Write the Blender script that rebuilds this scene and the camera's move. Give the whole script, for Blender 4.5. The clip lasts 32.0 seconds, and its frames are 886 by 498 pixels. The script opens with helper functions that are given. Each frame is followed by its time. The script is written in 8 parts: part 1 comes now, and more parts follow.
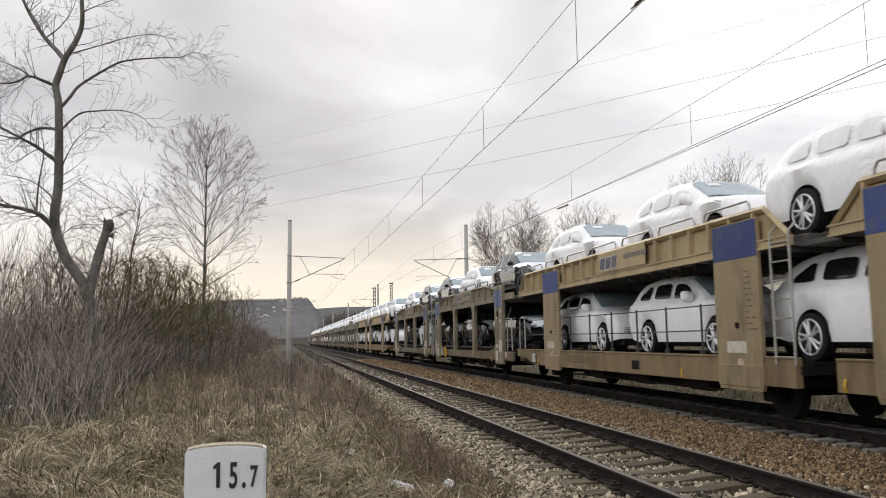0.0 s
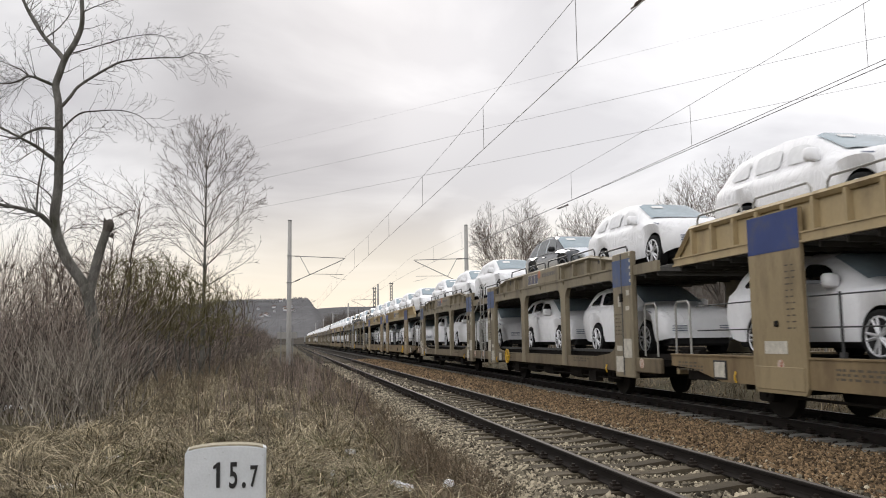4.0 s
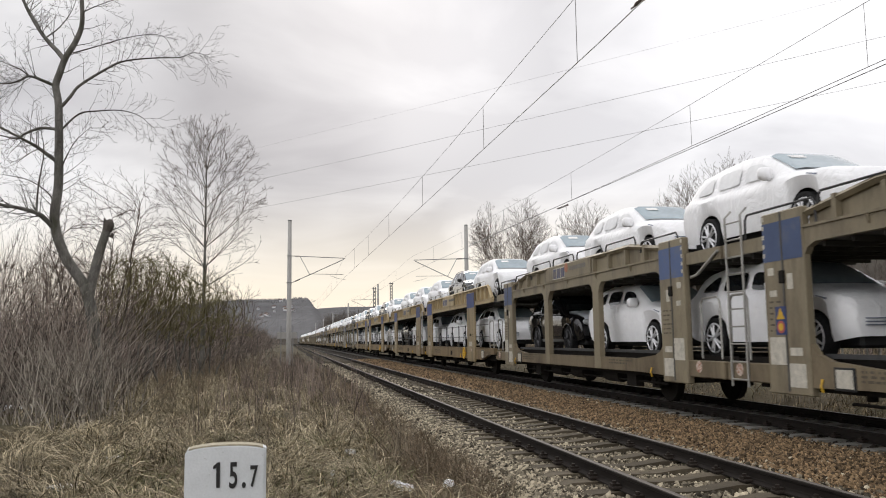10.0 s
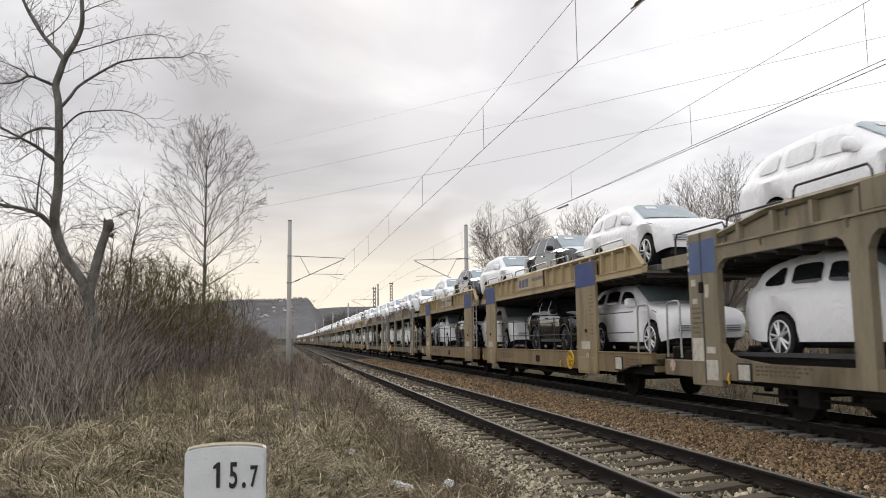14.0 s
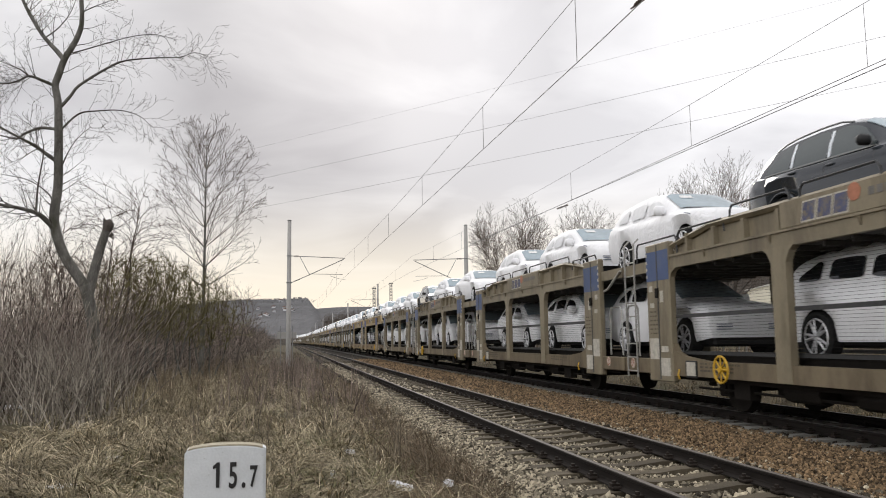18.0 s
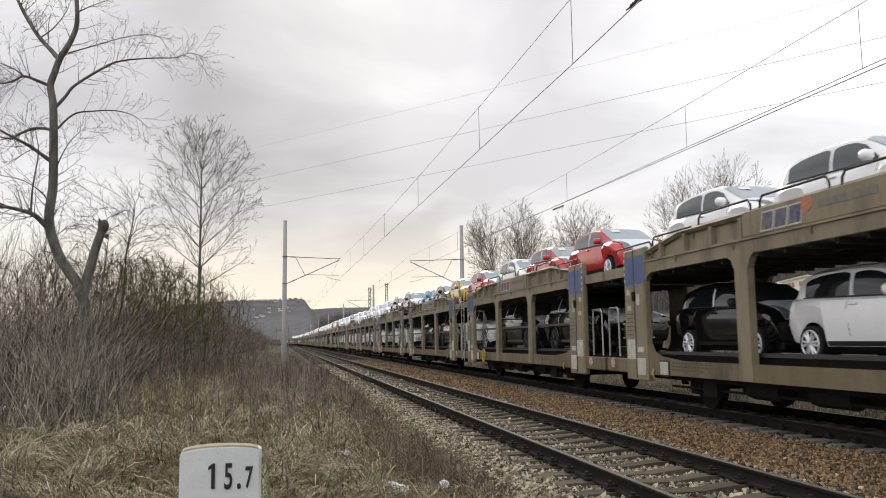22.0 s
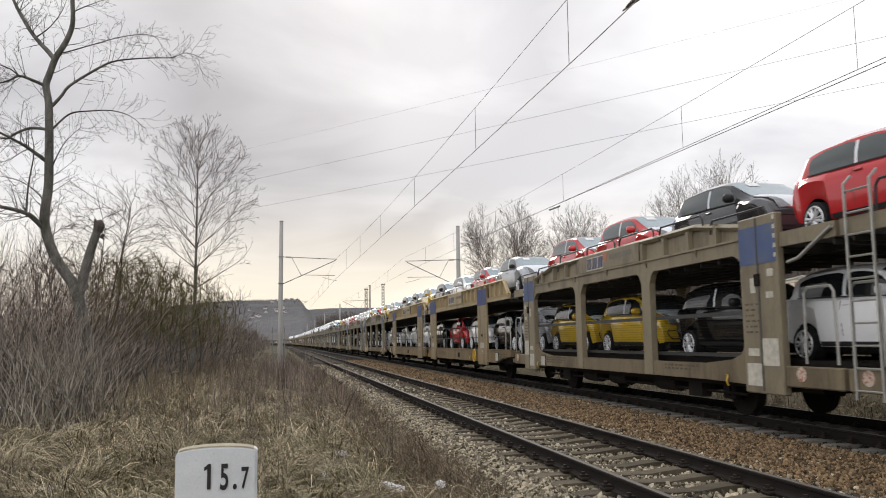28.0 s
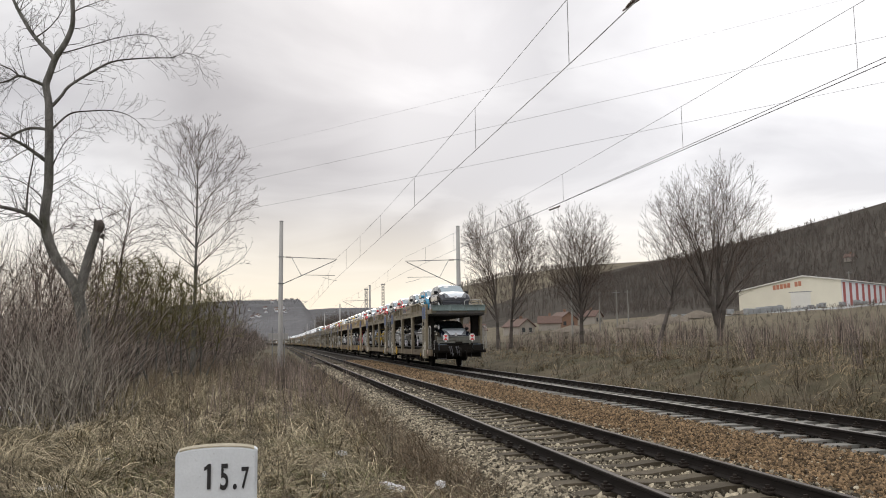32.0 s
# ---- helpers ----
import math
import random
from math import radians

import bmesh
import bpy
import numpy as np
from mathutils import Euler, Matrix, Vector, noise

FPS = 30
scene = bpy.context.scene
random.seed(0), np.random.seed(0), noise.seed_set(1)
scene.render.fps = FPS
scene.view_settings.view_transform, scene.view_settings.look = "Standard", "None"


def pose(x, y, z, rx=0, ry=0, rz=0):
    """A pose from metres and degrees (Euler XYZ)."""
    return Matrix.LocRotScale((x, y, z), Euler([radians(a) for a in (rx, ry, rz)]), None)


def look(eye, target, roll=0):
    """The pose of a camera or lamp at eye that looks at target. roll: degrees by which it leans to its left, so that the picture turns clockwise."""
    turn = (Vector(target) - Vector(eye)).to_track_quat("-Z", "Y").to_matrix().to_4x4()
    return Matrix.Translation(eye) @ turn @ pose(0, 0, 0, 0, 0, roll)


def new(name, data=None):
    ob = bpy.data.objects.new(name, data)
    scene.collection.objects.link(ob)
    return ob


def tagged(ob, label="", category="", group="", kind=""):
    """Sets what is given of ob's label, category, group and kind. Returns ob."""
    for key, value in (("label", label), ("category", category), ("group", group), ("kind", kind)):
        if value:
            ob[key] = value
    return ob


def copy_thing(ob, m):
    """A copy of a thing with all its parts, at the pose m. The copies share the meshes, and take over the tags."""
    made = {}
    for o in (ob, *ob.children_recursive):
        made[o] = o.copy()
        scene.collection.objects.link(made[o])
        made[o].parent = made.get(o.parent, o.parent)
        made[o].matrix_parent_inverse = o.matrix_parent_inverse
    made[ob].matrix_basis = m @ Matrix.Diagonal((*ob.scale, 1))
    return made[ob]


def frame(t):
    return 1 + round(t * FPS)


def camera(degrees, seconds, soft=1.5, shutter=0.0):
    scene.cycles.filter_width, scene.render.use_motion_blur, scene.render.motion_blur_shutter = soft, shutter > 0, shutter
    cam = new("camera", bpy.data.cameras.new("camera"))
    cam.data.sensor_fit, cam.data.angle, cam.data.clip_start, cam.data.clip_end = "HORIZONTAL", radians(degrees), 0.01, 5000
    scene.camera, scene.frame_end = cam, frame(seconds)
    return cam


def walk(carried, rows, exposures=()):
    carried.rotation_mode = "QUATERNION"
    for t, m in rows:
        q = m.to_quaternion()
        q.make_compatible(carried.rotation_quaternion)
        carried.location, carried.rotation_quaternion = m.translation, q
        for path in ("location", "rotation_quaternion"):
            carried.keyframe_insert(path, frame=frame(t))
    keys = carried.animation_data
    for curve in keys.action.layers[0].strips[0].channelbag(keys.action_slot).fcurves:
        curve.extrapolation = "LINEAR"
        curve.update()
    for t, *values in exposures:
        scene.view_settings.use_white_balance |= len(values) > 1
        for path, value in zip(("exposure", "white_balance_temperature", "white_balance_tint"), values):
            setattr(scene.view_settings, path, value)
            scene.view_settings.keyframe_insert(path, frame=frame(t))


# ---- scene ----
from functools import lru_cache

# ---------------------------------------------------------------- camera
EYE = 1.408
TILT, LEAN = 6.423, -0.728


def view(yaw, tilt):
    return pose(0, 0, EYE, 90 + tilt, 0, -yaw) @ pose(0, 0, 0, 0, 0, LEAN)


cam = camera(57.57, 32.0, soft=1.0, shutter=0.12)
YAW = 10.966
walk(cam, [(0.0, view(YAW, TILT)), (17.4, view(YAW, TILT)), (18.4, view(YAW + 0.05, TILT)),
           (20.0, view(YAW + 0.165, TILT + 0.02)), (22.0, view(YAW + 0.32, TILT + 0.05)),
           (24.0, view(YAW + 0.45, TILT + 0.06)), (25.6, view(YAW + 0.565, TILT + 0.07)),
           (26.6, view(YAW + 0.582, TILT + 0.07)), (32.0, view(YAW + 0.582, TILT + 0.07))])

# ---------------------------------------------------------------- train's way
V0, ACC = 12.494, -0.056
NUDGE = {0: -0.45}                     # uneven pace, metres against the smooth run
BEND_AT, BEND = 300.0, 2.2e-4
NEAR_X, FAR_X = 4.21, 9.13            # track axes


def bend_x(s):
    return -0.5 * BEND * max(s - BEND_AT, 0.0) ** 2


def run(t):
    return V0 * t + 0.5 * ACC * ((t - 16) ** 2 - 256) + NUDGE.get(t, 0.0)


# ---------------------------------------------------------------- light
SUN_YAW, SUN_UP = 5.0, 26.0
world = bpy.data.worlds.new("overcast")
scene.world = world
world.use_nodes = True
wn, wl = world.node_tree.nodes, world.node_tree.links
wn.clear()


out = wn.new("ShaderNodeOutputWorld")
bg = wn.new("ShaderNodeBackground")
wl.new(bg.outputs[0], out.inputs[0])
sky = wn.new("ShaderNodeTexSky")
sky.sky_type, sky.sun_disc = "NISHITA", False
sky.sun_elevation, sky.sun_rotation = radians(SUN_UP), radians(SUN_YAW)
coord = wn.new("ShaderNodeTexCoord")
# cloud deck: soft large billows seen by direction, brighter round the veiled sun, warm low over the horizon
sep = wn.new("ShaderNodeSeparateXYZ")
wl.new(coord.outputs["Generated"], sep.inputs[0])
up = wn.new("ShaderNodeMath"); up.operation = "MAXIMUM"; up.inputs[1].default_value = 0.0
wl.new(sep.outputs[2], up.inputs[0])
lift = wn.new("ShaderNodeMath"); lift.operation = "ADD"; lift.inputs[1].default_value = 0.16
wl.new(up.outputs[0], lift.inputs[0])
flat = wn.new("ShaderNodeVectorMath"); flat.operation = "DIVIDE"
comb = wn.new("ShaderNodeCombineXYZ")
for i in range(3):
    wl.new(lift.outputs[0], comb.inputs[i])
wl.new(coord.outputs["Generated"], flat.inputs[0]); wl.new(comb.outputs[0], flat.inputs[1])
billow = wn.new("ShaderNodeTexNoise")
billow.inputs["Scale"].default_value, billow.inputs["Detail"].default_value = 1.25, 6.0
billow.inputs["Roughness"].default_value, billow.inputs["Distortion"].default_value = 0.48, 0.5
shift = wn.new("ShaderNodeVectorMath"); shift.operation = "ADD"; shift.inputs[1].default_value = (3.1, 0.4, 1.7)
wl.new(flat.outputs[0], shift.inputs[0]); wl.new(shift.outputs[0], billow.inputs["Vector"])
ramp = wn.new("ShaderNodeValToRGB")
ramp.color_ramp.elements[0].position, ramp.color_ramp.elements[0].color = 0.41, (0.50, 0.487, 0.508, 1)
ramp.color_ramp.elements[1].position, ramp.color_ramp.elements[1].color = 0.57, (0.82, 0.805, 0.815, 1)
broad = wn.new("ShaderNodeTexNoise")
broad.inputs["Scale"].default_value, broad.inputs["Detail"].default_value = 0.42, 3.0
wl.new(shift.outputs[0], broad.inputs["Vector"])
tones = wn.new("ShaderNodeMath"); tones.operation = "MULTIPLY_ADD"; tones.inputs[1].default_value = 0.55
part_ = wn.new("ShaderNodeMath"); part_.operation = "MULTIPLY"; part_.inputs[1].default_value = 0.45
wl.new(broad.outputs[0], part_.inputs[0]); wl.new(billow.outputs[0], tones.inputs[0]); wl.new(part_.outputs[0], tones.inputs[2])
wl.new(tones.outputs[0], ramp.inputs[0])
sun_dir = Vector((math.sin(radians(SUN_YAW)) * math.cos(radians(SUN_UP)), math.cos(radians(SUN_YAW)) * math.cos(radians(SUN_UP)), math.sin(radians(SUN_UP))))


def toward(direction, lo, hi, amount):
    """A soft bright region of the cloud deck round a direction."""
    dot = wn.new("ShaderNodeVectorMath"); dot.operation = "DOT_PRODUCT"; dot.inputs[1].default_value = Vector(direction).normalized()
    wl.new(coord.outputs["Generated"], dot.inputs[0])
    g = wn.new("ShaderNodeMapRange"); g.interpolation_type = "SMOOTHSTEP"
    g.inputs["From Min"].default_value, g.inputs["From Max"].default_value = lo, hi
    g.inputs["To Min"].default_value, g.inputs["To Max"].default_value = 0.0, amount
    wl.new(dot.outputs["Value"], g.inputs[0])
    return g


# thinner cloud to the right, overhead and behind the camera, a bright veil before the sun
last = ramp.outputs[0]
for direction, lo, hi, amount in (((0.80, 0.62, 0.30), 0.55, 1.0, 0.34), ((0.105, 0.925, 0.365), 0.975, 1.0, 0.17), ((-0.25, 0.91, 0.33), 0.985, 1.0, 0.05), ((-0.30, 0.945, 0.13), 0.985, 1.0, 0.12), ((0.0, -0.25, 1.0), 0.35, 1.0, 0.55), ((-0.85, -0.45, 0.45), 0.25, 1.0, 0.75)):
    g = toward(direction, lo, hi, amount)
    add = wn.new("ShaderNodeMix"); add.data_type, add.blend_type = "RGBA", "ADD"
    add.inputs[7].default_value = (1.0, 1.0, 1.02, 1)
    wl.new(g.outputs[0], add.inputs[0]); wl.new(last, add.inputs[6])
    last = add.outputs[2]
# two heavier banks of cloud low ahead
for direction, lo, hi, amount in (((-0.02, 0.965, 0.245), 0.986, 1.0, 0.13), ((0.13, 0.975, 0.145), 0.9965, 1.0, 0.10)):
    g = toward(direction, lo, hi, amount)
    less = wn.new("ShaderNodeMix"); less.data_type, less.blend_type = "RGBA", "SUBTRACT"
    less.inputs[7].default_value = (1.0, 1.0, 0.97, 1)
    wl.new(g.outputs[0], less.inputs[0]); wl.new(last, less.inputs[6])
    last = less.outputs[2]
low = wn.new("ShaderNodeMapRange"); low.interpolation_type = "SMOOTHSTEP"
low.inputs["From Min"].default_value, low.inputs["From Max"].default_value = 0.02, 0.20
low.inputs["To Min"].default_value, low.inputs["To Max"].default_value = 1.0, 0.0
wl.new(sep.outputs[2], low.inputs[0])
near_sun = toward((math.sin(radians(SUN_YAW)), math.cos(radians(SUN_YAW)), 0.05), 0.72, 0.99, 0.9)
both_ = wn.new("ShaderNodeMath"); both_.operation = "MULTIPLY"
wl.new(low.outputs[0], both_.inputs[0]); wl.new(near_sun.outputs[0], both_.inputs[1])
warm = wn.new("ShaderNodeMix"); warm.data_type = "RGBA"
warm.inputs[7].default_value = (1.04, 0.94, 0.78, 1)
wl.new(both_.outputs[0], warm.inputs[0]); wl.new(last, warm.inputs[6])
dim = wn.new("ShaderNodeVectorMath"); dim.operation = "SCALE"; dim.inputs["Scale"].default_value = 0.10
wl.new(sky.outputs[0], dim.inputs[0])
veil = wn.new("ShaderNodeMix"); veil.data_type = "RGBA"; veil.inputs[0].default_value = 0.94
wl.new(dim.outputs[0], veil.inputs[6]); wl.new(warm.outputs[2], veil.inputs[7])
wl.new(veil.outputs[2], bg.inputs[0])
bg.inputs[1].default_value = 1.0
scene.view_settings.exposure = 0.0

sun_data = bpy.data.lights.new("sun", "SUN")
sun_data.energy, sun_data.angle, sun_data.color = 0.8, radians(18), (1.0, 0.95, 0.87)
sun = new("sun", sun_data)
sun.matrix_world = look(sun_dir * 50, (0, 0, 0))

# ---------------------------------------------------------------- materials


def material(name, base, rough=0.7, metal=0.0, vary=0.25, scale=8.0, fine=90.0, bump=0.3, dirt=None, dirt_at=(0.5, 0.7), dirt_scale=2.0,
             island=0.0, random_ob=0.0, spec=0.5, coat=0.0, stretch=(1, 1, 1), depth=0.01, hue=None):
    """A surface with two scales of tone, grain relief and, where given, dirt of a second colour."""
    m = bpy.data.materials.new(name)
    m.use_nodes = True
    nt = m.node_tree
    n, l = nt.nodes, nt.links
    p = n["Principled BSDF"]
    p.inputs["Roughness"].default_value, p.inputs["Metallic"].default_value = rough, metal
    p.inputs["Specular IOR Level"].default_value, p.inputs["Coat Weight"].default_value = spec, coat
    p.inputs["Coat Roughness"].default_value = 0.06
    tc = n.new("ShaderNodeTexCoord")
    mp = n.new("ShaderNodeMapping")
    mp.inputs["Scale"].default_value = stretch
    l.new(tc.outputs["Object"], mp.inputs[0])
    big = n.new("ShaderNodeTexNoise")
    big.inputs["Scale"].default_value, big.inputs["Detail"].default_value = scale, 4
    l.new(mp.outputs[0], big.inputs[0])
    grain = n.new("ShaderNodeTexNoise")
    grain.inputs["Scale"].default_value, grain.inputs["Detail"].default_value = fine, 3
    l.new(mp.outputs[0], grain.inputs[0])
    mix = n.new("ShaderNodeMath"); mix.operation = "MULTIPLY_ADD"; mix.inputs[1].default_value = 0.6
    half = n.new("ShaderNodeMath"); half.operation = "MULTIPLY"; half.inputs[1].default_value = 0.4
    l.new(grain.outputs[0], half.inputs[0]); l.new(big.outputs[0], mix.inputs[0]); l.new(half.outputs[0], mix.inputs[2])
    tone = n.new("ShaderNodeMapRange")
    tone.inputs["From Min"].default_value, tone.inputs["From Max"].default_value = 0.3, 0.7
    tone.inputs["To Min"].default_value, tone.inputs["To Max"].default_value = 1 - vary, 1 + vary
    l.new(mix.outputs[0], tone.inputs[0])
    last = tone.outputs[0]
    for amount, source in ((island, "geo"), (random_ob, "ob")):
        if amount:
            r = n.new("ShaderNodeNewGeometry") if source == "geo" else n.new("ShaderNodeObjectInfo")
            rr = n.new("ShaderNodeMapRange")
            rr.inputs["To Min"].default_value, rr.inputs["To Max"].default_value = 1 - amount, 1 + amount
            l.new(r.outputs["Random Per Island" if source == "geo" else "Random"], rr.inputs[0])
            mul = n.new("ShaderNodeMath"); mul.operation = "MULTIPLY"
            l.new(last, mul.inputs[0]); l.new(rr.outputs[0], mul.inputs[1])
            last = mul.outputs[0]
    colour = n.new("ShaderNodeVectorMath"); colour.operation = "SCALE"
    colour.inputs[0].default_value = base
    if hue:
        hm = n.new("ShaderNodeMix"); hm.data_type = "RGBA"
        hm.inputs[6].default_value, hm.inputs[7].default_value = (*base, 1), (*hue, 1)
        if island:                       # the darker pieces take the second colour; the mean tone stays
            keep, swap = 0.5 - island / 6, 0.5 + island / 6
            k = (keep * sum(base) + swap * sum(hue)) / (swap * sum(base) + keep * sum(hue))
            hm.inputs[6].default_value, hm.inputs[7].default_value = (*[c * k for c in hue], 1), (*[c * k for c in base], 1)
            hr = n.new("ShaderNodeNewGeometry")
            l.new(hr.outputs["Random Per Island"], hm.inputs[0])
        else:
            hn = n.new("ShaderNodeTexNoise"); hn.inputs["Scale"].default_value = scale * 0.37
            l.new(mp.outputs[0], hn.inputs[0])
            hr = n.new("ShaderNodeMapRange"); hr.inputs["From Min"].default_value, hr.inputs["From Max"].default_value = 0.42, 0.6
            l.new(hn.outputs[0], hr.inputs[0]); l.new(hr.outputs[0], hm.inputs[0])
        l.new(hm.outputs[2], colour.inputs[0])
    l.new(last, colour.inputs["Scale"])
    if dirt:
        dn = n.new("ShaderNodeTexNoise")
        dn.inputs["Scale"].default_value, dn.inputs["Detail"].default_value = dirt_scale, 6
        dn.inputs["Roughness"].default_value = 0.65
        l.new(mp.outputs[0], dn.inputs[0])
        dr = n.new("ShaderNodeMapRange")
        dr.inputs["From Min"].default_value, dr.inputs["From Max"].default_value = dirt_at
        l.new(dn.outputs[0], dr.inputs[0])
        dm = n.new("ShaderNodeMix"); dm.data_type = "RGBA"; dm.inputs[7].default_value = (*dirt, 1)
        l.new(dr.outputs[0], dm.inputs[0]); l.new(colour.outputs[0], dm.inputs[6])
        l.new(dm.outputs[2], p.inputs["Base Color"])
    else:
        l.new(colour.outputs[0], p.inputs["Base Color"])
    if bump:
        b = n.new("ShaderNodeBump")
        b.inputs["Strength"].default_value, b.inputs["Distance"].default_value = bump, depth
        l.new(mix.outputs[0], b.inputs["Height"]); l.new(b.outputs[0], p.inputs["Normal"])
    return m


def glass_like(name, base, rough=0.04):
    """Dark car glass: opaque tint under a glossy skin."""
    m = material(name, base, rough, vary=0.08, scale=2, fine=20, bump=0.0, spec=0.8)
    return m


M = {}
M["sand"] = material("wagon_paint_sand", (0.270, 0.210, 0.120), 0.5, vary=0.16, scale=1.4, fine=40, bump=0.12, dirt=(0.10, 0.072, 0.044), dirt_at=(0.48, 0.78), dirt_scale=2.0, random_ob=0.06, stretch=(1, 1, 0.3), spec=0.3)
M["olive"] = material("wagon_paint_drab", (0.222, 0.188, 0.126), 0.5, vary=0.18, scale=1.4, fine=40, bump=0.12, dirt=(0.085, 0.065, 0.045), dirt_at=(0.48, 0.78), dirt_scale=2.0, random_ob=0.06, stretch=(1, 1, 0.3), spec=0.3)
# paler upper copy, darker sill copies: light falling off downwards is in the colour, with grime
M["sand_upper_pale"] = material("wagon_paint_sand_upper", (0.375, 0.292, 0.165), 0.5, vary=0.16, scale=1.4, fine=40, bump=0.12, dirt=(0.15, 0.108, 0.062), dirt_at=(0.52, 0.82), dirt_scale=2.0, random_ob=0.06, stretch=(1, 1, 0.3), spec=0.3)
M["sand_rust_shade"] = material("wagon_paint_sand_brake_rust", (0.212, 0.156, 0.085), 0.6, vary=0.2, scale=1.4, fine=40, bump=0.15, dirt=(0.10, 0.066, 0.038), dirt_at=(0.45, 0.75), dirt_scale=2.0, random_ob=0.06, stretch=(1, 1, 0.3), spec=0.25)
M["olive_rust_shade"] = material("wagon_paint_drab_brake_rust", (0.178, 0.143, 0.092), 0.6, vary=0.2, scale=1.4, fine=40, bump=0.15, dirt=(0.07, 0.052, 0.034), dirt_at=(0.45, 0.75), dirt_scale=2.0, random_ob=0.06, stretch=(1, 1, 0.3), spec=0.25)
M["blue"] = material("blue_panel_paint", (0.024, 0.045, 0.155), 0.55, vary=0.16, scale=2, fine=50, bump=0.1, dirt=(0.07, 0.07, 0.085), dirt_at=(0.52, 0.8), random_ob=0.2)
M["blue_faded"] = material("faded_blue_panel_paint", (0.06, 0.092, 0.19), 0.55, vary=0.18, scale=2, fine=50, bump=0.1, dirt=(0.12, 0.12, 0.12), dirt_at=(0.5, 0.8), random_ob=0.25)
M["under"] = material("brake_dust_steel", (0.014, 0.012, 0.010), 0.8, vary=0.4, scale=5, fine=60, bump=0.3, spec=0.12)
M["deck"] = material("deck_plate_grey", (0.10, 0.095, 0.088), 0.65, metal=0.2, vary=0.3, scale=3, fine=50, bump=0.25, spec=0.2)
M["lettering"] = material("worn_grey_lettering", (0.17, 0.16, 0.145), 0.65, vary=0.3, scale=3, fine=50, bump=0.1, spec=0.2)
M["grid"] = material("deck_beam_paint", (0.05, 0.047, 0.041), 0.7, vary=0.3, scale=3, fine=50, bump=0.15, spec=0.2)
M["rail_tube"] = material("galvanised_tube", (0.36, 0.35, 0.32), 0.4, metal=0.4, vary=0.2, scale=10, fine=90, bump=0.05)
M["dark_tube"] = material("dark_tube_paint", (0.05, 0.05, 0.05), 0.5, vary=0.3, scale=10, bump=0.05, spec=0.25)
M["yellow"] = material("yellow_paint", (0.55, 0.33, 0.02), 0.5, vary=0.15, scale=6, bump=0.05)
M["red_paint"] = material("red_paint", (0.36, 0.09, 0.075), 0.55, vary=0.2, scale=6, bump=0.05)
M["paper"] = material("placard_paper", (0.47, 0.44, 0.37), 0.75, vary=0.3, scale=9, fine=60, bump=0.05)
M["print"] = material("stencil_dark", (0.02, 0.018, 0.018), 0.7, vary=0.2, bump=0.0)
M["print_faint"] = material("stencil_worn", (0.085, 0.068, 0.045), 0.7, vary=0.3, bump=0.0)
M["emblem"] = material("emblem_faded_blue", (0.075, 0.082, 0.15), 0.6, vary=0.35, scale=6, bump=0.0, dirt=(0.19, 0.16, 0.11), dirt_at=(0.45, 0.65), dirt_scale=9)
M["disc"] = material("worn_round_mark", (0.50, 0.40, 0.33), 0.6, vary=0.3, scale=18, bump=0.0, dirt=(0.30, 0.10, 0.05), dirt_at=(0.5, 0.6), dirt_scale=14)
M["print_cover"] = material("cover_print", (0.16, 0.18, 0.24), 0.6, vary=0.25, scale=12, bump=0.0)
M["mark_red"] = material("stencil_red", (0.40, 0.16, 0.09), 0.6, vary=0.25, scale=12, bump=0.0)
M["net"] = material("steel_mesh_wire", (0.02, 0.018, 0.016), 0.7, metal=0.0, vary=0.2, bump=0.0, spec=0.1)


def cloth(name, base):
    """White wrapping cloth with soft folds and sharp creases."""
    m = material(name, base, 0.6, vary=0.05, scale=1.6, fine=7, bump=0.0)
    n, l = m.node_tree.nodes, m.node_tree.links
    tc = n.new("ShaderNodeTexCoord")
    mp = n.new("ShaderNodeMapping")
    mp.inputs["Scale"].default_value, mp.inputs["Rotation"].default_value = (1.0, 1.0, 0.55), (0.5, 0.2, 0.0)
    l.new(tc.outputs["Object"], mp.inputs[0])
    fold = n.new("ShaderNodeTexNoise")
    fold.inputs["Scale"].default_value, fold.inputs["Detail"].default_value, fold.inputs["Distortion"].default_value = 2.6, 4, 1.6
    l.new(mp.outputs[0], fold.inputs[0])
    away = n.new("ShaderNodeMath"); away.operation = "SUBTRACT"; away.inputs[1].default_value = 0.5
    ridge = n.new("ShaderNodeMath"); ridge.operation = "ABSOLUTE"
    l.new(fold.outputs[0], away.inputs[0]); l.new(away.outputs[0], ridge.inputs[0])
    b = n.new("ShaderNodeBump")
    b.inputs["Strength"].default_value, b.inputs["Distance"].default_value = 0.55, 0.10
    l.new(ridge.outputs[0], b.inputs["Height"]); l.new(b.outputs[0], n["Principled BSDF"].inputs["Normal"])
    return m


M["cover"] = cloth("white_car_cover", (0.87, 0.87, 0.875))
M["cover_grey"] = material("thin_cover_over_glass", (0.74, 0.745, 0.75), 0.55, vary=0.1, scale=2, fine=8, bump=0.3, depth=0.03)
# upper-deck side windows: skylight seen through the glass is put into the paler colour
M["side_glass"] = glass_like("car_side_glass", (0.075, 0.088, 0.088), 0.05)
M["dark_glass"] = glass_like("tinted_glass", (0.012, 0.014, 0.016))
M["screen"] = glass_like("windscreen_glass", (0.03, 0.04, 0.045), 0.03)
# the sky's reflection in the glass is painted into this pale colour
M["screen_reflection"] = material("filmed_windscreen", (0.30, 0.37, 0.40), 0.12, vary=0.18, scale=1.2, fine=9, bump=0.0, spec=0.9)
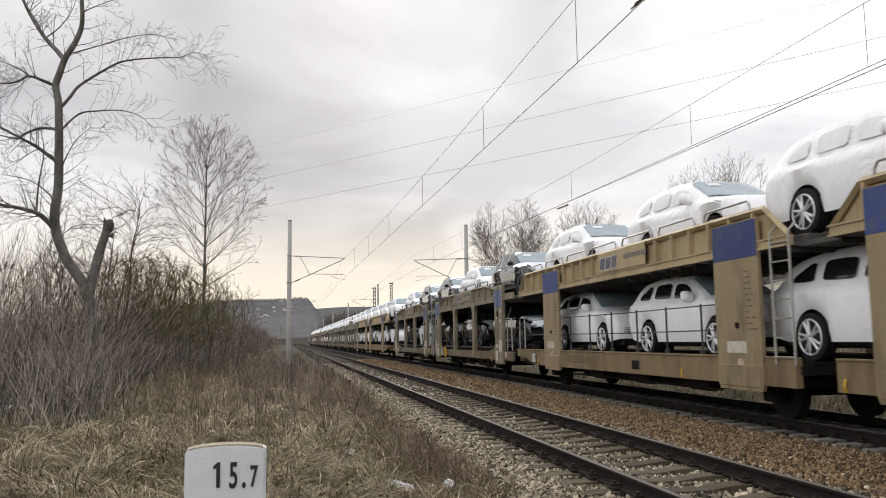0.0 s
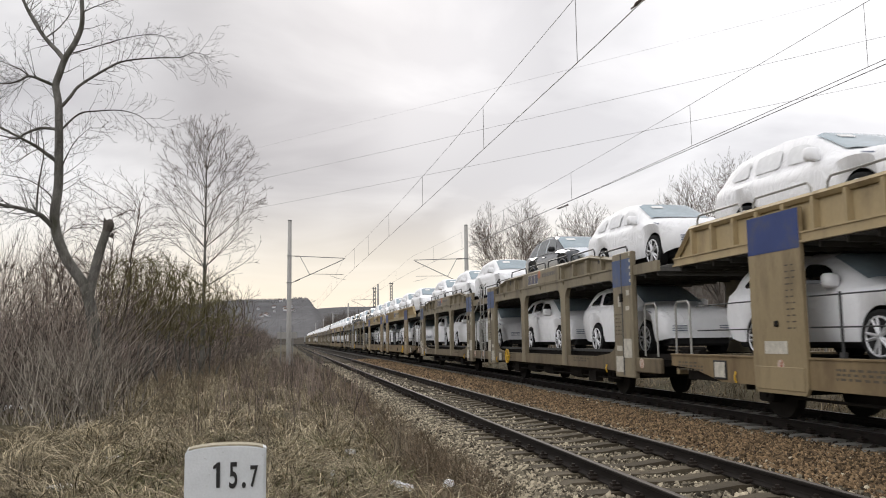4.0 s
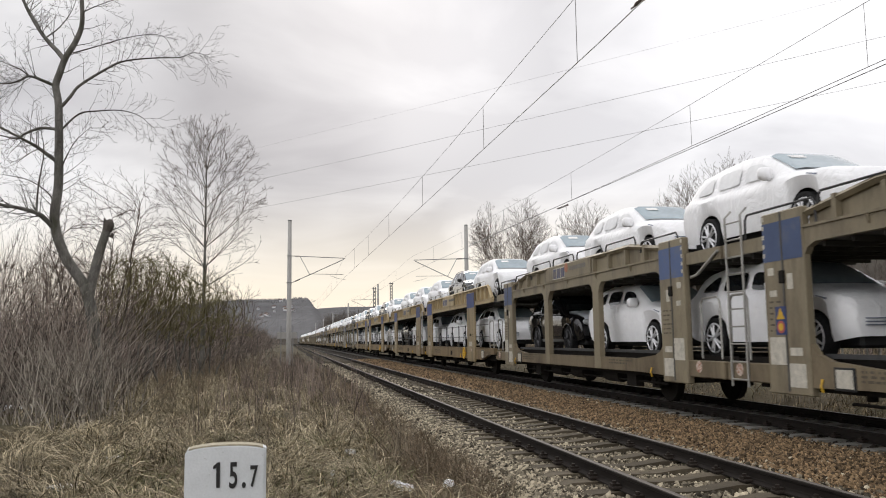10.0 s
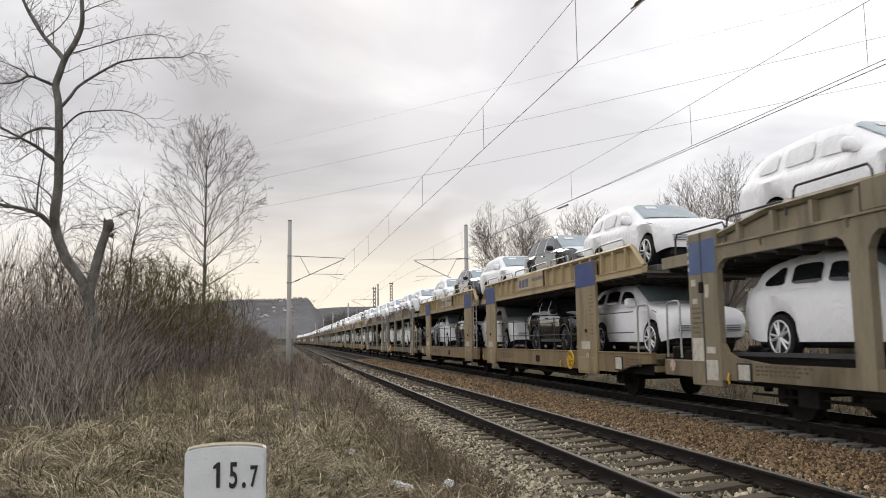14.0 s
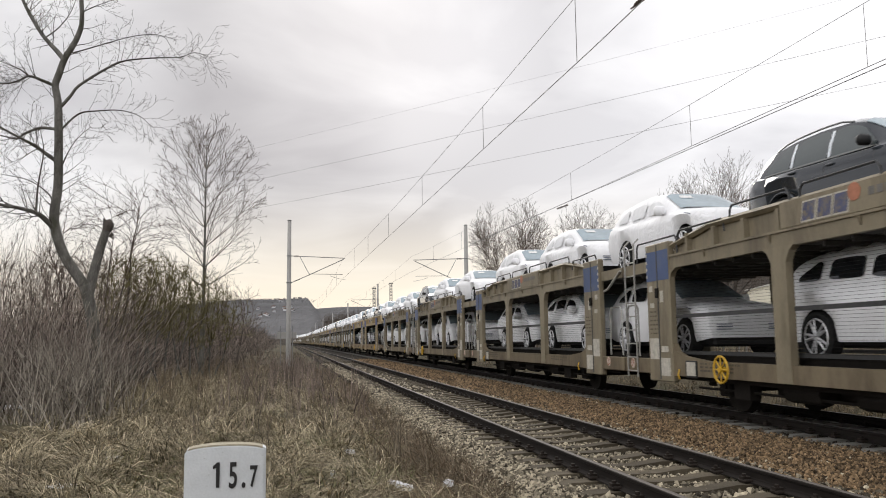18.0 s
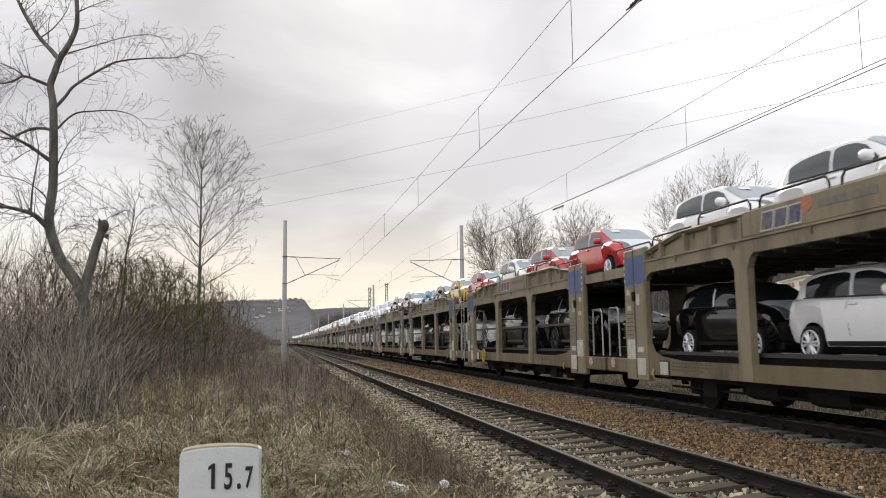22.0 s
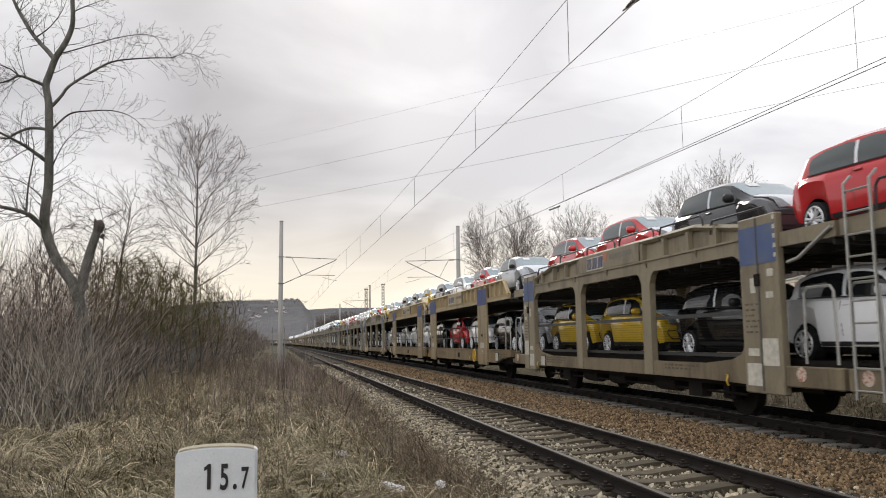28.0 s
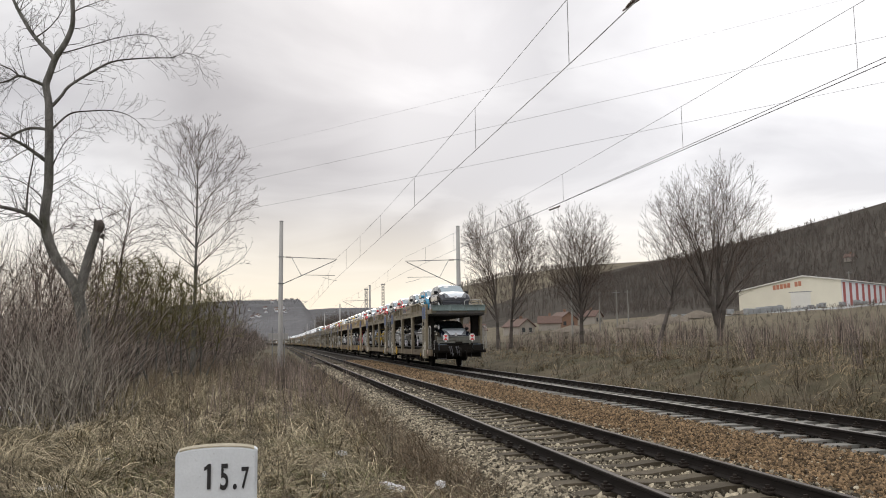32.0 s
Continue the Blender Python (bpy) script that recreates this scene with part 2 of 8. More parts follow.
M["tyre"] = material("tyre_rubber", (0.018, 0.018, 0.018), 0.8, vary=0.3, scale=20, bump=0.2, spec=0.15)
M["alloy"] = material("alloy_rim", (0.60, 0.60, 0.61), 0.35, metal=0.3, vary=0.1, bump=0.0)
M["alloy_dark"] = material("dark_rim", (0.03, 0.03, 0.032), 0.35, metal=0.3, vary=0.1, bump=0.0)
M["black_trim"] = material("black_trim", (0.02, 0.02, 0.02), 0.5, vary=0.2, bump=0.05, spec=0.25)
M["satin"] = material("satin_trim", (0.20, 0.205, 0.20), 0.35, metal=0.5, vary=0.1, bump=0.0)
M["chrome"] = material("chrome", (0.7, 0.7, 0.72), 0.15, metal=1.0, vary=0.05, bump=0.0)
M["lamp_smoked"] = material("smoked_headlamp_glass", (0.16, 0.17, 0.18), 0.06, vary=0.5, scale=9, bump=0.0, spec=0.9)
M["lamp_glass"] = material("headlamp_glass", (0.70, 0.72, 0.74), 0.06, vary=0.25, scale=16, bump=0.0, spec=0.9)
M["note"] = material("white_note_paper", (0.78, 0.78, 0.76), 0.7, vary=0.05, bump=0.0)
M["film"] = material("white_protective_film", (0.70, 0.74, 0.78), 0.3, vary=0.06, scale=3, bump=0.15)
for key, base in (("white", (0.86, 0.86, 0.86)), ("red", (0.50, 0.025, 0.030)), ("yellow_car", (0.56, 0.37, 0.03)), ("blue_car", (0.03, 0.24, 0.40)),
                  ("grey_car", (0.040, 0.040, 0.045)), ("black_car", (0.006, 0.006, 0.007)), ("silver", (0.36, 0.38, 0.41)), ("slate", (0.032, 0.037, 0.043)), ("navy", (0.008, 0.010, 0.018))):
    dark = max(base) < 0.05
    M[key] = material("car_paint_" + key, base, 0.06 if dark else 0.2, metal=0.0, vary=0.05, scale=1.5, fine=30, bump=0.0, coat=0.6 if dark else 0.7, spec=0.4)
M["rail"] = material("rail_side_rust", (0.016, 0.013, 0.011), 0.85, vary=0.35, scale=3, fine=70, bump=0.3, stretch=(1, 0.15, 1), spec=0.15)
M["rail_top"] = material("rail_head_steel", (0.09, 0.076, 0.065), 0.62, vary=0.25, scale=2, fine=40, bump=0.05, stretch=(1, 0.05, 1), spec=0.3)
M["wood"] = material("pallet_wood", (0.15, 0.12, 0.085), 0.9, vary=0.4, scale=4, fine=60, bump=0.5, spec=0.2)
M["old_concrete"] = material("grimy_sleeper_concrete", (0.086, 0.071, 0.049), 0.9, vary=0.35, scale=5, fine=70, bump=0.5, random_ob=0.25, spec=0.2)
M["rail_bright"] = material("rail_head_polished", (0.17, 0.16, 0.15), 0.5, metal=0.5, vary=0.2, scale=2, fine=40, bump=0.03, stretch=(1, 0.05, 1))
M["concrete"] = material("sleeper_concrete", (0.205, 0.197, 0.175), 0.85, vary=0.2, scale=5, fine=70, bump=0.3, random_ob=0.1, spec=0.25)
M["clip"] = material("rail_fastening", (0.03, 0.024, 0.02), 0.7, metal=0.3, vary=0.3, bump=0.2, spec=0.1)
M["stone"] = material("ballast_grey_stone", (0.46, 0.40, 0.29), 0.9, vary=0.2, scale=25, fine=150, bump=0.3, island=0.6, hue=(0.078, 0.063, 0.042), spec=0.2)
M["stone_rust"] = material("ballast_rusty_stone", (0.265, 0.178, 0.098), 0.9, vary=0.2, scale=25, fine=150, bump=0.3, island=0.55, hue=(0.095, 0.066, 0.038), spec=0.2)
M["stone_dark"] = material("ballast_oily_stone", (0.13, 0.10, 0.072), 0.9, vary=0.2, scale=25, fine=150, bump=0.3, island=0.75, hue=(0.035, 0.028, 0.021), spec=0.2)
# bed kept near black: shade in the gaps between stones is in its colour
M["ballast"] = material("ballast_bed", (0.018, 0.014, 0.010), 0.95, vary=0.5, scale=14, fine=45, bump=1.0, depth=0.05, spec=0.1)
M["soil"] = material("dry_grass_soil", (0.092, 0.076, 0.050), 0.95, vary=0.45, scale=0.9, fine=14, bump=1.0, depth=0.06, hue=(0.070, 0.063, 0.038), spec=0.1)
M["field"] = material("far_meadow", (0.135, 0.115, 0.08), 0.95, vary=0.35, scale=0.02, fine=0.4, bump=0.2, spec=0.05)
M["forest_floor"] = material("leafless_wood", (0.082, 0.074, 0.064), 0.95, vary=0.35, scale=0.03, fine=0.7, bump=1.0, depth=1.2, spec=0.0)
# far hill: the haze of distance is put into this paler grey
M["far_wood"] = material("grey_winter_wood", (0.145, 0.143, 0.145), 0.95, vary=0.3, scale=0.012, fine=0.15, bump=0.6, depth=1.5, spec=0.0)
M["grass"] = material("dry_grass", (0.48, 0.41, 0.28), 0.85, vary=0.55, scale=1.7, fine=6, bump=0.0, island=0.6, hue=(0.170, 0.142, 0.084), spec=0.15)
M["grass_brown"] = material("dead_brown_grass", (0.13, 0.098, 0.068), 0.9, vary=0.4, scale=2, fine=8, bump=0.0, island=0.5, hue=(0.20, 0.16, 0.11), spec=0.1)
M["grass_green"] = material("thin_green_grass", (0.13, 0.135, 0.06), 0.85, vary=0.3, scale=2, fine=8, bump=0.0, island=0.4, hue=(0.20, 0.18, 0.095), spec=0.15)
M["grass_bank"] = material("bank_grass", (0.27, 0.21, 0.13), 0.9, vary=0.55, scale=0.5, fine=3, bump=0.0, island=0.5, hue=(0.095, 0.078, 0.052), spec=0.1)
M["grass_dark"] = material("withered_weeds", (0.27, 0.225, 0.165), 0.9, vary=0.3, scale=0.8, bump=0.0, island=0.5, hue=(0.09, 0.076, 0.056), spec=0.1)
M["bark"] = material("grey_bark", (0.155, 0.147, 0.132), 0.9, vary=0.55, scale=6, fine=45, bump=1.0, depth=0.05, stretch=(1, 1, 0.45), dirt=(0.075, 0.075, 0.055), dirt_at=(0.48, 0.66), dirt_scale=2.4, spec=0.2)
M["twig"] = material("twig_bark", (0.085, 0.073, 0.063), 0.9, vary=0.25, scale=3, bump=0.0, island=0.3, spec=0.2)
M["twig_red"] = material("reddish_shrub_twig", (0.28, 0.215, 0.178), 0.88, vary=0.25, scale=1.2, bump=0.0, island=0.5, hue=(0.115, 0.092, 0.078))
M["stem"] = material("grey_shrub_stem", (0.40, 0.36, 0.30), 0.88, vary=0.2, scale=2, bump=0.0, island=0.45, hue=(0.20, 0.17, 0.14), spec=0.2)
M["stem_dark"] = material("dark_shrub_stem", (0.36, 0.305, 0.258), 0.88, vary=0.3, scale=0.8, bump=0.0, island=0.6, hue=(0.095, 0.076, 0.064), spec=0.15)
M["twig_pale"] = material("pale_tree_twig", (0.115, 0.088, 0.071), 0.88, vary=0.2, scale=3, bump=0.0, island=0.3, spec=0.2)
M["twig_green"] = material("mossy_twig", (0.135, 0.118, 0.055), 0.85, vary=0.3, scale=3, bump=0.0, island=0.4, spec=0.2)
M["mast"] = material("mast_concrete", (0.33, 0.32, 0.30), 0.8, vary=0.15, scale=3, fine=50, bump=0.2, stretch=(1, 1, 0.2))
M["steel"] = material("painted_steel", (0.22, 0.22, 0.22), 0.55, metal=0.4, vary=0.25, scale=6, bump=0.1)
M["wire"] = material("copper_wire_weathered", (0.20, 0.195, 0.19), 0.5, metal=0.3, vary=0.2, bump=0.0)
M["porcelain"] = material("brown_insulator", (0.06, 0.035, 0.025), 0.3, vary=0.2, bump=0.0)
M["post"] = material("whitewashed_concrete", (0.66, 0.68, 0.69), 0.8, vary=0.09, scale=7, fine=70, bump=0.25, dirt=(0.30, 0.29, 0.26), dirt_at=(0.64, 0.8), dirt_scale=30)
M["moss_edge"] = material("lichen_stain", (0.36, 0.32, 0.23), 0.9, vary=0.3, scale=20, bump=0.3)
M["snow"] = material("old_snow", (0.80, 0.81, 0.83), 0.6, vary=0.08, scale=8, fine=60, bump=0.5, depth=0.02)
M["shed_wall"] = material("cream_sheet_metal", (0.62, 0.58, 0.46), 0.5, vary=0.06, scale=0.3, fine=6, bump=0.1)
M["shed_white"] = material("white_sheet_metal", (0.74, 0.75, 0.76), 0.5, vary=0.06, scale=0.3, fine=6, bump=0.1)
M["shed_roof"] = material("pale_roof_sheet", (0.60, 0.58, 0.52), 0.45, vary=0.08, scale=0.3, fine=6, bump=0.1)
M["house_wall"] = material("rendered_wall", (0.30, 0.27, 0.23), 0.85, vary=0.1, scale=0.8, bump=0.1)
M["brick"] = material("raw_brick_wall", (0.22, 0.13, 0.085), 0.85, vary=0.2, scale=2, bump=0.2)
M["tiles"] = material("roof_tiles", (0.12, 0.075, 0.058), 0.85, vary=0.3, scale=2, bump=0.3)
M["pane"] = glass_like("window_pane", (0.05, 0.055, 0.06), 0.1)
M["gravel_grey"] = material("grey_gravel_yard", (0.27, 0.275, 0.27), 0.9, vary=0.3, scale=0.4, fine=5, bump=0.4)
M["earth"] = material("pale_dug_earth", (0.17, 0.145, 0.115), 0.95, vary=0.3, scale=0.6, fine=6, bump=0.6, depth=0.05, spec=0.1)

# ---------------------------------------------------------------- builders


class Solid:
    """Collects simple solids into one mesh."""

    def __init__(self):
        self.v, self.f = [], []

    def add(self, verts, faces):
        k = len(self.v)
        self.v += [tuple(p) for p in verts]
        self.f += [tuple(i + k for i in face) for face in faces]
        return self

    def box(self, x0, x1, y0, y1, z0, z1, b=0.0):
        if b <= 0:
            return self.add([(x, y, z) for z in (z0, z1) for y in (y0, y1) for x in (x0, x1)],
                            [(0, 2, 3, 1), (4, 5, 7, 6), (0, 1, 5, 4), (2, 6, 7, 3), (0, 4, 6, 2), (1, 3, 7, 5)])
        b = min(b, abs(x1 - x0) / 2.01, abs(y1 - y0) / 2.01, abs(z1 - z0) / 2.01)
        lo, hi = (x0, y0, z0), (x1, y1, z1)
        vs, index = [], {}
        for c in range(8):
            s = [(c >> a) & 1 for a in range(3)]
            for axis in range(3):
                index[c, axis] = len(vs)
                vs.append([(hi[a] if s[a] else lo[a]) if a == axis else (hi[a] - b if s[a] else lo[a] + b) for a in range(3)])
        fs = []
        for axis in range(3):
            u, w = (axis + 1) % 3, (axis + 2) % 3
            for side in (0, 1):
                ring = [(side << axis) | (p << u) | (q << w) for p, q in ((0, 0), (1, 0), (1, 1), (0, 1))]
                face = [index[c, axis] for c in ring]
                fs.append(face if side else face[::-1])
            for p in (0, 1):
                for q in (0, 1):
                    c0 = (p << u) | (q << w)
                    c1 = c0 | (1 << axis)
                    face = [index[c0, u], index[c1, u], index[c1, w], index[c0, w]]
                    fs.append(face if p == q else face[::-1])
        for c in range(8):
            face = [index[c, a] for a in range(3)]
            fs.append(face if bin(c).count("1") % 2 else face[::-1])
        return self.add(vs, fs)

    def prism(self, outline, axis, a, b):
        """Extrudes an outline of (p, q) along an axis; p, q are the next two axes in the order x, y, z."""
        n = len(outline)
        put = {"x": lambda p, q, t: (t, p, q), "y": lambda p, q, t: (p, t, q), "z": lambda p, q, t: (p, q, t)}[axis]
        vs = [put(p, q, t) for t in (a, b) for p, q in outline]
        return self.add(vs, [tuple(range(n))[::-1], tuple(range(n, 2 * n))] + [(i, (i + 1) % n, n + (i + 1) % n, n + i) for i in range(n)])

    def tube(self, points, radii, n=6, caps=True):
        pts = [Vector(p) for p in points]
        radii = [radii] * len(pts) if isinstance(radii, (int, float)) else radii
        vs, fs = [], []
        ref = None
        for i, p in enumerate(pts):
            d = (pts[min(i + 1, len(pts) - 1)] - pts[max(i - 1, 0)])
            d = d.normalized() if d.length > 1e-9 else Vector((0, 0, 1))
            if ref is None or abs(ref.dot(d)) > 0.98:
                ref = Vector((1, 0, 0)) if abs(d.x) < 0.9 else Vector((0, 1, 0))
            a = d.cross(ref).normalized()
            b = d.cross(a)
            ref = a.cross(d)
            for k in range(n):
                w = 2 * math.pi * k / n
                vs.append(p + (a * math.cos(w) + b * math.sin(w)) * radii[i])
        for i in range(len(pts) - 1):
            for k in range(n):
                fs.append((i * n + k, i * n + (k + 1) % n, (i + 1) * n + (k + 1) % n, (i + 1) * n + k))
        if caps:
            fs += [tuple(range(n))[::-1], tuple(range((len(pts) - 1) * n, len(pts) * n))]
        return self.add(vs, fs)

    def disc(self, centre, axis, r, w, n=20, r2=None):
        """A short cylinder of width w about a centre."""
        c = Vector(centre)
        a = {"x": Vector((1, 0, 0)), "y": Vector((0, 1, 0)), "z": Vector((0, 0, 1))}[axis]
        return self.tube([c - a * w / 2, c + a * w / 2], [r, r if r2 is None else r2], n)

    def ring(self, centre, axis, r, minor, n=20, k=6):
        order = {"x": (1, 2, 0), "y": (2, 0, 1), "z": (0, 1, 2)}[axis]
        vs, fs = [], []
        for i in range(n):
            a = 2 * math.pi * i / n
            for j in range(k):
                b = 2 * math.pi * j / k
                p = [0, 0, 0]
                p[order[0]], p[order[1]], p[order[2]] = (r + minor * math.cos(b)) * math.cos(a), (r + minor * math.cos(b)) * math.sin(a), minor * math.sin(b)
                vs.append([p[q] + centre[q] for q in range(3)])
                fs.append((i * k + j, ((i + 1) % n) * k + j, ((i + 1) % n) * k + (j + 1) % k, i * k + (j + 1) % k))
        return self.add(vs, fs)

    def mesh(self, name, smooth=False):
        me = bpy.data.meshes.new(name)
        me.from_pydata(self.v, [], self.f)
        if smooth:
            me.polygons.foreach_set("use_smooth", [True] * len(me.polygons))
        return me


def part(name, solid, mat, parent=None, label="", smooth=False):
    """Links a solid (or a ready mesh) as one mesh object under a thing or a part."""
    me = solid if isinstance(solid, bpy.types.Mesh) else solid.mesh(name, smooth)
    if not me.materials:
        me.materials.append(mat)
    ob = new(name, me)
    if parent is not None:
        ob.parent = parent
    if label:
        ob["label"] = label
    return ob


def empty(name, m=None):
    ob = new(name)
    ob.empty_display_size = 0.3
    if m is not None:
        ob.matrix_basis = m
    return ob


def fast_mesh(name, verts, faces, mat, more=None):
    """A mesh from numpy arrays: faces all of one size, and more of another."""
    me = bpy.data.meshes.new(name)
    verts, sets = np.asarray(verts, np.float32).reshape(-1, 3), [np.asarray(faces, np.int32)] + ([] if more is None else [np.asarray(more, np.int32)])
    loops = np.concatenate([f.ravel() for f in sets])
    sizes = np.concatenate([np.full(len(f), f.shape[1], np.int32) for f in sets])
    me.vertices.add(len(verts)); me.vertices.foreach_set("co", verts.ravel())
    me.loops.add(len(loops)); me.loops.foreach_set("vertex_index", loops)
    me.polygons.add(len(sizes))
    me.polygons.foreach_set("loop_start", np.concatenate([[0], np.cumsum(sizes)[:-1]]).astype(np.int32))
    me.update(calc_edges=True)
    me.materials.append(mat)
    return me

# ---------------------------------------------------------------- ground


def smooth(a, b, x):
    t = np.clip((x - a) / (b - a), 0, 1)
    return t * t * (3 - 2 * t)


LAND_X = np.array([-400, -60, -25, -8, 0.6, 1.5, 2.3, 2.75, 6.2, 7.3, 11.0, 11.6, 12.6, 14.0, 17.0, 24, 40, 60, 100, 135, 180, 225, 300, 380, 450, 520, 2500])
LAND_Z = np.array([3, 1.0, -0.2, -0.42, -0.42, -0.40, -0.34, -0.25, -0.25, -0.25, -0.25, -0.45, -0.72, -0.3, 0.35, 0.8, 1.3, 2.6, 6.4, 8.6, 11.5, 20, 52, 82, 95, 99, 99])


def land(x, y):
    x, y = np.asarray(x, float), np.asarray(y, float)
    z = np.interp(x + 0.5 * BEND * np.clip(y - BEND_AT, 0, 350) ** 2, LAND_X, LAND_Z)
    rough = smooth(1.6, 0.4, x) + smooth(12.2, 14, x)
    z = z + rough * (0.10 * np.sin(1.9 * x + 0.7 * y) * np.sin(1.3 * y - 0.4 * x) + 0.075 * np.sin(5.1 * x - 1.1 * y + 1.0 + np.sin(2.1 * y)) * np.sin(3.7 * y + 0.5 + 1.4 * np.sin(1.7 * x)))
    z = z + smooth(230, 400, x) * (5 * np.sin(x * 0.012 + y * 0.008) + 6 * np.sin(y * 0.0047 + 1.0))
    z = z - smooth(230, 420, x) * smooth(900, 2400, y) * 45
    far = smooth(700, 1500, y)
    z = z + far * 20 * smooth(50, 32, x) * smooth(-420, -100, x) + far * 57 * np.exp(-((x - 20) / 420) ** 2)
    return z


def far_lines(a, b, step, growth=1.25, stop=3000.0):
    line = list(np.arange(a, b, step))
    while line[-1] < stop:
        step *= growth
        line.append(line[-1] + step)
    return line


gx = sorted(set([-v for v in far_lines(0, 14, 0.35, 1.25, 1500)] + list(np.arange(0.35, 20, 0.35)) + [2.3, 2.75, 11.0, 11.6] + far_lines(20, 60, 2.0, 1.12, 2400)))
gy = sorted(set(list(np.arange(-300, -10, 30)) + list(np.arange(-10, 6, 2)) + list(np.arange(6, 45, 0.4)) + far_lines(45, 100, 3, 1.12, 3200)))
GX, GY = np.meshgrid(np.array(gx), np.array(gy), indexing="ij")
GZ = land(GX, GY)
nx, ny = GX.shape
ids = np.arange(nx * ny).reshape(nx, ny)
quads = np.stack([ids[:-1, :-1], ids[1:, :-1], ids[1:, 1:], ids[:-1, 1:]], -1).reshape(-1, 4)
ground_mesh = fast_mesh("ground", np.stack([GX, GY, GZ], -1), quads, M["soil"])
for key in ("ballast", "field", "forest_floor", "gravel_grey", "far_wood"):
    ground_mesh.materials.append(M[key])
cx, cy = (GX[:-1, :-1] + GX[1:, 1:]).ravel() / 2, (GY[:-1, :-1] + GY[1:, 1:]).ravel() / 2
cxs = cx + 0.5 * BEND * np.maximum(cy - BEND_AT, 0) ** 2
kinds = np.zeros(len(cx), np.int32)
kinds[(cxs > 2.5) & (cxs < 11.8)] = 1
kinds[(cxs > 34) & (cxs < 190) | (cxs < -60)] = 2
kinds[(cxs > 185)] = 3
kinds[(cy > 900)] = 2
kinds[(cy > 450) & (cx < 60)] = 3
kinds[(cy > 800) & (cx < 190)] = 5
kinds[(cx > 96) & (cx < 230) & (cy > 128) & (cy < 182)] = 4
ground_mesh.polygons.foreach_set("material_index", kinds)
ground_mesh.polygons.foreach_set("use_smooth", np.ones(len(kinds), bool))
tagged(new("ground", ground_mesh), "dry winter grassland beside a ballasted railway bed", "ground", kind="structure")

# ---------------------------------------------------------------- tracks
WAY = list(np.arange(-40, 300, 20.0)) + list(np.arange(300, 760, 20.0))


def sweep(outline, x, name):
    """Sweeps a (x, z) outline along the line of the track."""
    n = len(outline)
    vs = [(x + bend_x(s) + p, s, q) for s in WAY for p, q in outline]
    fs = [(i * n + k, (i + 1) * n + k, (i + 1) * n + (k + 1) % n, i * n + (k + 1) % n) for i in range(len(WAY) - 1) for k in range(n)]
    fs += [tuple(range(n)), tuple(range((len(WAY) - 1) * n, len(WAY) * n))[::-1]]
    s = Solid().add(vs, fs)
    return s.mesh(name)


RAIL = [(-0.075, -0.162), (0.075, -0.162), (0.072, -0.148), (0.018, -0.130), (0.010, -0.110), (0.010, -0.050), (0.034, -0.036), (0.036, -0.012), (0.026, -0.003),
        (-0.026, -0.003), (-0.036, -0.012), (-0.034, -0.036), (-0.010, -0.050), (-0.010, -0.110), (-0.018, -0.130), (-0.072, -0.148)]
HEAD = [(-0.030, -0.004), (-0.024, 0.0), (0.024, 0.0), (0.030, -0.004)]
tracks = {}
for key, axis in (("near", NEAR_X), ("far", FAR_X)):
    track = tagged(empty("railway_track", pose(0, 0, 0)), "worn steel rails on grimy old concrete sleepers" if key == "near" else "worn steel rails on pale concrete sleepers",
                   "railway track", "two parallel tracks", kind="structure")
    tracks[key] = track
    for side in (-0.7535, 0.7535):
        rail = part("rail", sweep(RAIL, axis + side, "rail"), M["rail"], track)
        part("rail_head", sweep(HEAD, axis + side, "rail_head"), M["rail_top"] if key == "near" else M["rail_bright"], rail, "bright worn running surface")

# ---------------------------------------------------------------- kilometre post
D_POST = 5.02


def ahead(px_right, px_up, dist):
    """A place that many metres along the track axis, by its slopes to the side and up from the eye."""
    return Vector((px_right * dist, dist, EYE + px_up * dist))


post = tagged(empty("kilometre_post", pose(-0.345, D_POST, -0.40, 0, 0, 2.0)), "whitewashed concrete kilometre post with black numerals in dry grass", "kilometre post")
w = 0.230
top = [(-w, 0.0), (w, 0.0), (w, 1.185)] + [(w * math.cos(a) * 0.98, 1.185 + 0.03 * math.sin(a)) for a in np.linspace(0.3, math.pi - 0.3, 9)] + [(-w, 1.17)]
bm = bmesh.new()
me_post = Solid().prism(top, "y", -0.07, 0.07).mesh("stone")
bm.from_mesh(me_post)
bmesh.ops.bevel(bm, geom=[e for e in bm.edges if abs(e.verts[0].co.y - e.verts[1].co.y) < 1e-4], offset=0.012, segments=2, affect="EDGES")
bmesh.ops.recalc_face_normals(bm, faces=bm.faces)
bm.to_mesh(me_post)
bm.free()
part("stone", me_post, M["post"], post)
cap = Solid()
cap.prism([(p * 0.98, q + 0.002) for p, q in top[3:-1]] + [(p * 0.97, q - 0.006) for p, q in top[3:-1]][::-1], "y", -0.060, 0.06)
part("weathered_edge", cap, M["moss_edge"], post, "yellowish lichen along the worn top edge")


def lettering(text, size, m, mat, parent, name="numeral"):
    curve = bpy.data.curves.new(name, "FONT")
    curve.body, curve.size, curve.extrude, curve.align_x, curve.offset = text, size, 0.002, "LEFT", 0.0036
    tmp = new(name, curve)
    me = bpy.data.meshes.new_from_object(tmp.evaluated_get(bpy.context.evaluated_depsgraph_get()))
    bpy.data.objects.remove(tmp)
    ob = part(name, me, mat, parent)
    ob.matrix_basis = m
    return ob


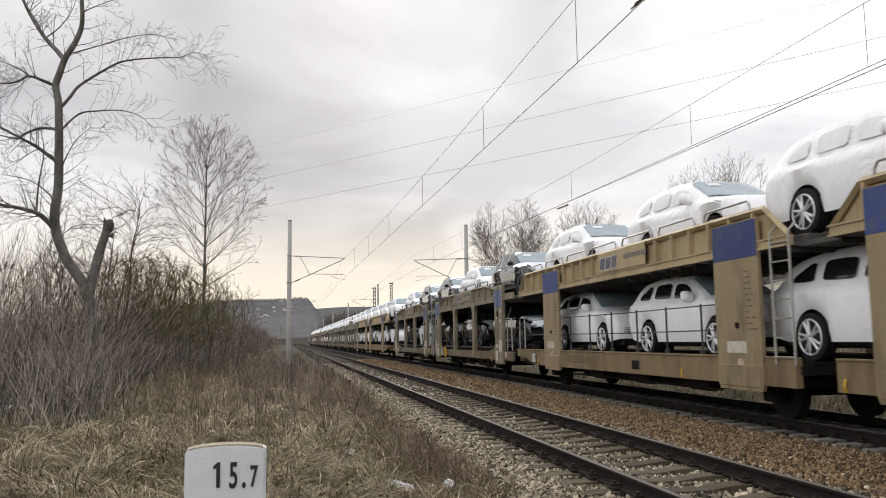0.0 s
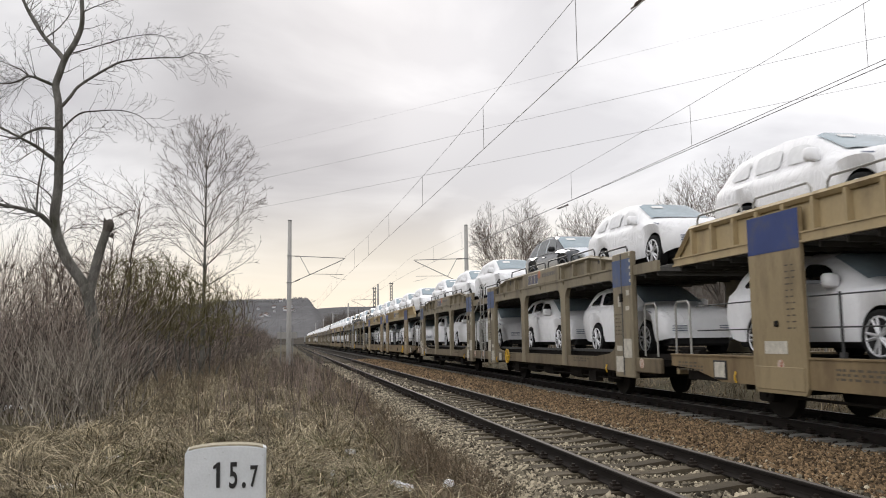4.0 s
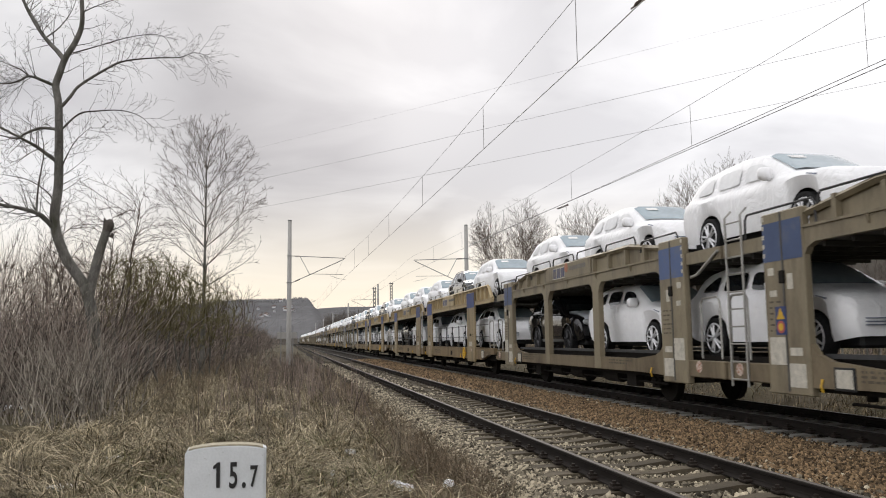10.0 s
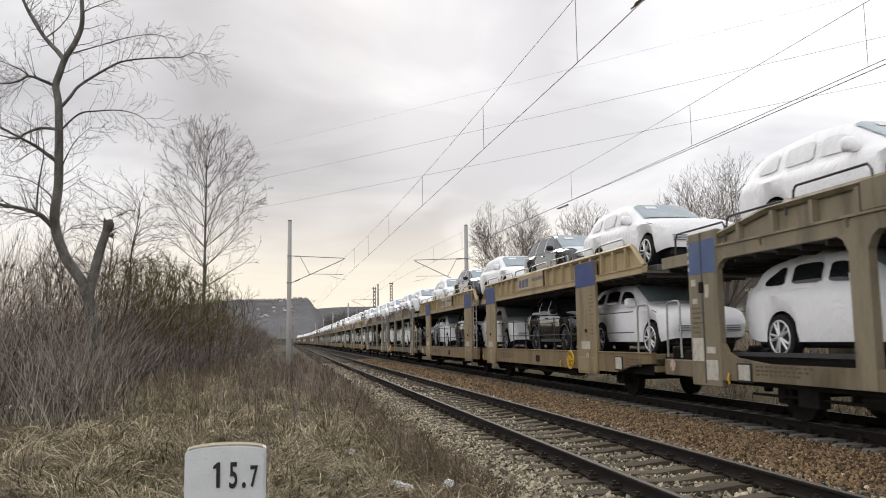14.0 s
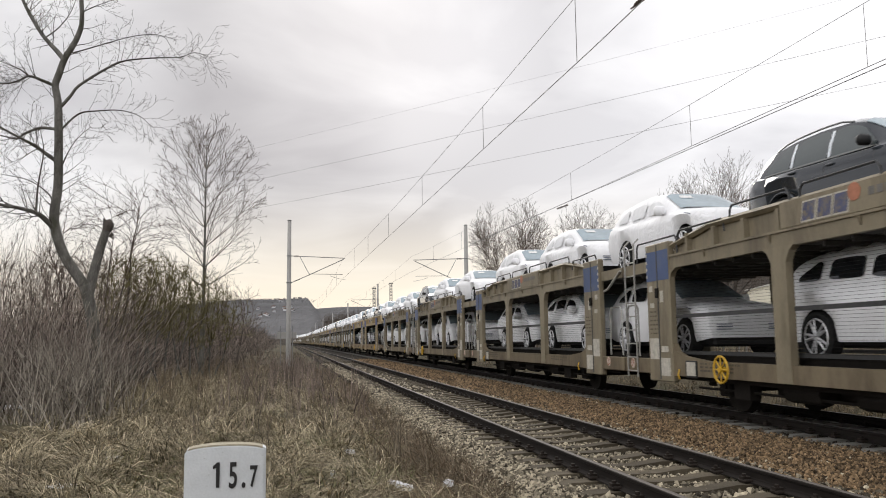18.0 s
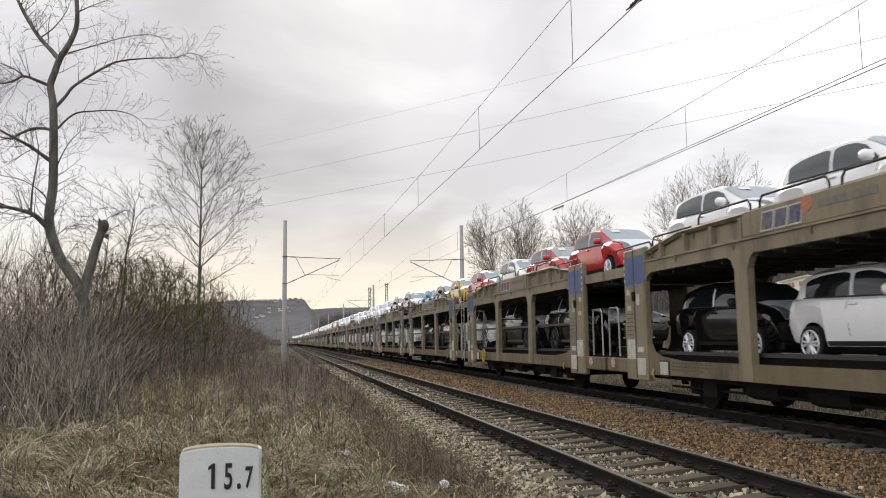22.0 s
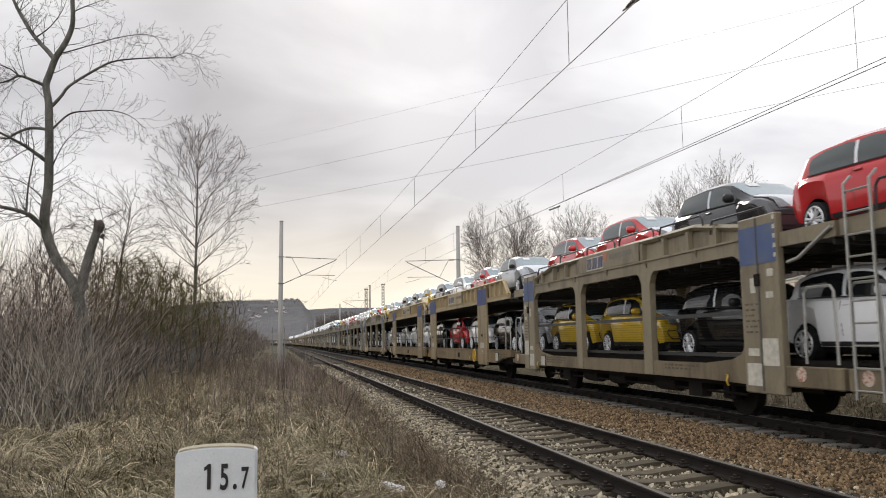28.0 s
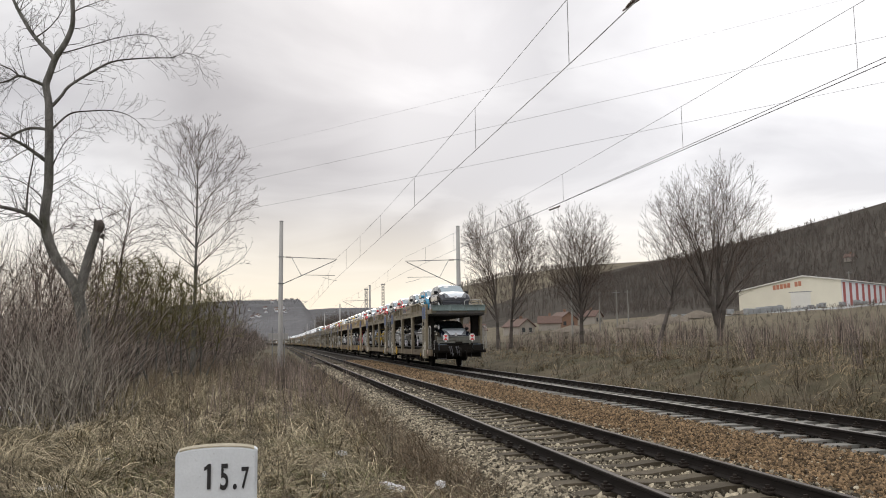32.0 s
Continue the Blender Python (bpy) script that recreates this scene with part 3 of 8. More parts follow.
one = Solid().prism([(-0.052, 0.975), (-0.032, 0.975), (-0.032, 1.118), (-0.046, 1.118), (-0.070, 1.098), (-0.070, 1.080), (-0.052, 1.089)], "y", -0.0765, -0.0725)
part("numeral", one, M["print"], post, "black painted numeral 1")
for text, x, z, size, wide in (("5", 0.017, 0.972, 0.205, 0.52), (".", 0.088, 0.972, 0.205, 0.7), ("7", 0.137, 0.974, 0.168, 0.52)):
    numeral = lettering(text, size, pose(x, -0.0735, z, 90, 0, 0) @ Matrix.Diagonal((wide, 1, 1, 1)), M["print"], post)
    numeral["label"] = "black painted numeral " + text if text != "." else "black painted point"

# ---------------------------------------------------------------- overhead line masts


def mast(m, arm_dir, height, label):
    """Round spun-concrete mast with a steel cantilever; arm_dir is +1 when the arm reaches to +x."""
    thing = tagged(empty("catenary_mast", m), label, "catenary mast", "catenary masts along the line")
    part("pole", Solid().tube([(0, 0, -0.4), (0, 0, 0.6), (0, 0, height)], [0.19, 0.18, 0.125], 14), M["mast"], thing, smooth=True)
    part("cap", Solid().disc((0, 0, height + 0.02), "z", 0.135, 0.04, 12), M["steel"], thing)
    d = arm_dir
    part("top_tube", Solid().tube([(d * 0.16, 0, 7.55), (d * 3.75, 0, 7.42)], 0.024, 6), M["steel"], thing)
    part("strut_tube", Solid().tube([(d * 0.17, 0, 5.75), (d * 1.5, 0, 6.35), (d * 3.65, 0, 7.35)], 0.026, 6), M["steel"], thing)
    part("brace", Solid().tube([(d * 0.7, 0, 7.52), (d * 1.35, 0, 6.3)], 0.018, 5), M["steel"], thing)
    part("register_arm", Solid().tube([(d * 1.35, 0, 6.34), (d * 3.6, 0, 6.30)], 0.018, 5), M["steel"], thing)
    part("steady_arm", Solid().tube([(d * 2.75, 0, 6.2), (d * 3.2, 0, 6.05), (d * 3.75, 0, 5.95)], 0.012, 5), M["steel"], thing)
    for z, x in ((7.54, 0.35), (5.85, 0.4)):
        ins = Solid()
        for k in range(5):
            ins.disc((d * (x + 0.07 * k), 0, z + (0.03 * k if z < 7 else -0.003 * k)), "x", 0.055, 0.03, 8)
        part("insulator", ins, M["porcelain"], thing)
    for z in (7.55, 5.75):
        part("clamp", Solid().ring((0, 0, z), "z", 0.18, 0.025, 12, 4), M["steel"], thing)
    return thing


MAST_Y = 55.0
mast(pose(0.12, MAST_Y, -0.4), 1, 9.95, "pale round concrete mast with steel cantilever arm beside the track")
mast(pose(12.32, MAST_Y, -0.5), -1, 9.9, "pale round concrete mast with steel cantilever arm beyond the tracks")
for y, x, d in ((112, 0.1, 1), (112, 12.4, -1), (168, 0.1, 1), (168, 12.4, -1), (225, 0.1, 1), (225, 12.4, -1), (285, 12.4, -1), (345, 12.0, -1)):
    mast(pose(x + bend_x(y), y, -0.4), d, 9.6, "distant grey concrete catenary mast with cantilever arm")

SPANS = [-12.0, 55.0, 112.0, 168.0, 225.0, 285.0, 345.0]


def overhead(x0, pull, zc0, zc1, zm_low, zm_mast, label, twin=False):
    """Messenger and contact wire with droppers over one track."""
    line = tagged(empty("overhead_line"), label, "overhead wire", "overhead lines", kind="structure")
    messenger, contact = [], []
    for a, b in zip(SPANS, SPANS[1:]):
        for i in range(12):
            f = i / 12
            y = a + (b - a) * f
            zig = pull * min(1.0, max(0.0, (y - 10) / 45)) if y < 55 else pull
            messenger.append((x0 + zig + bend_x(y), y, zm_low + (zm_mast - zm_low) * (2 * f - 1) ** 2))
            contact.append((x0 + zig + bend_x(y), y, float(np.interp(y, (8, 55), (zc0, zc1)))))
    part("messenger_wire", Solid().tube(messenger, 0.0052, 5), M["wire"], line)
    part("contact_wire", Solid().tube(contact, 0.0072, 5), M["wire"], line)
    if twin:
        part("feeder_wire", Solid().tube([(p[0] + 0.35 - 0.3 * min(1, max(0, p[1] - 8) / 26), p[1], p[2] + 0.06) for p in contact if p[1] < 40], 0.009, 5), M["wire"], line)
    m, c = np.array(messenger), np.array(contact)
    for y in (11.0, 16.6, 24.2, 32.0, 39.6, 47.0, 63, 71, 79, 87, 95, 103):
        pm = [float(np.interp(y, m[:, 1], m[:, i])) for i in range(3)]
        pc = [float(np.interp(y, c[:, 1], c[:, i])) for i in range(3)]
        part("dropper", Solid().tube([pm, pc], 0.006, 4), M["wire"], line)
    return line


overhead(NEAR_X, -0.45, 5.46, 5.66, 6.42, 7.04, "thin dark messenger and contact wires with droppers over the nearer track")
far_line = overhead(FAR_X, -0.72, 5.64, 6.1, 6.68, 7.14, "thin dark messenger and contact wires with droppers over the farther track", True)
for y in (26.0,):
    s = Solid().tube([(FAR_X + 0.1, y - 0.5, 5.86), (FAR_X + 0.1, y + 0.5, 5.9)], 0.035, 6)
    part("section_insulator", s, M["porcelain"], far_line)
tie = Solid()
for k in range(5):
    tie.disc((NEAR_X + 0.05, 8.85 + 0.05 * k, 5.55), "y", 0.03, 0.022, 8)
tie.tube([(NEAR_X + 0.05, 8.7, 5.5), (NEAR_X + 0.05, 9.2, 5.56)], 0.014, 5)
part("insulator", tie, M["porcelain"], far_line, "small brown insulator on the wire")

# power line far behind, three conductors crossing the sky
cables = tagged(empty("power_line"), "thin grey high-voltage conductors crossing the sky", "power line", kind="structure")


def conductor(a, b, sag, r=0.019):
    pts = [Vector(a).lerp(Vector(b), k / 24) - Vector((0, 0, sag * (1 - (2 * k / 24 - 1) ** 2))) for k in range(25)]
    part("conductor", Solid().tube(pts, r, 4), M["wire"], cables)

# ---------------------------------------------------------------- wagons
# Wagon space: +y is the way it runs, y = 0 the front face of its first column, z = 0 the rail head, x = 0 the track axis.
HALF = 1.5



def axle(parent, y, detail=True):
    ws = part("wheelset", mesh_once("wheelset", lambda: wheelset_mesh()), M["under"], parent)
    ws.location = (0, y, 0.46)
    if detail:
        for s in (-1, 1):
            box = part("axle_box", mesh_once("axle_box", lambda: Solid().box(-0.12, 0.12, -0.2, 0.2, -0.16, 0.2, 0.03).box(-0.06, 0.06, -0.62, 0.62, 0.16, 0.30, 0.02).box(-0.05, 0.05, -0.68, -0.56, 0.0, 0.34).box(-0.05, 0.05, 0.56, 0.68, 0.0, 0.34).disc((-0.13, 0, 0), "x", 0.11, 0.05, 10)), M["under"], parent)
            box.location = (s * 1.02, y, 0.46)
            box.scale = (s * -1 if s == 1 else 1, 1, 1)
    return ws


MESHES = {}


def mesh_once(key, build, smooth=False):
    if key not in MESHES:
        made = build()
        MESHES[key] = made if isinstance(made, bpy.types.Mesh) else made.mesh(key.split("/")[-1], smooth)
    return MESHES[key]


def wheelset_mesh():
    s = Solid().tube([(-0.95, 0, 0), (0.95, 0, 0)], 0.08, 8)
    for side in (-1, 1):
        s.tube([(side * 0.68, 0, 0), (side * 0.70, 0, 0), (side * 0.72, 0, 0), (side * 0.825, 0, 0)], [0.485, 0.485, 0.46, 0.455], 24)
        s.tube([(side * 0.83, 0, 0), (side * 0.84, 0, 0)], [0.36, 0.2], 20)
    return s


def text_bars(parent, x, y, z, rows, width, mat, face=-1, h=0.035, gap=0.03, jitter=3):
    """Lines of small marks that cannot be read, as plain bars on a side wall."""
    s = Solid()
    rnd = random.Random(int(abs(y * 37 + z * 101)) + jitter)
    for r in range(rows):
        y1 = y
        zz = z - r * (h + gap)
        while y1 > y - width * rnd.uniform(0.6, 1.0):
            wdt = rnd.uniform(0.03, 0.12)
            s.box(min(x, x + face * 0.004), max(x, x + face * 0.004), y1 - wdt, y1, zz - h, zz)
            y1 -= wdt + rnd.uniform(0.02, 0.09)
    ob = part("stencilling", s, mat, parent, "small stencilled marks")
    ob["kind"] = "stuff"
    return ob


def loop_rail(s, x, y0, y1, z0, z1, r=0.022, lean=0.0):
    s.tube([(x, y0, z0), (x, y0 - 0.02, z1 - 0.08), (x, y0 - 0.09, z1), (x, y1 + 0.09, z1 + lean), (x, y1 + 0.02, z1 - 0.08 + lean), (x, y1, z0 + lean)], r, 5)


def hand_wheel(parent, y, z, mat):
    """Spoked brake wheel on the near side."""
    s = Solid().ring((-HALF - 0.10, y, z), "x", 0.235, 0.022, 20, 6)
    for k in range(4):
        a = k * math.pi / 4
        s.tube([(-HALF - 0.10, y - 0.235 * math.cos(a), z - 0.235 * math.sin(a)), (-HALF - 0.10, y + 0.235 * math.cos(a), z + 0.235 * math.sin(a))], 0.014, 5)
    s.disc((-HALF - 0.08, y, z), "x", 0.05, 0.12, 10)
    return part("brake_wheel", s, mat, parent, "round spoked brake hand wheel")


def company_sign(parent, y, z, x, slant):
    """Faded emblem: three slanted blue blocks and an orange dot, with a pale dash beside them."""
    s = Solid()
    for k in range(3):
        y0 = y - 0.36 * k
        s.prism([(y0, z), (y0 - 0.29, z), (y0 - 0.35, z + 0.27), (y0 - 0.06, z + 0.27)], "x", x - 0.006, x)
        s.prism([(y0 - 0.1, z + 0.1), (y0 - 0.24, z + 0.1), (y0 - 0.27, z + 0.19), (y0 - 0.13, z + 0.19)], "x", x - 0.009, x - 0.006)
    edge = Solid()
    for k in range(3):
        y0 = y - 0.36 * k + 0.025
        edge.prism([(y0, z - 0.025), (y0 - 0.335, z - 0.025), (y0 - 0.40, z + 0.295), (y0 - 0.065, z + 0.295)], "x", x - 0.003, x)
    part("emblem_edge", edge, M["paper"], parent, "pale worn outline of the emblem")
    part("emblem", s, M["emblem"], parent, "faded blue slanted emblem")
    dash = Solid()
    for k in range(8):
        y0 = y - 1.45 - 0.155 * k
        dash.box(x - 0.005, x, y0 - 0.11, y0, z + 0.14, z + 0.25)
    part("emblem_bar", dash, M["lettering"], parent, "pale grey worn lettering shape")["kind"] = "stuff"
    if slant:
        part("emblem_dot", Solid().disc((x - 0.003, y - 1.17, z + 0.24), "x", 0.13, 0.006, 14), M["mark_red"], parent, "orange dot")


def coupling(parent, y, d):
    """Buffers, hook and hoses at a wagon's end; d = +1 at the front."""
    for s in (-1, 1):
        part("buffer", Solid().tube([(s * 0.875, y - d * 0.1, 1.03), (s * 0.875, y + d * 0.34, 1.03)], [0.11, 0.11], 10).box(s * 0.875 - 0.24, s * 0.875 + 0.24, min(y + d * 0.34, y + d * 0.42), max(y + d * 0.34, y + d * 0.42), 0.86, 1.2, 0.05), M["under"], parent)
    part("hook", Solid().tube([(0, y, 0.98), (0, y + d * 0.2, 1.0), (0, y + d * 0.32, 0.9), (0, y + d * 0.25, 0.6)], [0.06, 0.06, 0.05, 0.04], 7), M["under"], parent)
    part("brake_hose", Solid().tube([(0.3, y, 0.9), (0.32, y + d * 0.15, 0.85), (0.34, y + d * 0.24, 0.55), (0.36, y + d * 0.1, 0.45)], 0.03, 6), M["under"], parent)


def ladder(parent, x, y, z0, z1, wide, mat, lean=0.0):
    s = Solid()
    for dy in (0, -wide):
        s.tube([(x, y + dy, z0), (x + lean, y + dy, z1 - 0.12), (x + lean + 0.12, y + dy, z1)], 0.022, 5)
    k = 0
    while z0 + 0.12 + 0.3 * k < z1 - 0.1:
        z = z0 + 0.12 + 0.3 * k
        xx = x + lean * (z - z0) / (z1 - z0)
        s.tube([(xx, y, z), (xx, y - wide, z)], 0.016, 5)
        k += 1
    return part("ladder", s, mat, parent, "welded steel access ladder")


def decks(parent, y0, y1, zlow, zup, lift, up_y0=None, up_y1=None):
    """Lower and upper wheel troughs with cross members beneath the upper deck."""
    up_y0, up_y1 = y0 if up_y0 is None else up_y0, y1 if up_y1 is None else up_y1
    for sx in (-1, 1):
        part("wheel_track", Solid().box(sx * 0.5, sx * 1.15, y1, y0, zlow - 0.05, zlow, 0.01).box(sx * 0.47, sx * 0.5, y1, y0, zlow - 0.05, zlow + 0.05).box(sx * 1.15, sx * 1.18, y1, y0, zlow - 0.05, zlow + 0.05), M["under"], parent)
    part("lower_frame", Solid().box(-1.42, 1.42, y1, y0, zlow - 0.2, zlow - 0.055), M["under"], parent)
    part("upper_deck", Solid().box(-1.40, 1.40, up_y1, up_y0, zup - 0.06, zup).box(-1.15, -0.5, up_y1, up_y0, zup + 0.001, zup + lift, 0.01).box(0.5, 1.15, up_y1, up_y0, zup + 0.001, zup + lift, 0.01), M["deck"], parent)
    beams = Solid()
    n = int((up_y0 - up_y1) / 0.62)
    for k in range(n + 1):
        y = up_y0 - 0.1 - (up_y0 - up_y1 - 0.2) * k / max(n, 1)
        beams.box(-1.38, 1.38, y - 0.025, y + 0.025, zup - 0.15, zup - 0.062)
    for sx in (-0.5, 0.5):
        beams.box(sx - 0.05, sx + 0.05, up_y1 + 0.1, up_y0 - 0.1, zup - 0.12, zup - 0.064)
    part("beam_grid", beams, M["grid"], parent)


ZLOW, ZUP = 0.99, 2.86
LIFT = {"A": 0.14, "B": 0.09, "N": 0.09}        # height of the upper wheel tracks over the deck plate


def half_a(parent, y0, front, near=True):
    """One half of the sand-coloured wagon. y0: front face of its first column; front: the half that leads."""
    p = M["sand"]
    out0 = y0 + (3.0 if front else 0.8)           # body ends
    out1 = y0 - 11.4 - (0.8 if front else 3.0)
    up0, up1 = out0 - (0.25 if front else 0.0), out1 + (0.0 if front else 0.25)      # upper deck ends
    for s in (-1, 1):
        x = s * HALF
        xi = s * (HALF - 0.12)
        lo, hi = min(x, xi), max(x, xi)
        # lower side sill with its flange
        end_a, end_b = (out1, out0) if front else (out0, out1)      # inner and outer end
        k_ = 1 if front else -1
        # the sill's darker copy carries shade as well as brake grime
        part("side_sill", Solid().prism([(end_a, 0.60), (end_b - k_ * 1.9, 0.60), (end_b - k_ * 0.9, 0.80), (end_b, 0.84), (end_b, 1.04), (end_a, 1.04)], "x", lo, hi).box(min(x + s * 0.02, xi), max(x + s * 0.02, xi), out1, out0, 1.041, 1.075, 0.006), M["sand_rust_shade"], parent)
        part("deck_edge_beam", Solid().box(lo, hi, up1 + 0.02, up0 - 0.02, 2.81, 2.965, 0.012).box(min(x, x + s * 0.03), max(x, x + s * 0.028), up1 + 0.02, up0 - 0.02, 2.80, 2.835).box(min(x, x + s * 0.024), max(x, x + s * 0.024), up1 + 0.02, up0 - 0.02, 2.945, 2.97), M["sand_upper_pale"], parent)
        # parapet with sloping ends
        t0, t1 = up0 - 0.05, up1 + 0.05
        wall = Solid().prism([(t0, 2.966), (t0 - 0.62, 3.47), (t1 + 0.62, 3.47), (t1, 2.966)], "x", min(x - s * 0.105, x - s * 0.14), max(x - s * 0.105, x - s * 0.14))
        parapet = part("parapet", wall, M["sand_upper_pale"], parent)
        part("parapet_rim", Solid().tube([(x - s * 0.06, t0, 2.98), (x - s * 0.06, t0 - 0.62, 3.48), (x - s * 0.06, t1 + 0.62, 3.48), (x - s * 0.06, t1, 2.98)], 0.06, 4), M["sand_upper_pale"], parapet)
        if near or s < 0:
            y = t0 - 0.7
            rib = mesh_once("rib_a", lambda: Solid().prism([(-0.045, -0.005), (0.045, -0.005), (0.035, 0.10), (-0.035, 0.10)], "z", 2.97, 3.46))
            while y > t1 + 0.6:
                if near and s < 0 and not (y0 - 7.15 < y < y0 - 4.35):
                    r = part("rib", rib, M["sand_upper_pale"], parapet)
                    r.location = (x - s * 0.105, y, 0)
                    r.rotation_euler = (0, 0, math.pi / 2 if s < 0 else -math.pi / 2)
                y -= 0.735
        # columns with blue heads
        for yc, wd in ((y0, 1.40), (y0 - 10.0, 1.40)):
            post_ = part("column", Solid().prism([(yc - 0.06, 0.50), (yc, 0.62), (yc, 3.36), (yc - wd, 3.36), (yc - wd, 0.62), (yc - wd + 0.06, 0.50)], "x", min(x + s * 0.035, x - s * 0.03), max(x + s * 0.035, x - s * 0.03)), p, parent)
            part("blue_head", Solid().box(min(x + s * 0.0355, x + s * 0.041), max(x + s * 0.0355, x + s * 0.041), yc - wd + 0.012, yc - 0.012, 2.73, 3.345), M["blue"], post_, "faded blue panel at the column head")
            if near and s < 0:
                xf = x - 0.037
                text_bars(post_, xf, yc - 0.98, 2.5, 11, 0.24, M["print_faint"], jitter=int(yc) % 7, h=0.022, gap=0.075)
                part("placard", Solid().box(xf - 0.006, xf, yc - 0.95, yc - 0.35, 1.12, 1.32), M["paper"], post_, "white paper placard in a frame")
                part("round_sign", Solid().disc((xf - 0.004, yc - 0.75, 0.95), "x", 0.085, 0.008, 14), M["disc"], post_)
                part("latch", Solid().box(xf - 0.03, xf, yc - 0.75, yc - 0.66, 1.55, 1.64, 0.01), M["under"], post_)
                part("foot_plate", Solid().box(xf - 0.012, xf, yc - 1.34, yc - 0.06, 0.56, 0.92, 0.008), p, post_)
        # posts and two wires along the lower deck
        if near:
            wires = Solid()
            stops = [y0 - 1.4, y0 - 10.0]
            for z in (1.52, 1.985):
                wires.tube([(x - s * 0.06, stops[0], z), (x - s * 0.06, (stops[0] + stops[1]) / 2, z - 0.015), (x - s * 0.06, stops[1], z)], 0.012, 4)
                tail = (out0 - 1.0, y0) if front else (y0 - 11.4, out1 + 1.0)
                wires.tube([(x - s * 0.06, tail[0], z), (x - s * 0.06, tail[1], z)], 0.012, 4)
            part("guard_wire", wires, M["dark_tube"], parent)
            stake = mesh_once("stake", lambda: Solid().tube([(0, 0, 1.07), (0, 0, 2.02)], 0.02, 6).box(-0.03, 0.03, -0.05, 0.05, 1.07, 1.16))
            y = y0 - 2.1
            while y > y0 - 10.0 and s < 0:
                st = part("stanchion", stake, M["dark_tube"], parent)
                st.location = (x - s * 0.06, y, 0)
                y -= 1.44
            # hoops along the parapet
            hoop = mesh_once("hoop_a", lambda: loop_mesh(1.55, 0.22))
            y = t0 - 0.9
            while y > t1 + 2.2:
                hp = part("hand_rail", hoop, M["rail_tube"], parent)
                hp.location = (x - s * 0.045, y, 3.47)
                y -= 1.9
            g = Solid()
            ye = out0 - 0.15 if front else out1 + 0.75
            loop_rail(g, x - s * 0.05, ye, ye - 0.6, 1.07, 2.1)
            part("grab_rail", g, M["rail_tube"], parent)
    decks(parent, out0, out1, ZLOW, ZUP, LIFT["A"], up0, up1)
    if near:
        xs = -HALF
        part("sign_board", Solid().box(xs - 0.012, xs + 0.02, y0 - 7.1, y0 - 4.4, 2.99, 3.475, 0.006), M["sand_upper_pale"], parent, "flat sign board on the parapet")
        company_sign(parent, y0 - 4.55, 3.07, xs - 0.013, False)
        text_bars(parent, xs - 0.001, y0 - 2.0, 0.93, 3, 2.2, M["print_faint"])
        text_bars(parent, xs - 0.001, (out0 if front else out1 + 1.6) - 0.3, 0.93, 3, 1.0, M["print_faint"])
        part("label_holder", Solid().box(xs - 0.02, xs, y0 + (0.9 if front else -12.9), y0 + (1.35 if front else -12.45), 0.64, 0.98, 0.01), M["black_trim"], parent)
        part("consignment_note", Solid().box(xs - 0.024, xs - 0.0205, y0 + (0.95 if front else -12.85), y0 + (1.3 if front else -12.5), 0.68, 0.95), M["paper"], parent)
        part("drain_opening", Solid().box(xs - 0.006, xs + 0.001, y0 - 6.6, y0 - 6.2, 0.70, 0.9, 0.02), M["under"], parent)
        for y in (y0 - 8.6, y0 + 0.6):
            hook = part("tie_hook", mesh_once("tie_hook", lambda: Solid().tube([(-0.02, 0, 0.10), (-0.05, 0, 0.0), (-0.02, 0, -0.09)], 0.018, 5)), M["yellow"], parent, "yellow tie-down hook")
            hook.location = (xs, y, 0.70)
        if not front:
            hand_wheel(parent, y0 - 9.62, 0.83, M["yellow"])
    under = Solid().box(-1.3, 1.3, out1 + 0.3, out0 - 0.3, 0.58, 0.80).box(-0.9, 0.9, y0 - 9.0, y0 - 1.6, 0.40, 0.58)
    for y in (y0 - 3.0, y0 - 5.6, y0 - 8.2):
        under.tube([(-1.1, y, 0.52), (-1.1, y - 0.9, 0.52)], 0.16, 8)
    under.tube([(-1.2, y0 - 0.5, 0.42), (-1.2, y0 - 9.5, 0.42)], 0.025, 5)
    part("brake_gear", under, M["under"], parent)
    return out0, out1


def loop_mesh(length, h):
    s = Solid()
    loop_rail(s, 0, 0, -length, 0, h, 0.02)
    return s


def wagon_a(near=True):
    w = empty("car_transporter_wagon")
    a0, _ = half_a(w, 0.0, True, near)
    _, b1 = half_a(w, -13.95, False, near)
    for y in (0.35, -10.9, -14.45, -25.75):
        axle(w, y, near)
    ladder(w, -HALF - 0.02, -11.75, 0.95, 3.15, 0.5, M["rail_tube"]) if near else None
    part("gangway", Solid().box(-0.6, 0.6, -14.0, -11.8, 0.8, 0.86), M["under"], w)
    part("gangway_upper", Solid().box(-1.3, 1.3, -13.17, -12.18, 2.78, 2.86), M["deck"], w)
    coupling(w, a0, 1)
    coupling(w, b1, -1)
    part("end_beam", Solid().box(-1.4, 1.4, a0 - 0.1, a0, 0.66, 1.05, 0.01), M["sand"], w)
    part("end_beam", Solid().box(-1.4, 1.4, b1, b1 + 0.1, 0.66, 1.05, 0.01), M["sand"], w)
    return w


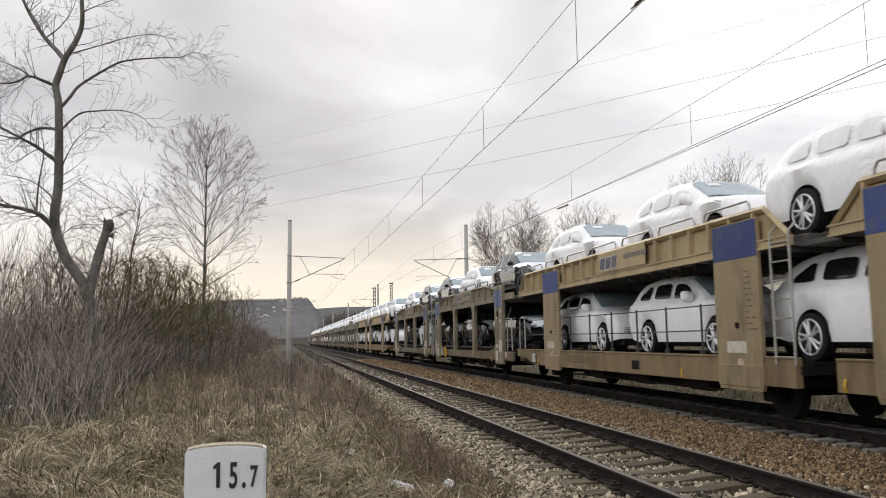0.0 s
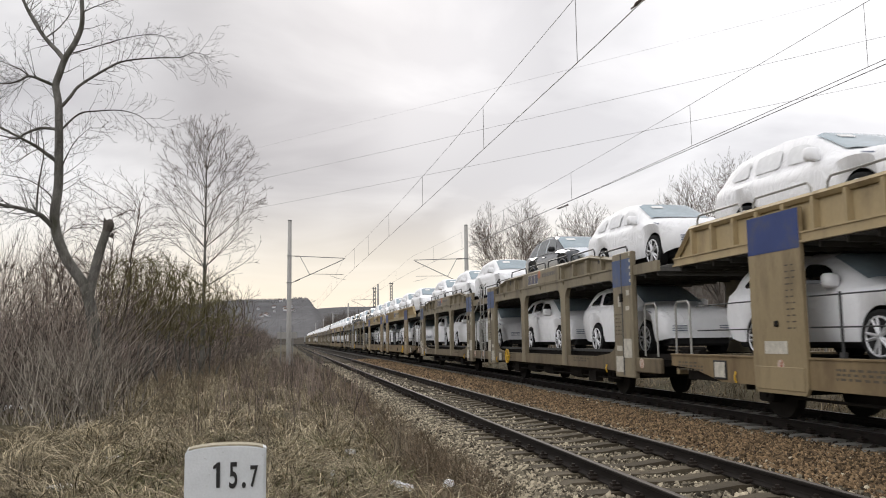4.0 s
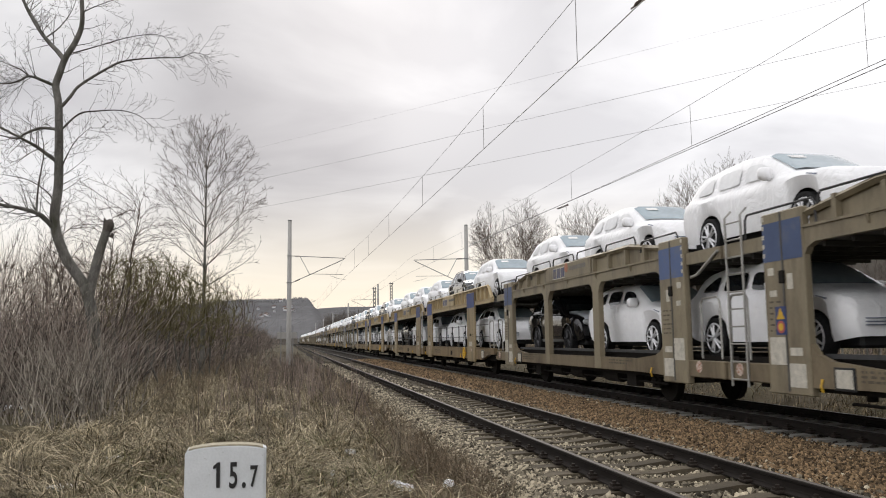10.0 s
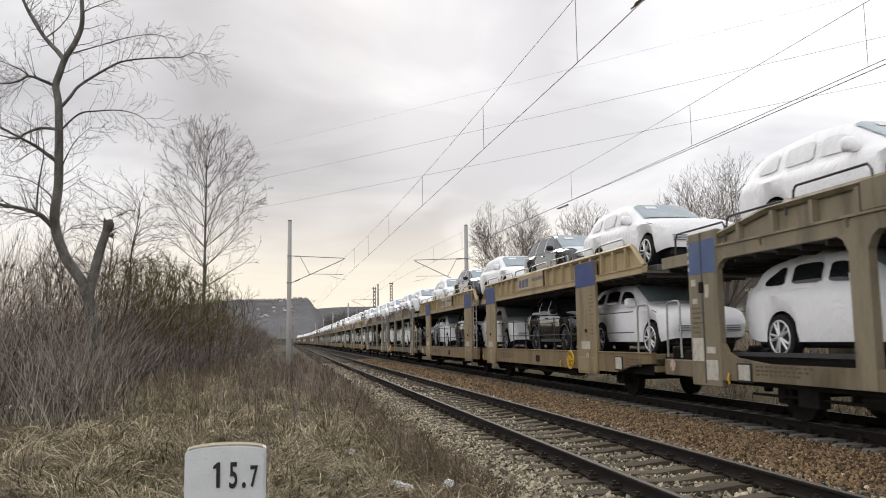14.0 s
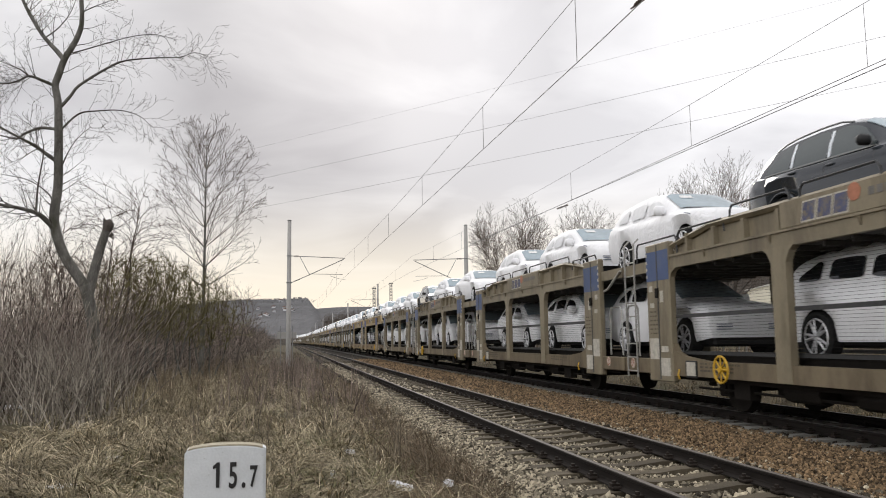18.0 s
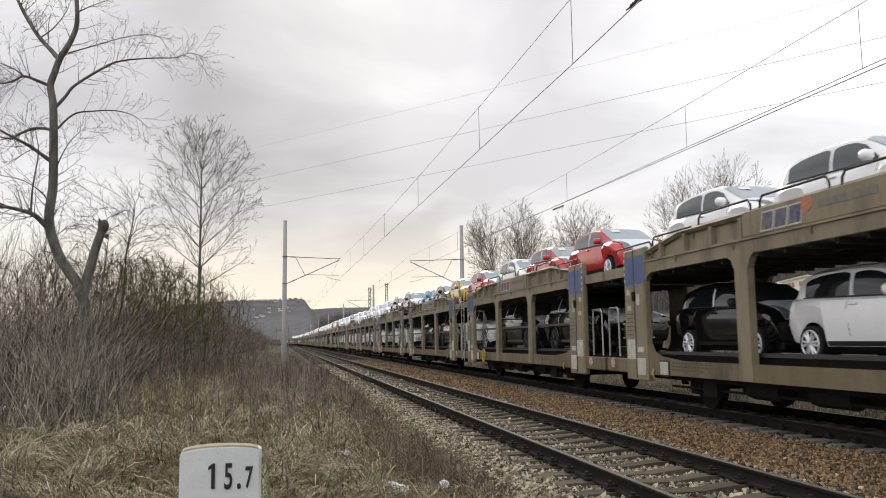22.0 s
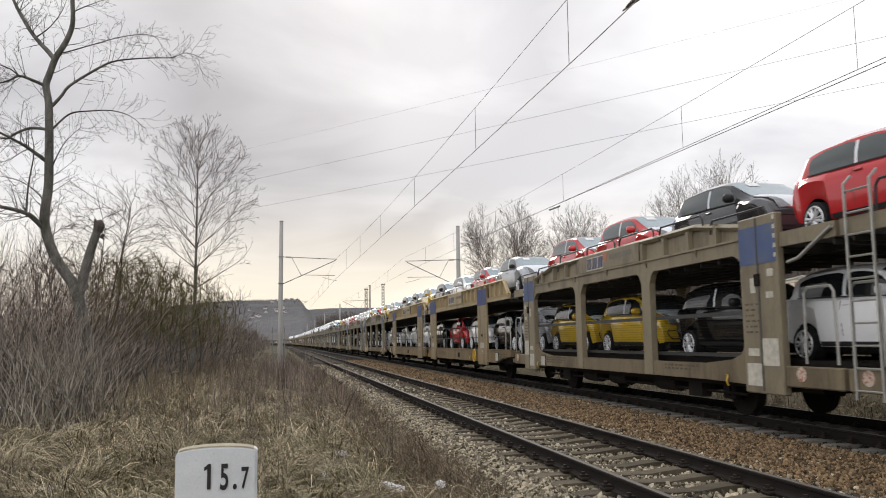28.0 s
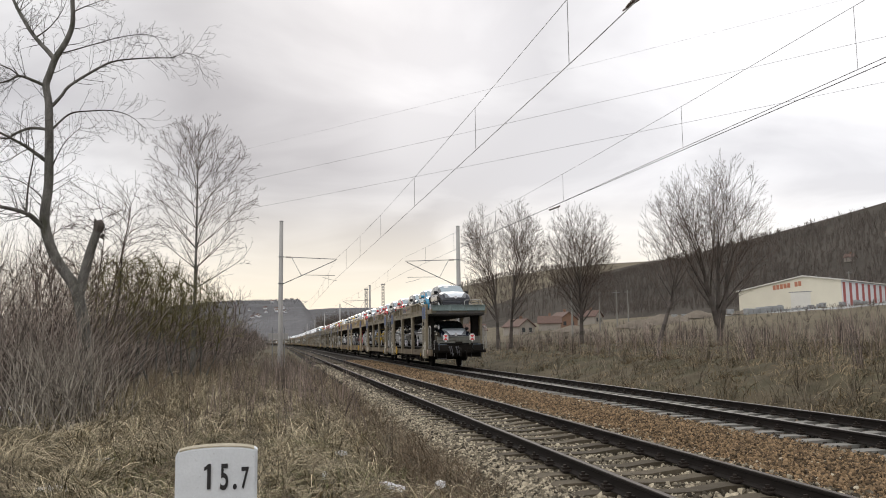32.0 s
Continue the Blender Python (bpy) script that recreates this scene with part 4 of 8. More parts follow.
def half_b(parent, y0, front, near=True, netted=False, wheel=False):
    """One half of the drab framed wagon. y0: front face of its first column."""
    p = M["olive"]
    L = 13.35
    y1 = y0 - L
    out0, out1 = y0 + (1.2 if front else 1.3), y1 - (1.3 if front else 1.2)
    for s in (-1, 1):
        x = s * HALF
        xi = s * (HALF - 0.11)
        lo, hi = min(x, xi), max(x, xi)
        sill = [(y0 - 1.05, 0.63), (y0 - 1.05, 1.28), (y0 - 1.18, 1.12), (y0 - 1.45, 1.03), (y0 - 2.4, 0.945), (y1 + 2.4, 0.945), (y1 + 1.45, 1.03), (y1 + 1.18, 1.12), (y1 + 1.05, 1.28), (y1 + 1.05, 0.63), (y1 + 2.2, 0.655), (y0 - 2.2, 0.655)]
        part("side_sill", Solid().prism(sill, "x", lo, hi), M["olive_rust_shade"], parent)
        head = [(y0 - 1.05, 2.62), (y0 - 1.05, 3.06), (y1 + 1.05, 3.06), (y1 + 1.05, 2.62), (y1 + 1.12, 2.72), (y1 + 1.3, 2.79), (y0 - 1.3, 2.79), (y0 - 1.12, 2.72)]
        part("deck_edge_beam", Solid().prism(head, "x", lo, hi), p, parent)
        part("beam_flange", Solid().box(min(x, x + s * 0.03), max(x, x + s * 0.06), y1 + 1.05, y0 - 1.05, 3.02, 3.06), p, parent)
        wall = Solid().prism([(y0 - 1.05, 3.06), (y0 - 1.05, 3.24), (y0 - 2.6, 3.46), (y1 + 2.6, 3.46), (y1 + 1.05, 3.24), (y1 + 1.05, 3.06)], "x", min(x - s * 0.105, x - s * 0.14), max(x - s * 0.105, x - s * 0.14))
        parapet = part("parapet", wall, p, parent)
        part("parapet_rim", Solid().tube([(x - s * 0.06, y0 - 1.05, 3.25), (x - s * 0.06, y0 - 2.6, 3.47), (x - s * 0.06, y1 + 2.6, 3.47), (x - s * 0.06, y1 + 1.05, 3.25)], 0.06, 4), p, parapet)
        if near and s < 0:
            for k, y in enumerate((y0 - 1.75, y0 - 2.75, y0 - 3.75, y0 - 4.75, y0 - 8.5, y0 - 9.5, y0 - 10.5, y0 - 11.5)):
                rib = mesh_once("rib_b", lambda: Solid().prism([(-0.055, -0.005), (0.055, -0.005), (0.045, 0.10), (-0.045, 0.10)], "z", 3.06, 3.42))
                r = part("rib", rib, p, parapet)
                r.location = (x - s * 0.105, y, 0)
                r.rotation_euler = (0, 0, math.pi / 2 if s < 0 else -math.pi / 2)
        if near and s < 0:
            for k in range(11):
                br = part("bracket", mesh_once("bracket", lambda: Solid().prism([(0.0, 0.0), (-0.055, 0.0), (-0.015, -0.13), (0.0, -0.13)], "y", -0.02, 0.02)), p, parent) if k % 2 else None
                if br:
                    br.matrix_basis = Matrix.Translation((x, y0 - 1.4 - k * 1.05, 3.02)) @ Matrix.Identity(4)
        # inner posts with gussets
        for yp in (y0 - 4.55, y0 - 8.5):
            gus = [(yp, 0.66), (yp, 2.55), (yp + 0.10, 2.72), (yp + 0.24, 2.80), (yp - 0.62, 2.80), (yp - 0.49, 2.72), (yp - 0.39, 2.55), (yp - 0.39, 0.66)]
            part("post", Solid().prism(gus, "x", min(x + s * 0.02, xi), max(x + s * 0.02, xi)), p, parent)
        # end portals
        for yc, d in ((y0, 1), (y1, -1)):
            yi = yc - d * 1.05
            col = part("column", Solid().box(min(x + s * 0.03, xi), max(x + s * 0.03, xi), min(yc, yi), max(yc, yi), 0.50, 3.36, 0.02), p, parent)
            part("blue_head", Solid().box(min(x + s * 0.0305, x + s * 0.036), max(x + s * 0.0305, x + s * 0.036), min(yc, yi) + 0.02, max(yc, yi) - 0.02, 2.58, 3.20), M["blue_faded"], col, "faded blue panel at the column head")
            part("column_seam", Solid().box(min(x + s * 0.03, x + s * 0.042), max(x + s * 0.03, x + s * 0.042), (yc + yi) / 2 - 0.02, (yc + yi) / 2 + 0.02, 0.55, 3.34), M["deck"], col)
            if near and s < 0:
                xf = x - 0.031
                for dy, z0_, z1_, wd in ((0.08, 0.95, 1.38, 0.42), (0.56, 0.62, 0.98, 0.40), (0.60, 1.1, 1.22, 0.3), (0.12, 2.36, 2.48, 0.16), (0.62, 2.12, 2.36, 0.14), (0.15, 2.02, 2.12, 0.18)):
                    ya = yc - d * dy
                    part("placard", Solid().box(xf - 0.006, xf, min(ya, ya - d * wd), max(ya, ya - d * wd), z0_, z1_), M["paper"], col)
                text_bars(col, xf, max(yc, yi) - 0.12, 1.95, 6, 0.4, M["print_faint"], jitter=int(yc) % 5, h=0.03, gap=0.06)
                part("latch", Solid().box(xf - 0.04, xf, (yc + yi) / 2 - 0.05, (yc + yi) / 2 + 0.08, 2.22, 2.42, 0.01), M["under"], col)
                edge = Solid()
                for zz in (3.25, 3.1, 2.95, 2.8, 2.65):
                    edge.box(xf - 0.006, xf, yc - d * 0.045 - 0.03, yc - d * 0.045 + 0.03, zz, zz + 0.07)
                ob = part("edge_marking", edge, M["paper"], col, "white edge marks")
                ob["kind"] = "stuff"
        # overhanging ends: low beam, upper deck end, hand rails
        for yc, ye in ((y0, out0), (y1, out1)):
            a, b = min(yc, ye), max(yc, ye)
            part("end_sill", Solid().box(lo, hi, a, b, 0.64, 0.96, 0.02), M["olive_rust_shade"], parent)
            part("upper_end_plate", Solid().prism([(a, 2.80), (b, 2.80), (b, 3.03), (a, 3.03)], "x", min(x - s * 0.03, xi), max(x - s * 0.03, xi)), p, parent)
            if near:
                g = Solid()
                loop_rail(g, x - s * 0.03, b - 0.12 if yc < ye else b - 0.5, (b - 0.7) if yc < ye else a + 0.1, 1.0, 2.12)
                part("grab_rail", g, M["rail_tube"], parent)
                if s < 0:
                    part("round_sign", Solid().disc((x - 0.004, (a + b) / 2 + 0.25, 0.84), "x", 0.11, 0.008, 14), M["disc"], parent)
        if near:
            rails = mesh_once("hoop_b", lambda: loop_mesh(1.75, 0.24))
            lowr = mesh_once("hoop_end", lambda: loop_mesh(1.9, 0.42))
            for y, z, m in ((y0 + 0.6, 3.03, lowr), (y0 - 1.35, 3.28, rails), (y0 - 3.3, 3.46, rails), (y0 - 5.3, 3.46, rails), (y0 - 7.3, 3.46, rails), (y0 - 9.3, 3.42, rails), (y0 - 11.3, 3.26, rails)):
                hp = part("hand_rail", m, M["dark_tube"], parent)
                hp.location = (x - s * 0.045, y, z)
    decks(parent, out0 - 0.05, out1 + 0.05, ZLOW, ZUP, LIFT["B"])
    if near:
        xs = -HALF
        part("sign_board", Solid().box(xs - 0.01, xs + 0.02, y0 - 8.4, y0 - 4.85, 3.07, 3.485, 0.006), p, parent, "flat sign board on the parapet")
        company_sign(parent, y0 - 5.4, 3.12, xs - 0.011, True)
        text_bars(parent, xs - 0.001, y0 - 2.1, 0.92, 3, 1.6, M["print_faint"])
        text_bars(parent, xs - 0.001, y0 - 9.4, 0.9, 2, 1.5, M["print_faint"])
        part("label_holder", Solid().box(xs - 0.02, xs, y0 - 2.0, y0 - 1.55, 0.62, 0.95, 0.01), M["black_trim"], parent)
        part("consignment_note", Solid().box(xs - 0.024, xs - 0.0205, y0 - 1.95, y0 - 1.6, 0.66, 0.92), M["paper"], parent)
        for y in (y0 - 1.3, y1 + 1.6):
            hook = part("tie_hook", mesh_once("tie_hook", lambda: Solid().tube([(-0.02, 0, 0.10), (-0.05, 0, 0.0), (-0.02, 0, -0.09)], 0.018, 5)), M["yellow"], parent, "yellow tie-down hook")
            hook.location = (xs, y, 0.67)
        if wheel:
            hand_wheel(parent, y0 - 3.0 if not front else y0 - 9.9, 0.82, M["yellow"])
        part("inner_rail", Solid().box(-1.3, -1.26, y1 + 1.1, y0 - 1.1, 1.06, 1.13).box(1.26, 1.3, y1 + 1.1, y0 - 1.1, 1.06, 1.13), M["dark_tube"], parent)
        if netted:
            for s in (-1, 1):
                net = Solid()
                z = 1.12
                while z < 2.74:
                    net.box(s * 1.405 - 0.002, s * 1.405 + 0.002, y1 + 1.05, y0 - 1.05, z, z + 0.004)
                    z += 0.052
                part("wire_screen", net, M["net"], parent, "fine horizontal wire screen")["kind"] = "stuff"
                part("screen_bar", Solid().box(s * 1.40 - 0.008, s * 1.40 + 0.008, y1 + 1.05, y0 - 1.05, 1.78, 1.85), M["dark_tube"], parent)
    under = Solid().box(-1.3, 1.3, y1 - 0.6, y0 + 0.6, 0.56, 0.80).box(-0.9, 0.9, y1 + 3.2, y0 - 3.6, 0.40, 0.56)
    for y in (y0 - 4.3, y0 - 6.0, y0 - 8.4):
        under.tube([(-1.1, y, 0.50), (-1.1, y - 0.9, 0.50)], 0.17, 8)
    under.tube([(-1.2, y0 - 1.5, 0.42), (-1.2, y1 + 1.5, 0.42)], 0.025, 5)
    under.box(-1.3, -1.1, y0 - 3.4, y0 - 2.9, 0.3, 0.6).box(-1.3, -1.1, y1 + 2.9, y1 + 3.4, 0.3, 0.6)
    part("brake_gear", under, M["under"], parent)
    return out0, out1


def wagon_b(near=True, netted=False):
    w = empty("car_transporter_wagon")
    a0, _ = half_b(w, 0.0, True, near, netted)
    _, b1 = half_b(w, -16.05, False, near, netted, True)
    for y in (-2.3, -11.1, -18.35, -27.1):
        axle(w, y, near)
    if near:
        ladder(w, -HALF - 0.03, -14.95, 0.55, 3.6, 0.5, M["rail_tube"])
        pipe = Solid().tube([(-HALF + 0.05, -13.5, 2.55), (-HALF + 0.02, -13.8, 2.58), (-HALF, -14.6, 2.95)], 0.03, 6)
        part("stay_tube", pipe, M["rail_tube"], w)
    part("gangway", Solid().box(-0.6, 0.6, -14.8, -14.55, 0.8, 0.86), M["under"], w)
    coupling(w, a0, 1)
    coupling(w, b1, -1)
    return w


def tail_end(w):
    """The last wagon's rear face: raised upper ramp, lower ramp, tail boards, buffers, hoses and steps."""
    y = -16.05 - 13.35 - 1.02
    ramp = part("upper_ramp", Solid().box(-1.42, 1.42, y - 0.10, y - 0.04, 2.97, 3.22, 0.008), M["ramp"], w, "grey-green steel ramp folded up")
    part("ramp_flange", Solid().box(-1.44, 1.44, y - 0.17, y - 0.02, 3.215, 3.25, 0.006), M["ramp"], ramp)
    part("ramp_flange", Solid().box(-1.44, 1.44, y - 0.17, y - 0.02, 2.955, 2.985, 0.006), M["ramp"], ramp)
    for k in range(9):
        x = -1.40 + 0.35 * k
        part("stiffener", Solid().prism([(x - 0.028, y - 0.10), (x + 0.028, y - 0.10), (x + 0.02, y - 0.155), (x - 0.02, y - 0.155)], "z", 2.986, 3.214), M["ramp"], ramp)
    part("ramp_edge", Solid().box(-1.42, 1.42, y - 0.02, y + 0.35, 2.84, 2.95, 0.01), M["olive"], w)
    part("deck_soffit", Solid().box(-1.36, 1.36, y + 0.02, y + 1.4, 2.70, 2.79, 0.01), M["under"], w)
    part("headstock", Solid().box(-1.36, 1.36, y - 0.02, y + 0.22, 0.78, 1.22, 0.02), M["under"], w)
    low = part("lower_ramp", Solid().box(-1.12, 1.12, y - 0.04, y + 0.04, 1.28, 1.62, 0.01), M["ramp_dull"], w, "dull grey steel ramp folded up")
    for z in (1.31, 1.46, 1.60):
        part("ramp_rib", Solid().box(-1.14, 1.14, y - 0.085, y - 0.035, z - 0.018, z + 0.018, 0.006), M["ramp_dull"], low)
    for k in range(5):
        x = -1.1 + 0.55 * k
        part("ramp_stay", Solid().box(x - 0.03, x + 0.03, y - 0.08, y - 0.03, 1.28, 1.64, 0.008), M["ramp_dull"], low)
    part("ramp_latch", Solid().box(-0.18, 0.18, y - 0.13, y - 0.05, 1.24, 1.36, 0.01), M["under"], low)
    for s in (-1, 1):
        board = part("tail_board", Solid().box(s * 0.70 - 0.14, s * 0.70 + 0.14, y - 0.13, y - 0.11, 1.42, 1.70, 0.008).box(s * 0.70 - 0.09, s * 0.70 + 0.09, y - 0.13, y - 0.11, 1.70, 1.76, 0.008).box(s * 0.70 - 0.05, s * 0.70 + 0.05, y - 0.128, y - 0.112, 1.36, 1.42), M["board_white"], w, "white tail board with red triangles")
        for sgn in (-1, 1):
            part("red_triangle", Solid().prism([(s * 0.70 - 0.115, 1.565 + sgn * 0.125), (s * 0.70 + 0.115, 1.565 + sgn * 0.125), (s * 0.70, 1.565)], "y", y - 0.137, y - 0.131), M["tail_red"], board)
        part("tail_buffer", Solid().tube([(s * 0.90, y + 0.1, 1.08), (s * 0.90, y - 0.10, 1.08), (s * 0.90, y - 0.11, 1.08), (s * 0.90, y - 0.34, 1.08)], [0.17, 0.17, 0.125, 0.125], 12).box(s * 0.90 - 0.225, s * 0.90 + 0.225, y - 0.40, y - 0.34, 0.92, 1.25, 0.04), M["buffer"], w, "wide rectangular buffer plate with a greasy face")
        part("end_step", Solid().tube([(s * 1.15, y, 0.9), (s * 1.15, y - 0.12, 0.50), (s * 0.66, y - 0.12, 0.50), (s * 0.66, y, 0.9)], 0.018, 5).box(min(s * 0.66, s * 1.15), max(s * 0.66, s * 1.15), y - 0.2, y - 0.04, 0.485, 0.51), M["dark_tube"], w)
        part("portal_leg", Solid().box(min(s * 1.02, s * 1.36), max(s * 1.02, s * 1.36), y + 1.2, y + 1.6, 1.0, 2.8, 0.02), M["under"], w)
        part("shunter_rail", Solid().tube([(s * 1.28, y - 0.05, 0.62), (s * 1.30, y - 0.10, 0.80), (s * 1.30, y - 0.10, 1.40), (s * 1.22, y - 0.05, 1.45)], 0.016, 5), M["rail_tube"], w)
        part("guard_post", Solid().tube([(s * 1.44, y + 0.10, 1.0), (s * 1.44, y + 0.10, 2.1), (s * 1.44, y + 0.18, 2.17), (s * 1.44, y + 0.5, 2.17), (s * 1.44, y + 0.56, 2.1), (s * 1.44, y + 0.56, 1.0)], 0.02, 5), M["rail_tube"], w)
    for x0, x1 in ((0.34, 1.30), (-1.30, -0.85), (-0.85, 0.22)):
        part("ramp_rail", Solid().tube([(x0, y - 0.04, 3.22), (x0, y - 0.04, 3.43), (x0 + 0.08, y - 0.04, 3.50), (x1 - 0.12, y - 0.04, 3.52), (x1 - 0.03, y - 0.04, 3.44), (x1, y - 0.04, 3.22)], 0.022, 6), M["rail_tube"] if x0 > 0 else M["dark_tube"], w)
    for x, hang in ((-0.52, 0.34), (-0.42, 0.42), (-0.16, 0.32), (-0.05, 0.40)):
        part("air_hose", Solid().tube([(x, y - 0.02, 1.08), (x + 0.01, y - 0.16, 1.10), (x + 0.03, y - 0.22, 0.95), (x + 0.06, y - 0.20, 1.05 - hang), (x + 0.14, y - 0.12, 1.10 - hang * 0.8)], 0.022, 6), M["hose"], w)
    for ob in [c for c in w.children if c.name.startswith("end_sill")]:
        if all(v.co.y < y + 2 and v.co.x > 0 for v in ob.data.vertices):
            bpy.data.objects.remove(ob)
    part("draw_hook", Solid().tube([(0.05, y, 0.98), (0.05, y - 0.22, 1.0), (0.05, y - 0.34, 0.92), (0.05, y - 0.28, 0.62)], [0.07, 0.06, 0.05, 0.05], 7), M["under"], w)


M["ramp"] = material("ramp_paint_grey_green", (0.20, 0.255, 0.245), 0.55, vary=0.2, scale=3, fine=40, bump=0.15, dirt=(0.10, 0.085, 0.06), dirt_at=(0.55, 0.8))
M["ramp_dull"] = material("ramp_worn_steel", (0.15, 0.15, 0.125), 0.6, vary=0.25, scale=4, fine=40, bump=0.2, dirt=(0.06, 0.05, 0.04), dirt_at=(0.48, 0.75))
M["buffer"] = material("buffer_greasy_steel", (0.035, 0.045, 0.055), 0.45, vary=0.4, scale=5, fine=40, bump=0.2, dirt=(0.09, 0.10, 0.11), dirt_at=(0.52, 0.75))
M["hose"] = material("grey_air_hose", (0.10, 0.10, 0.105), 0.6, vary=0.3, bump=0.1)
M["board_white"] = material("tail_board_white", (0.70, 0.69, 0.66), 0.45, vary=0.08, bump=0.0)
M["tail_red"] = material("tail_board_red", (0.62, 0.04, 0.05), 0.45, vary=0.08, bump=0.0)

# ---------------------------------------------------------------- cars
# Car space: the front looks along -y, z = 0 where the tyres stand.
SHAPES = {
    "suv": dict(L=5.06, W=0.985, sill=0.31, R=0.385, arch=0.445, axles=(-1.59, 1.40), roof=0.68, belt=(1.06, 1.19), nose=0.86,
                top=((-2.53, 0.66), (-2.515, 0.90), (-2.45, 1.02), (-2.05, 1.12), (-1.45, 1.19), (-1.22, 1.215), (-0.40, 1.67), (-0.04, 1.755), (0.6, 1.80), (1.3, 1.785), (1.85, 1.71), (2.16, 1.61), (2.40, 1.24), (2.49, 1.04), (2.53, 0.66)),
                screen=(-1.17, -0.36), rear=(2.18, 2.39), windows=((-0.76, 0.24), (0.33, 1.18), (1.29, 1.93)), pillars=(0.285, 1.235)),
    "sport": dict(L=4.96, W=0.985, sill=0.31, R=0.385, arch=0.445, axles=(-1.58, 1.40), roof=0.65, belt=(1.04, 1.20), nose=0.86,
                  top=((-2.48, 0.64), (-2.465, 0.88), (-2.40, 0.99), (-2.0, 1.09), (-1.45, 1.16), (-1.20, 1.19), (-0.36, 1.60), (0.0, 1.68), (0.5, 1.71), (1.1, 1.67), (1.6, 1.55), (2.0, 1.38), (2.28, 1.19), (2.42, 1.0), (2.48, 0.64)),
                  screen=(-1.15, -0.32), rear=(1.68, 2.10), windows=((-0.74, 0.24), (0.33, 1.10), (1.18, 1.56)), pillars=(0.285, 1.14)),
    "compact": dict(L=4.28, W=0.90, sill=0.26, R=0.33, arch=0.40, axles=(-1.32, 1.26), roof=0.60, belt=(0.92, 1.02),
                    top=((-2.14, 0.55), (-2.12, 0.70), (-2.0, 0.85), (-1.6, 0.96), (-1.1, 1.03), (-0.95, 1.06), (-0.1, 1.47), (0.25, 1.53), (0.8, 1.54), (1.5, 1.47), (1.85, 1.36), (2.02, 1.08), (2.1, 0.9), (2.14, 0.6)),
                    screen=(-0.92, -0.06), rear=(1.86, 2.02), windows=((-0.42, 0.36), (0.44, 1.12), (1.2, 1.6)), pillars=(0.40, 1.16)),
    "city": dict(nose=0.88, L=3.60, W=0.82, sill=0.25, R=0.29, arch=0.345, axles=(-1.22, 1.20), roof=0.62, belt=(0.90, 0.99),
                 top=((-1.80, 0.58), (-1.79, 0.78), (-1.73, 0.88), (-1.50, 0.965), (-1.22, 1.03), (-1.08, 1.06), (-0.44, 1.42), (-0.10, 1.49), (0.5, 1.515), (1.15, 1.49), (1.48, 1.44), (1.62, 1.36), (1.73, 1.0), (1.78, 0.8), (1.80, 0.5)),
                 screen=(-1.06, -0.40), rear=(1.62, 1.72), windows=((-0.76, 0.24), (0.33, 1.38)), pillars=(0.285,)),
}


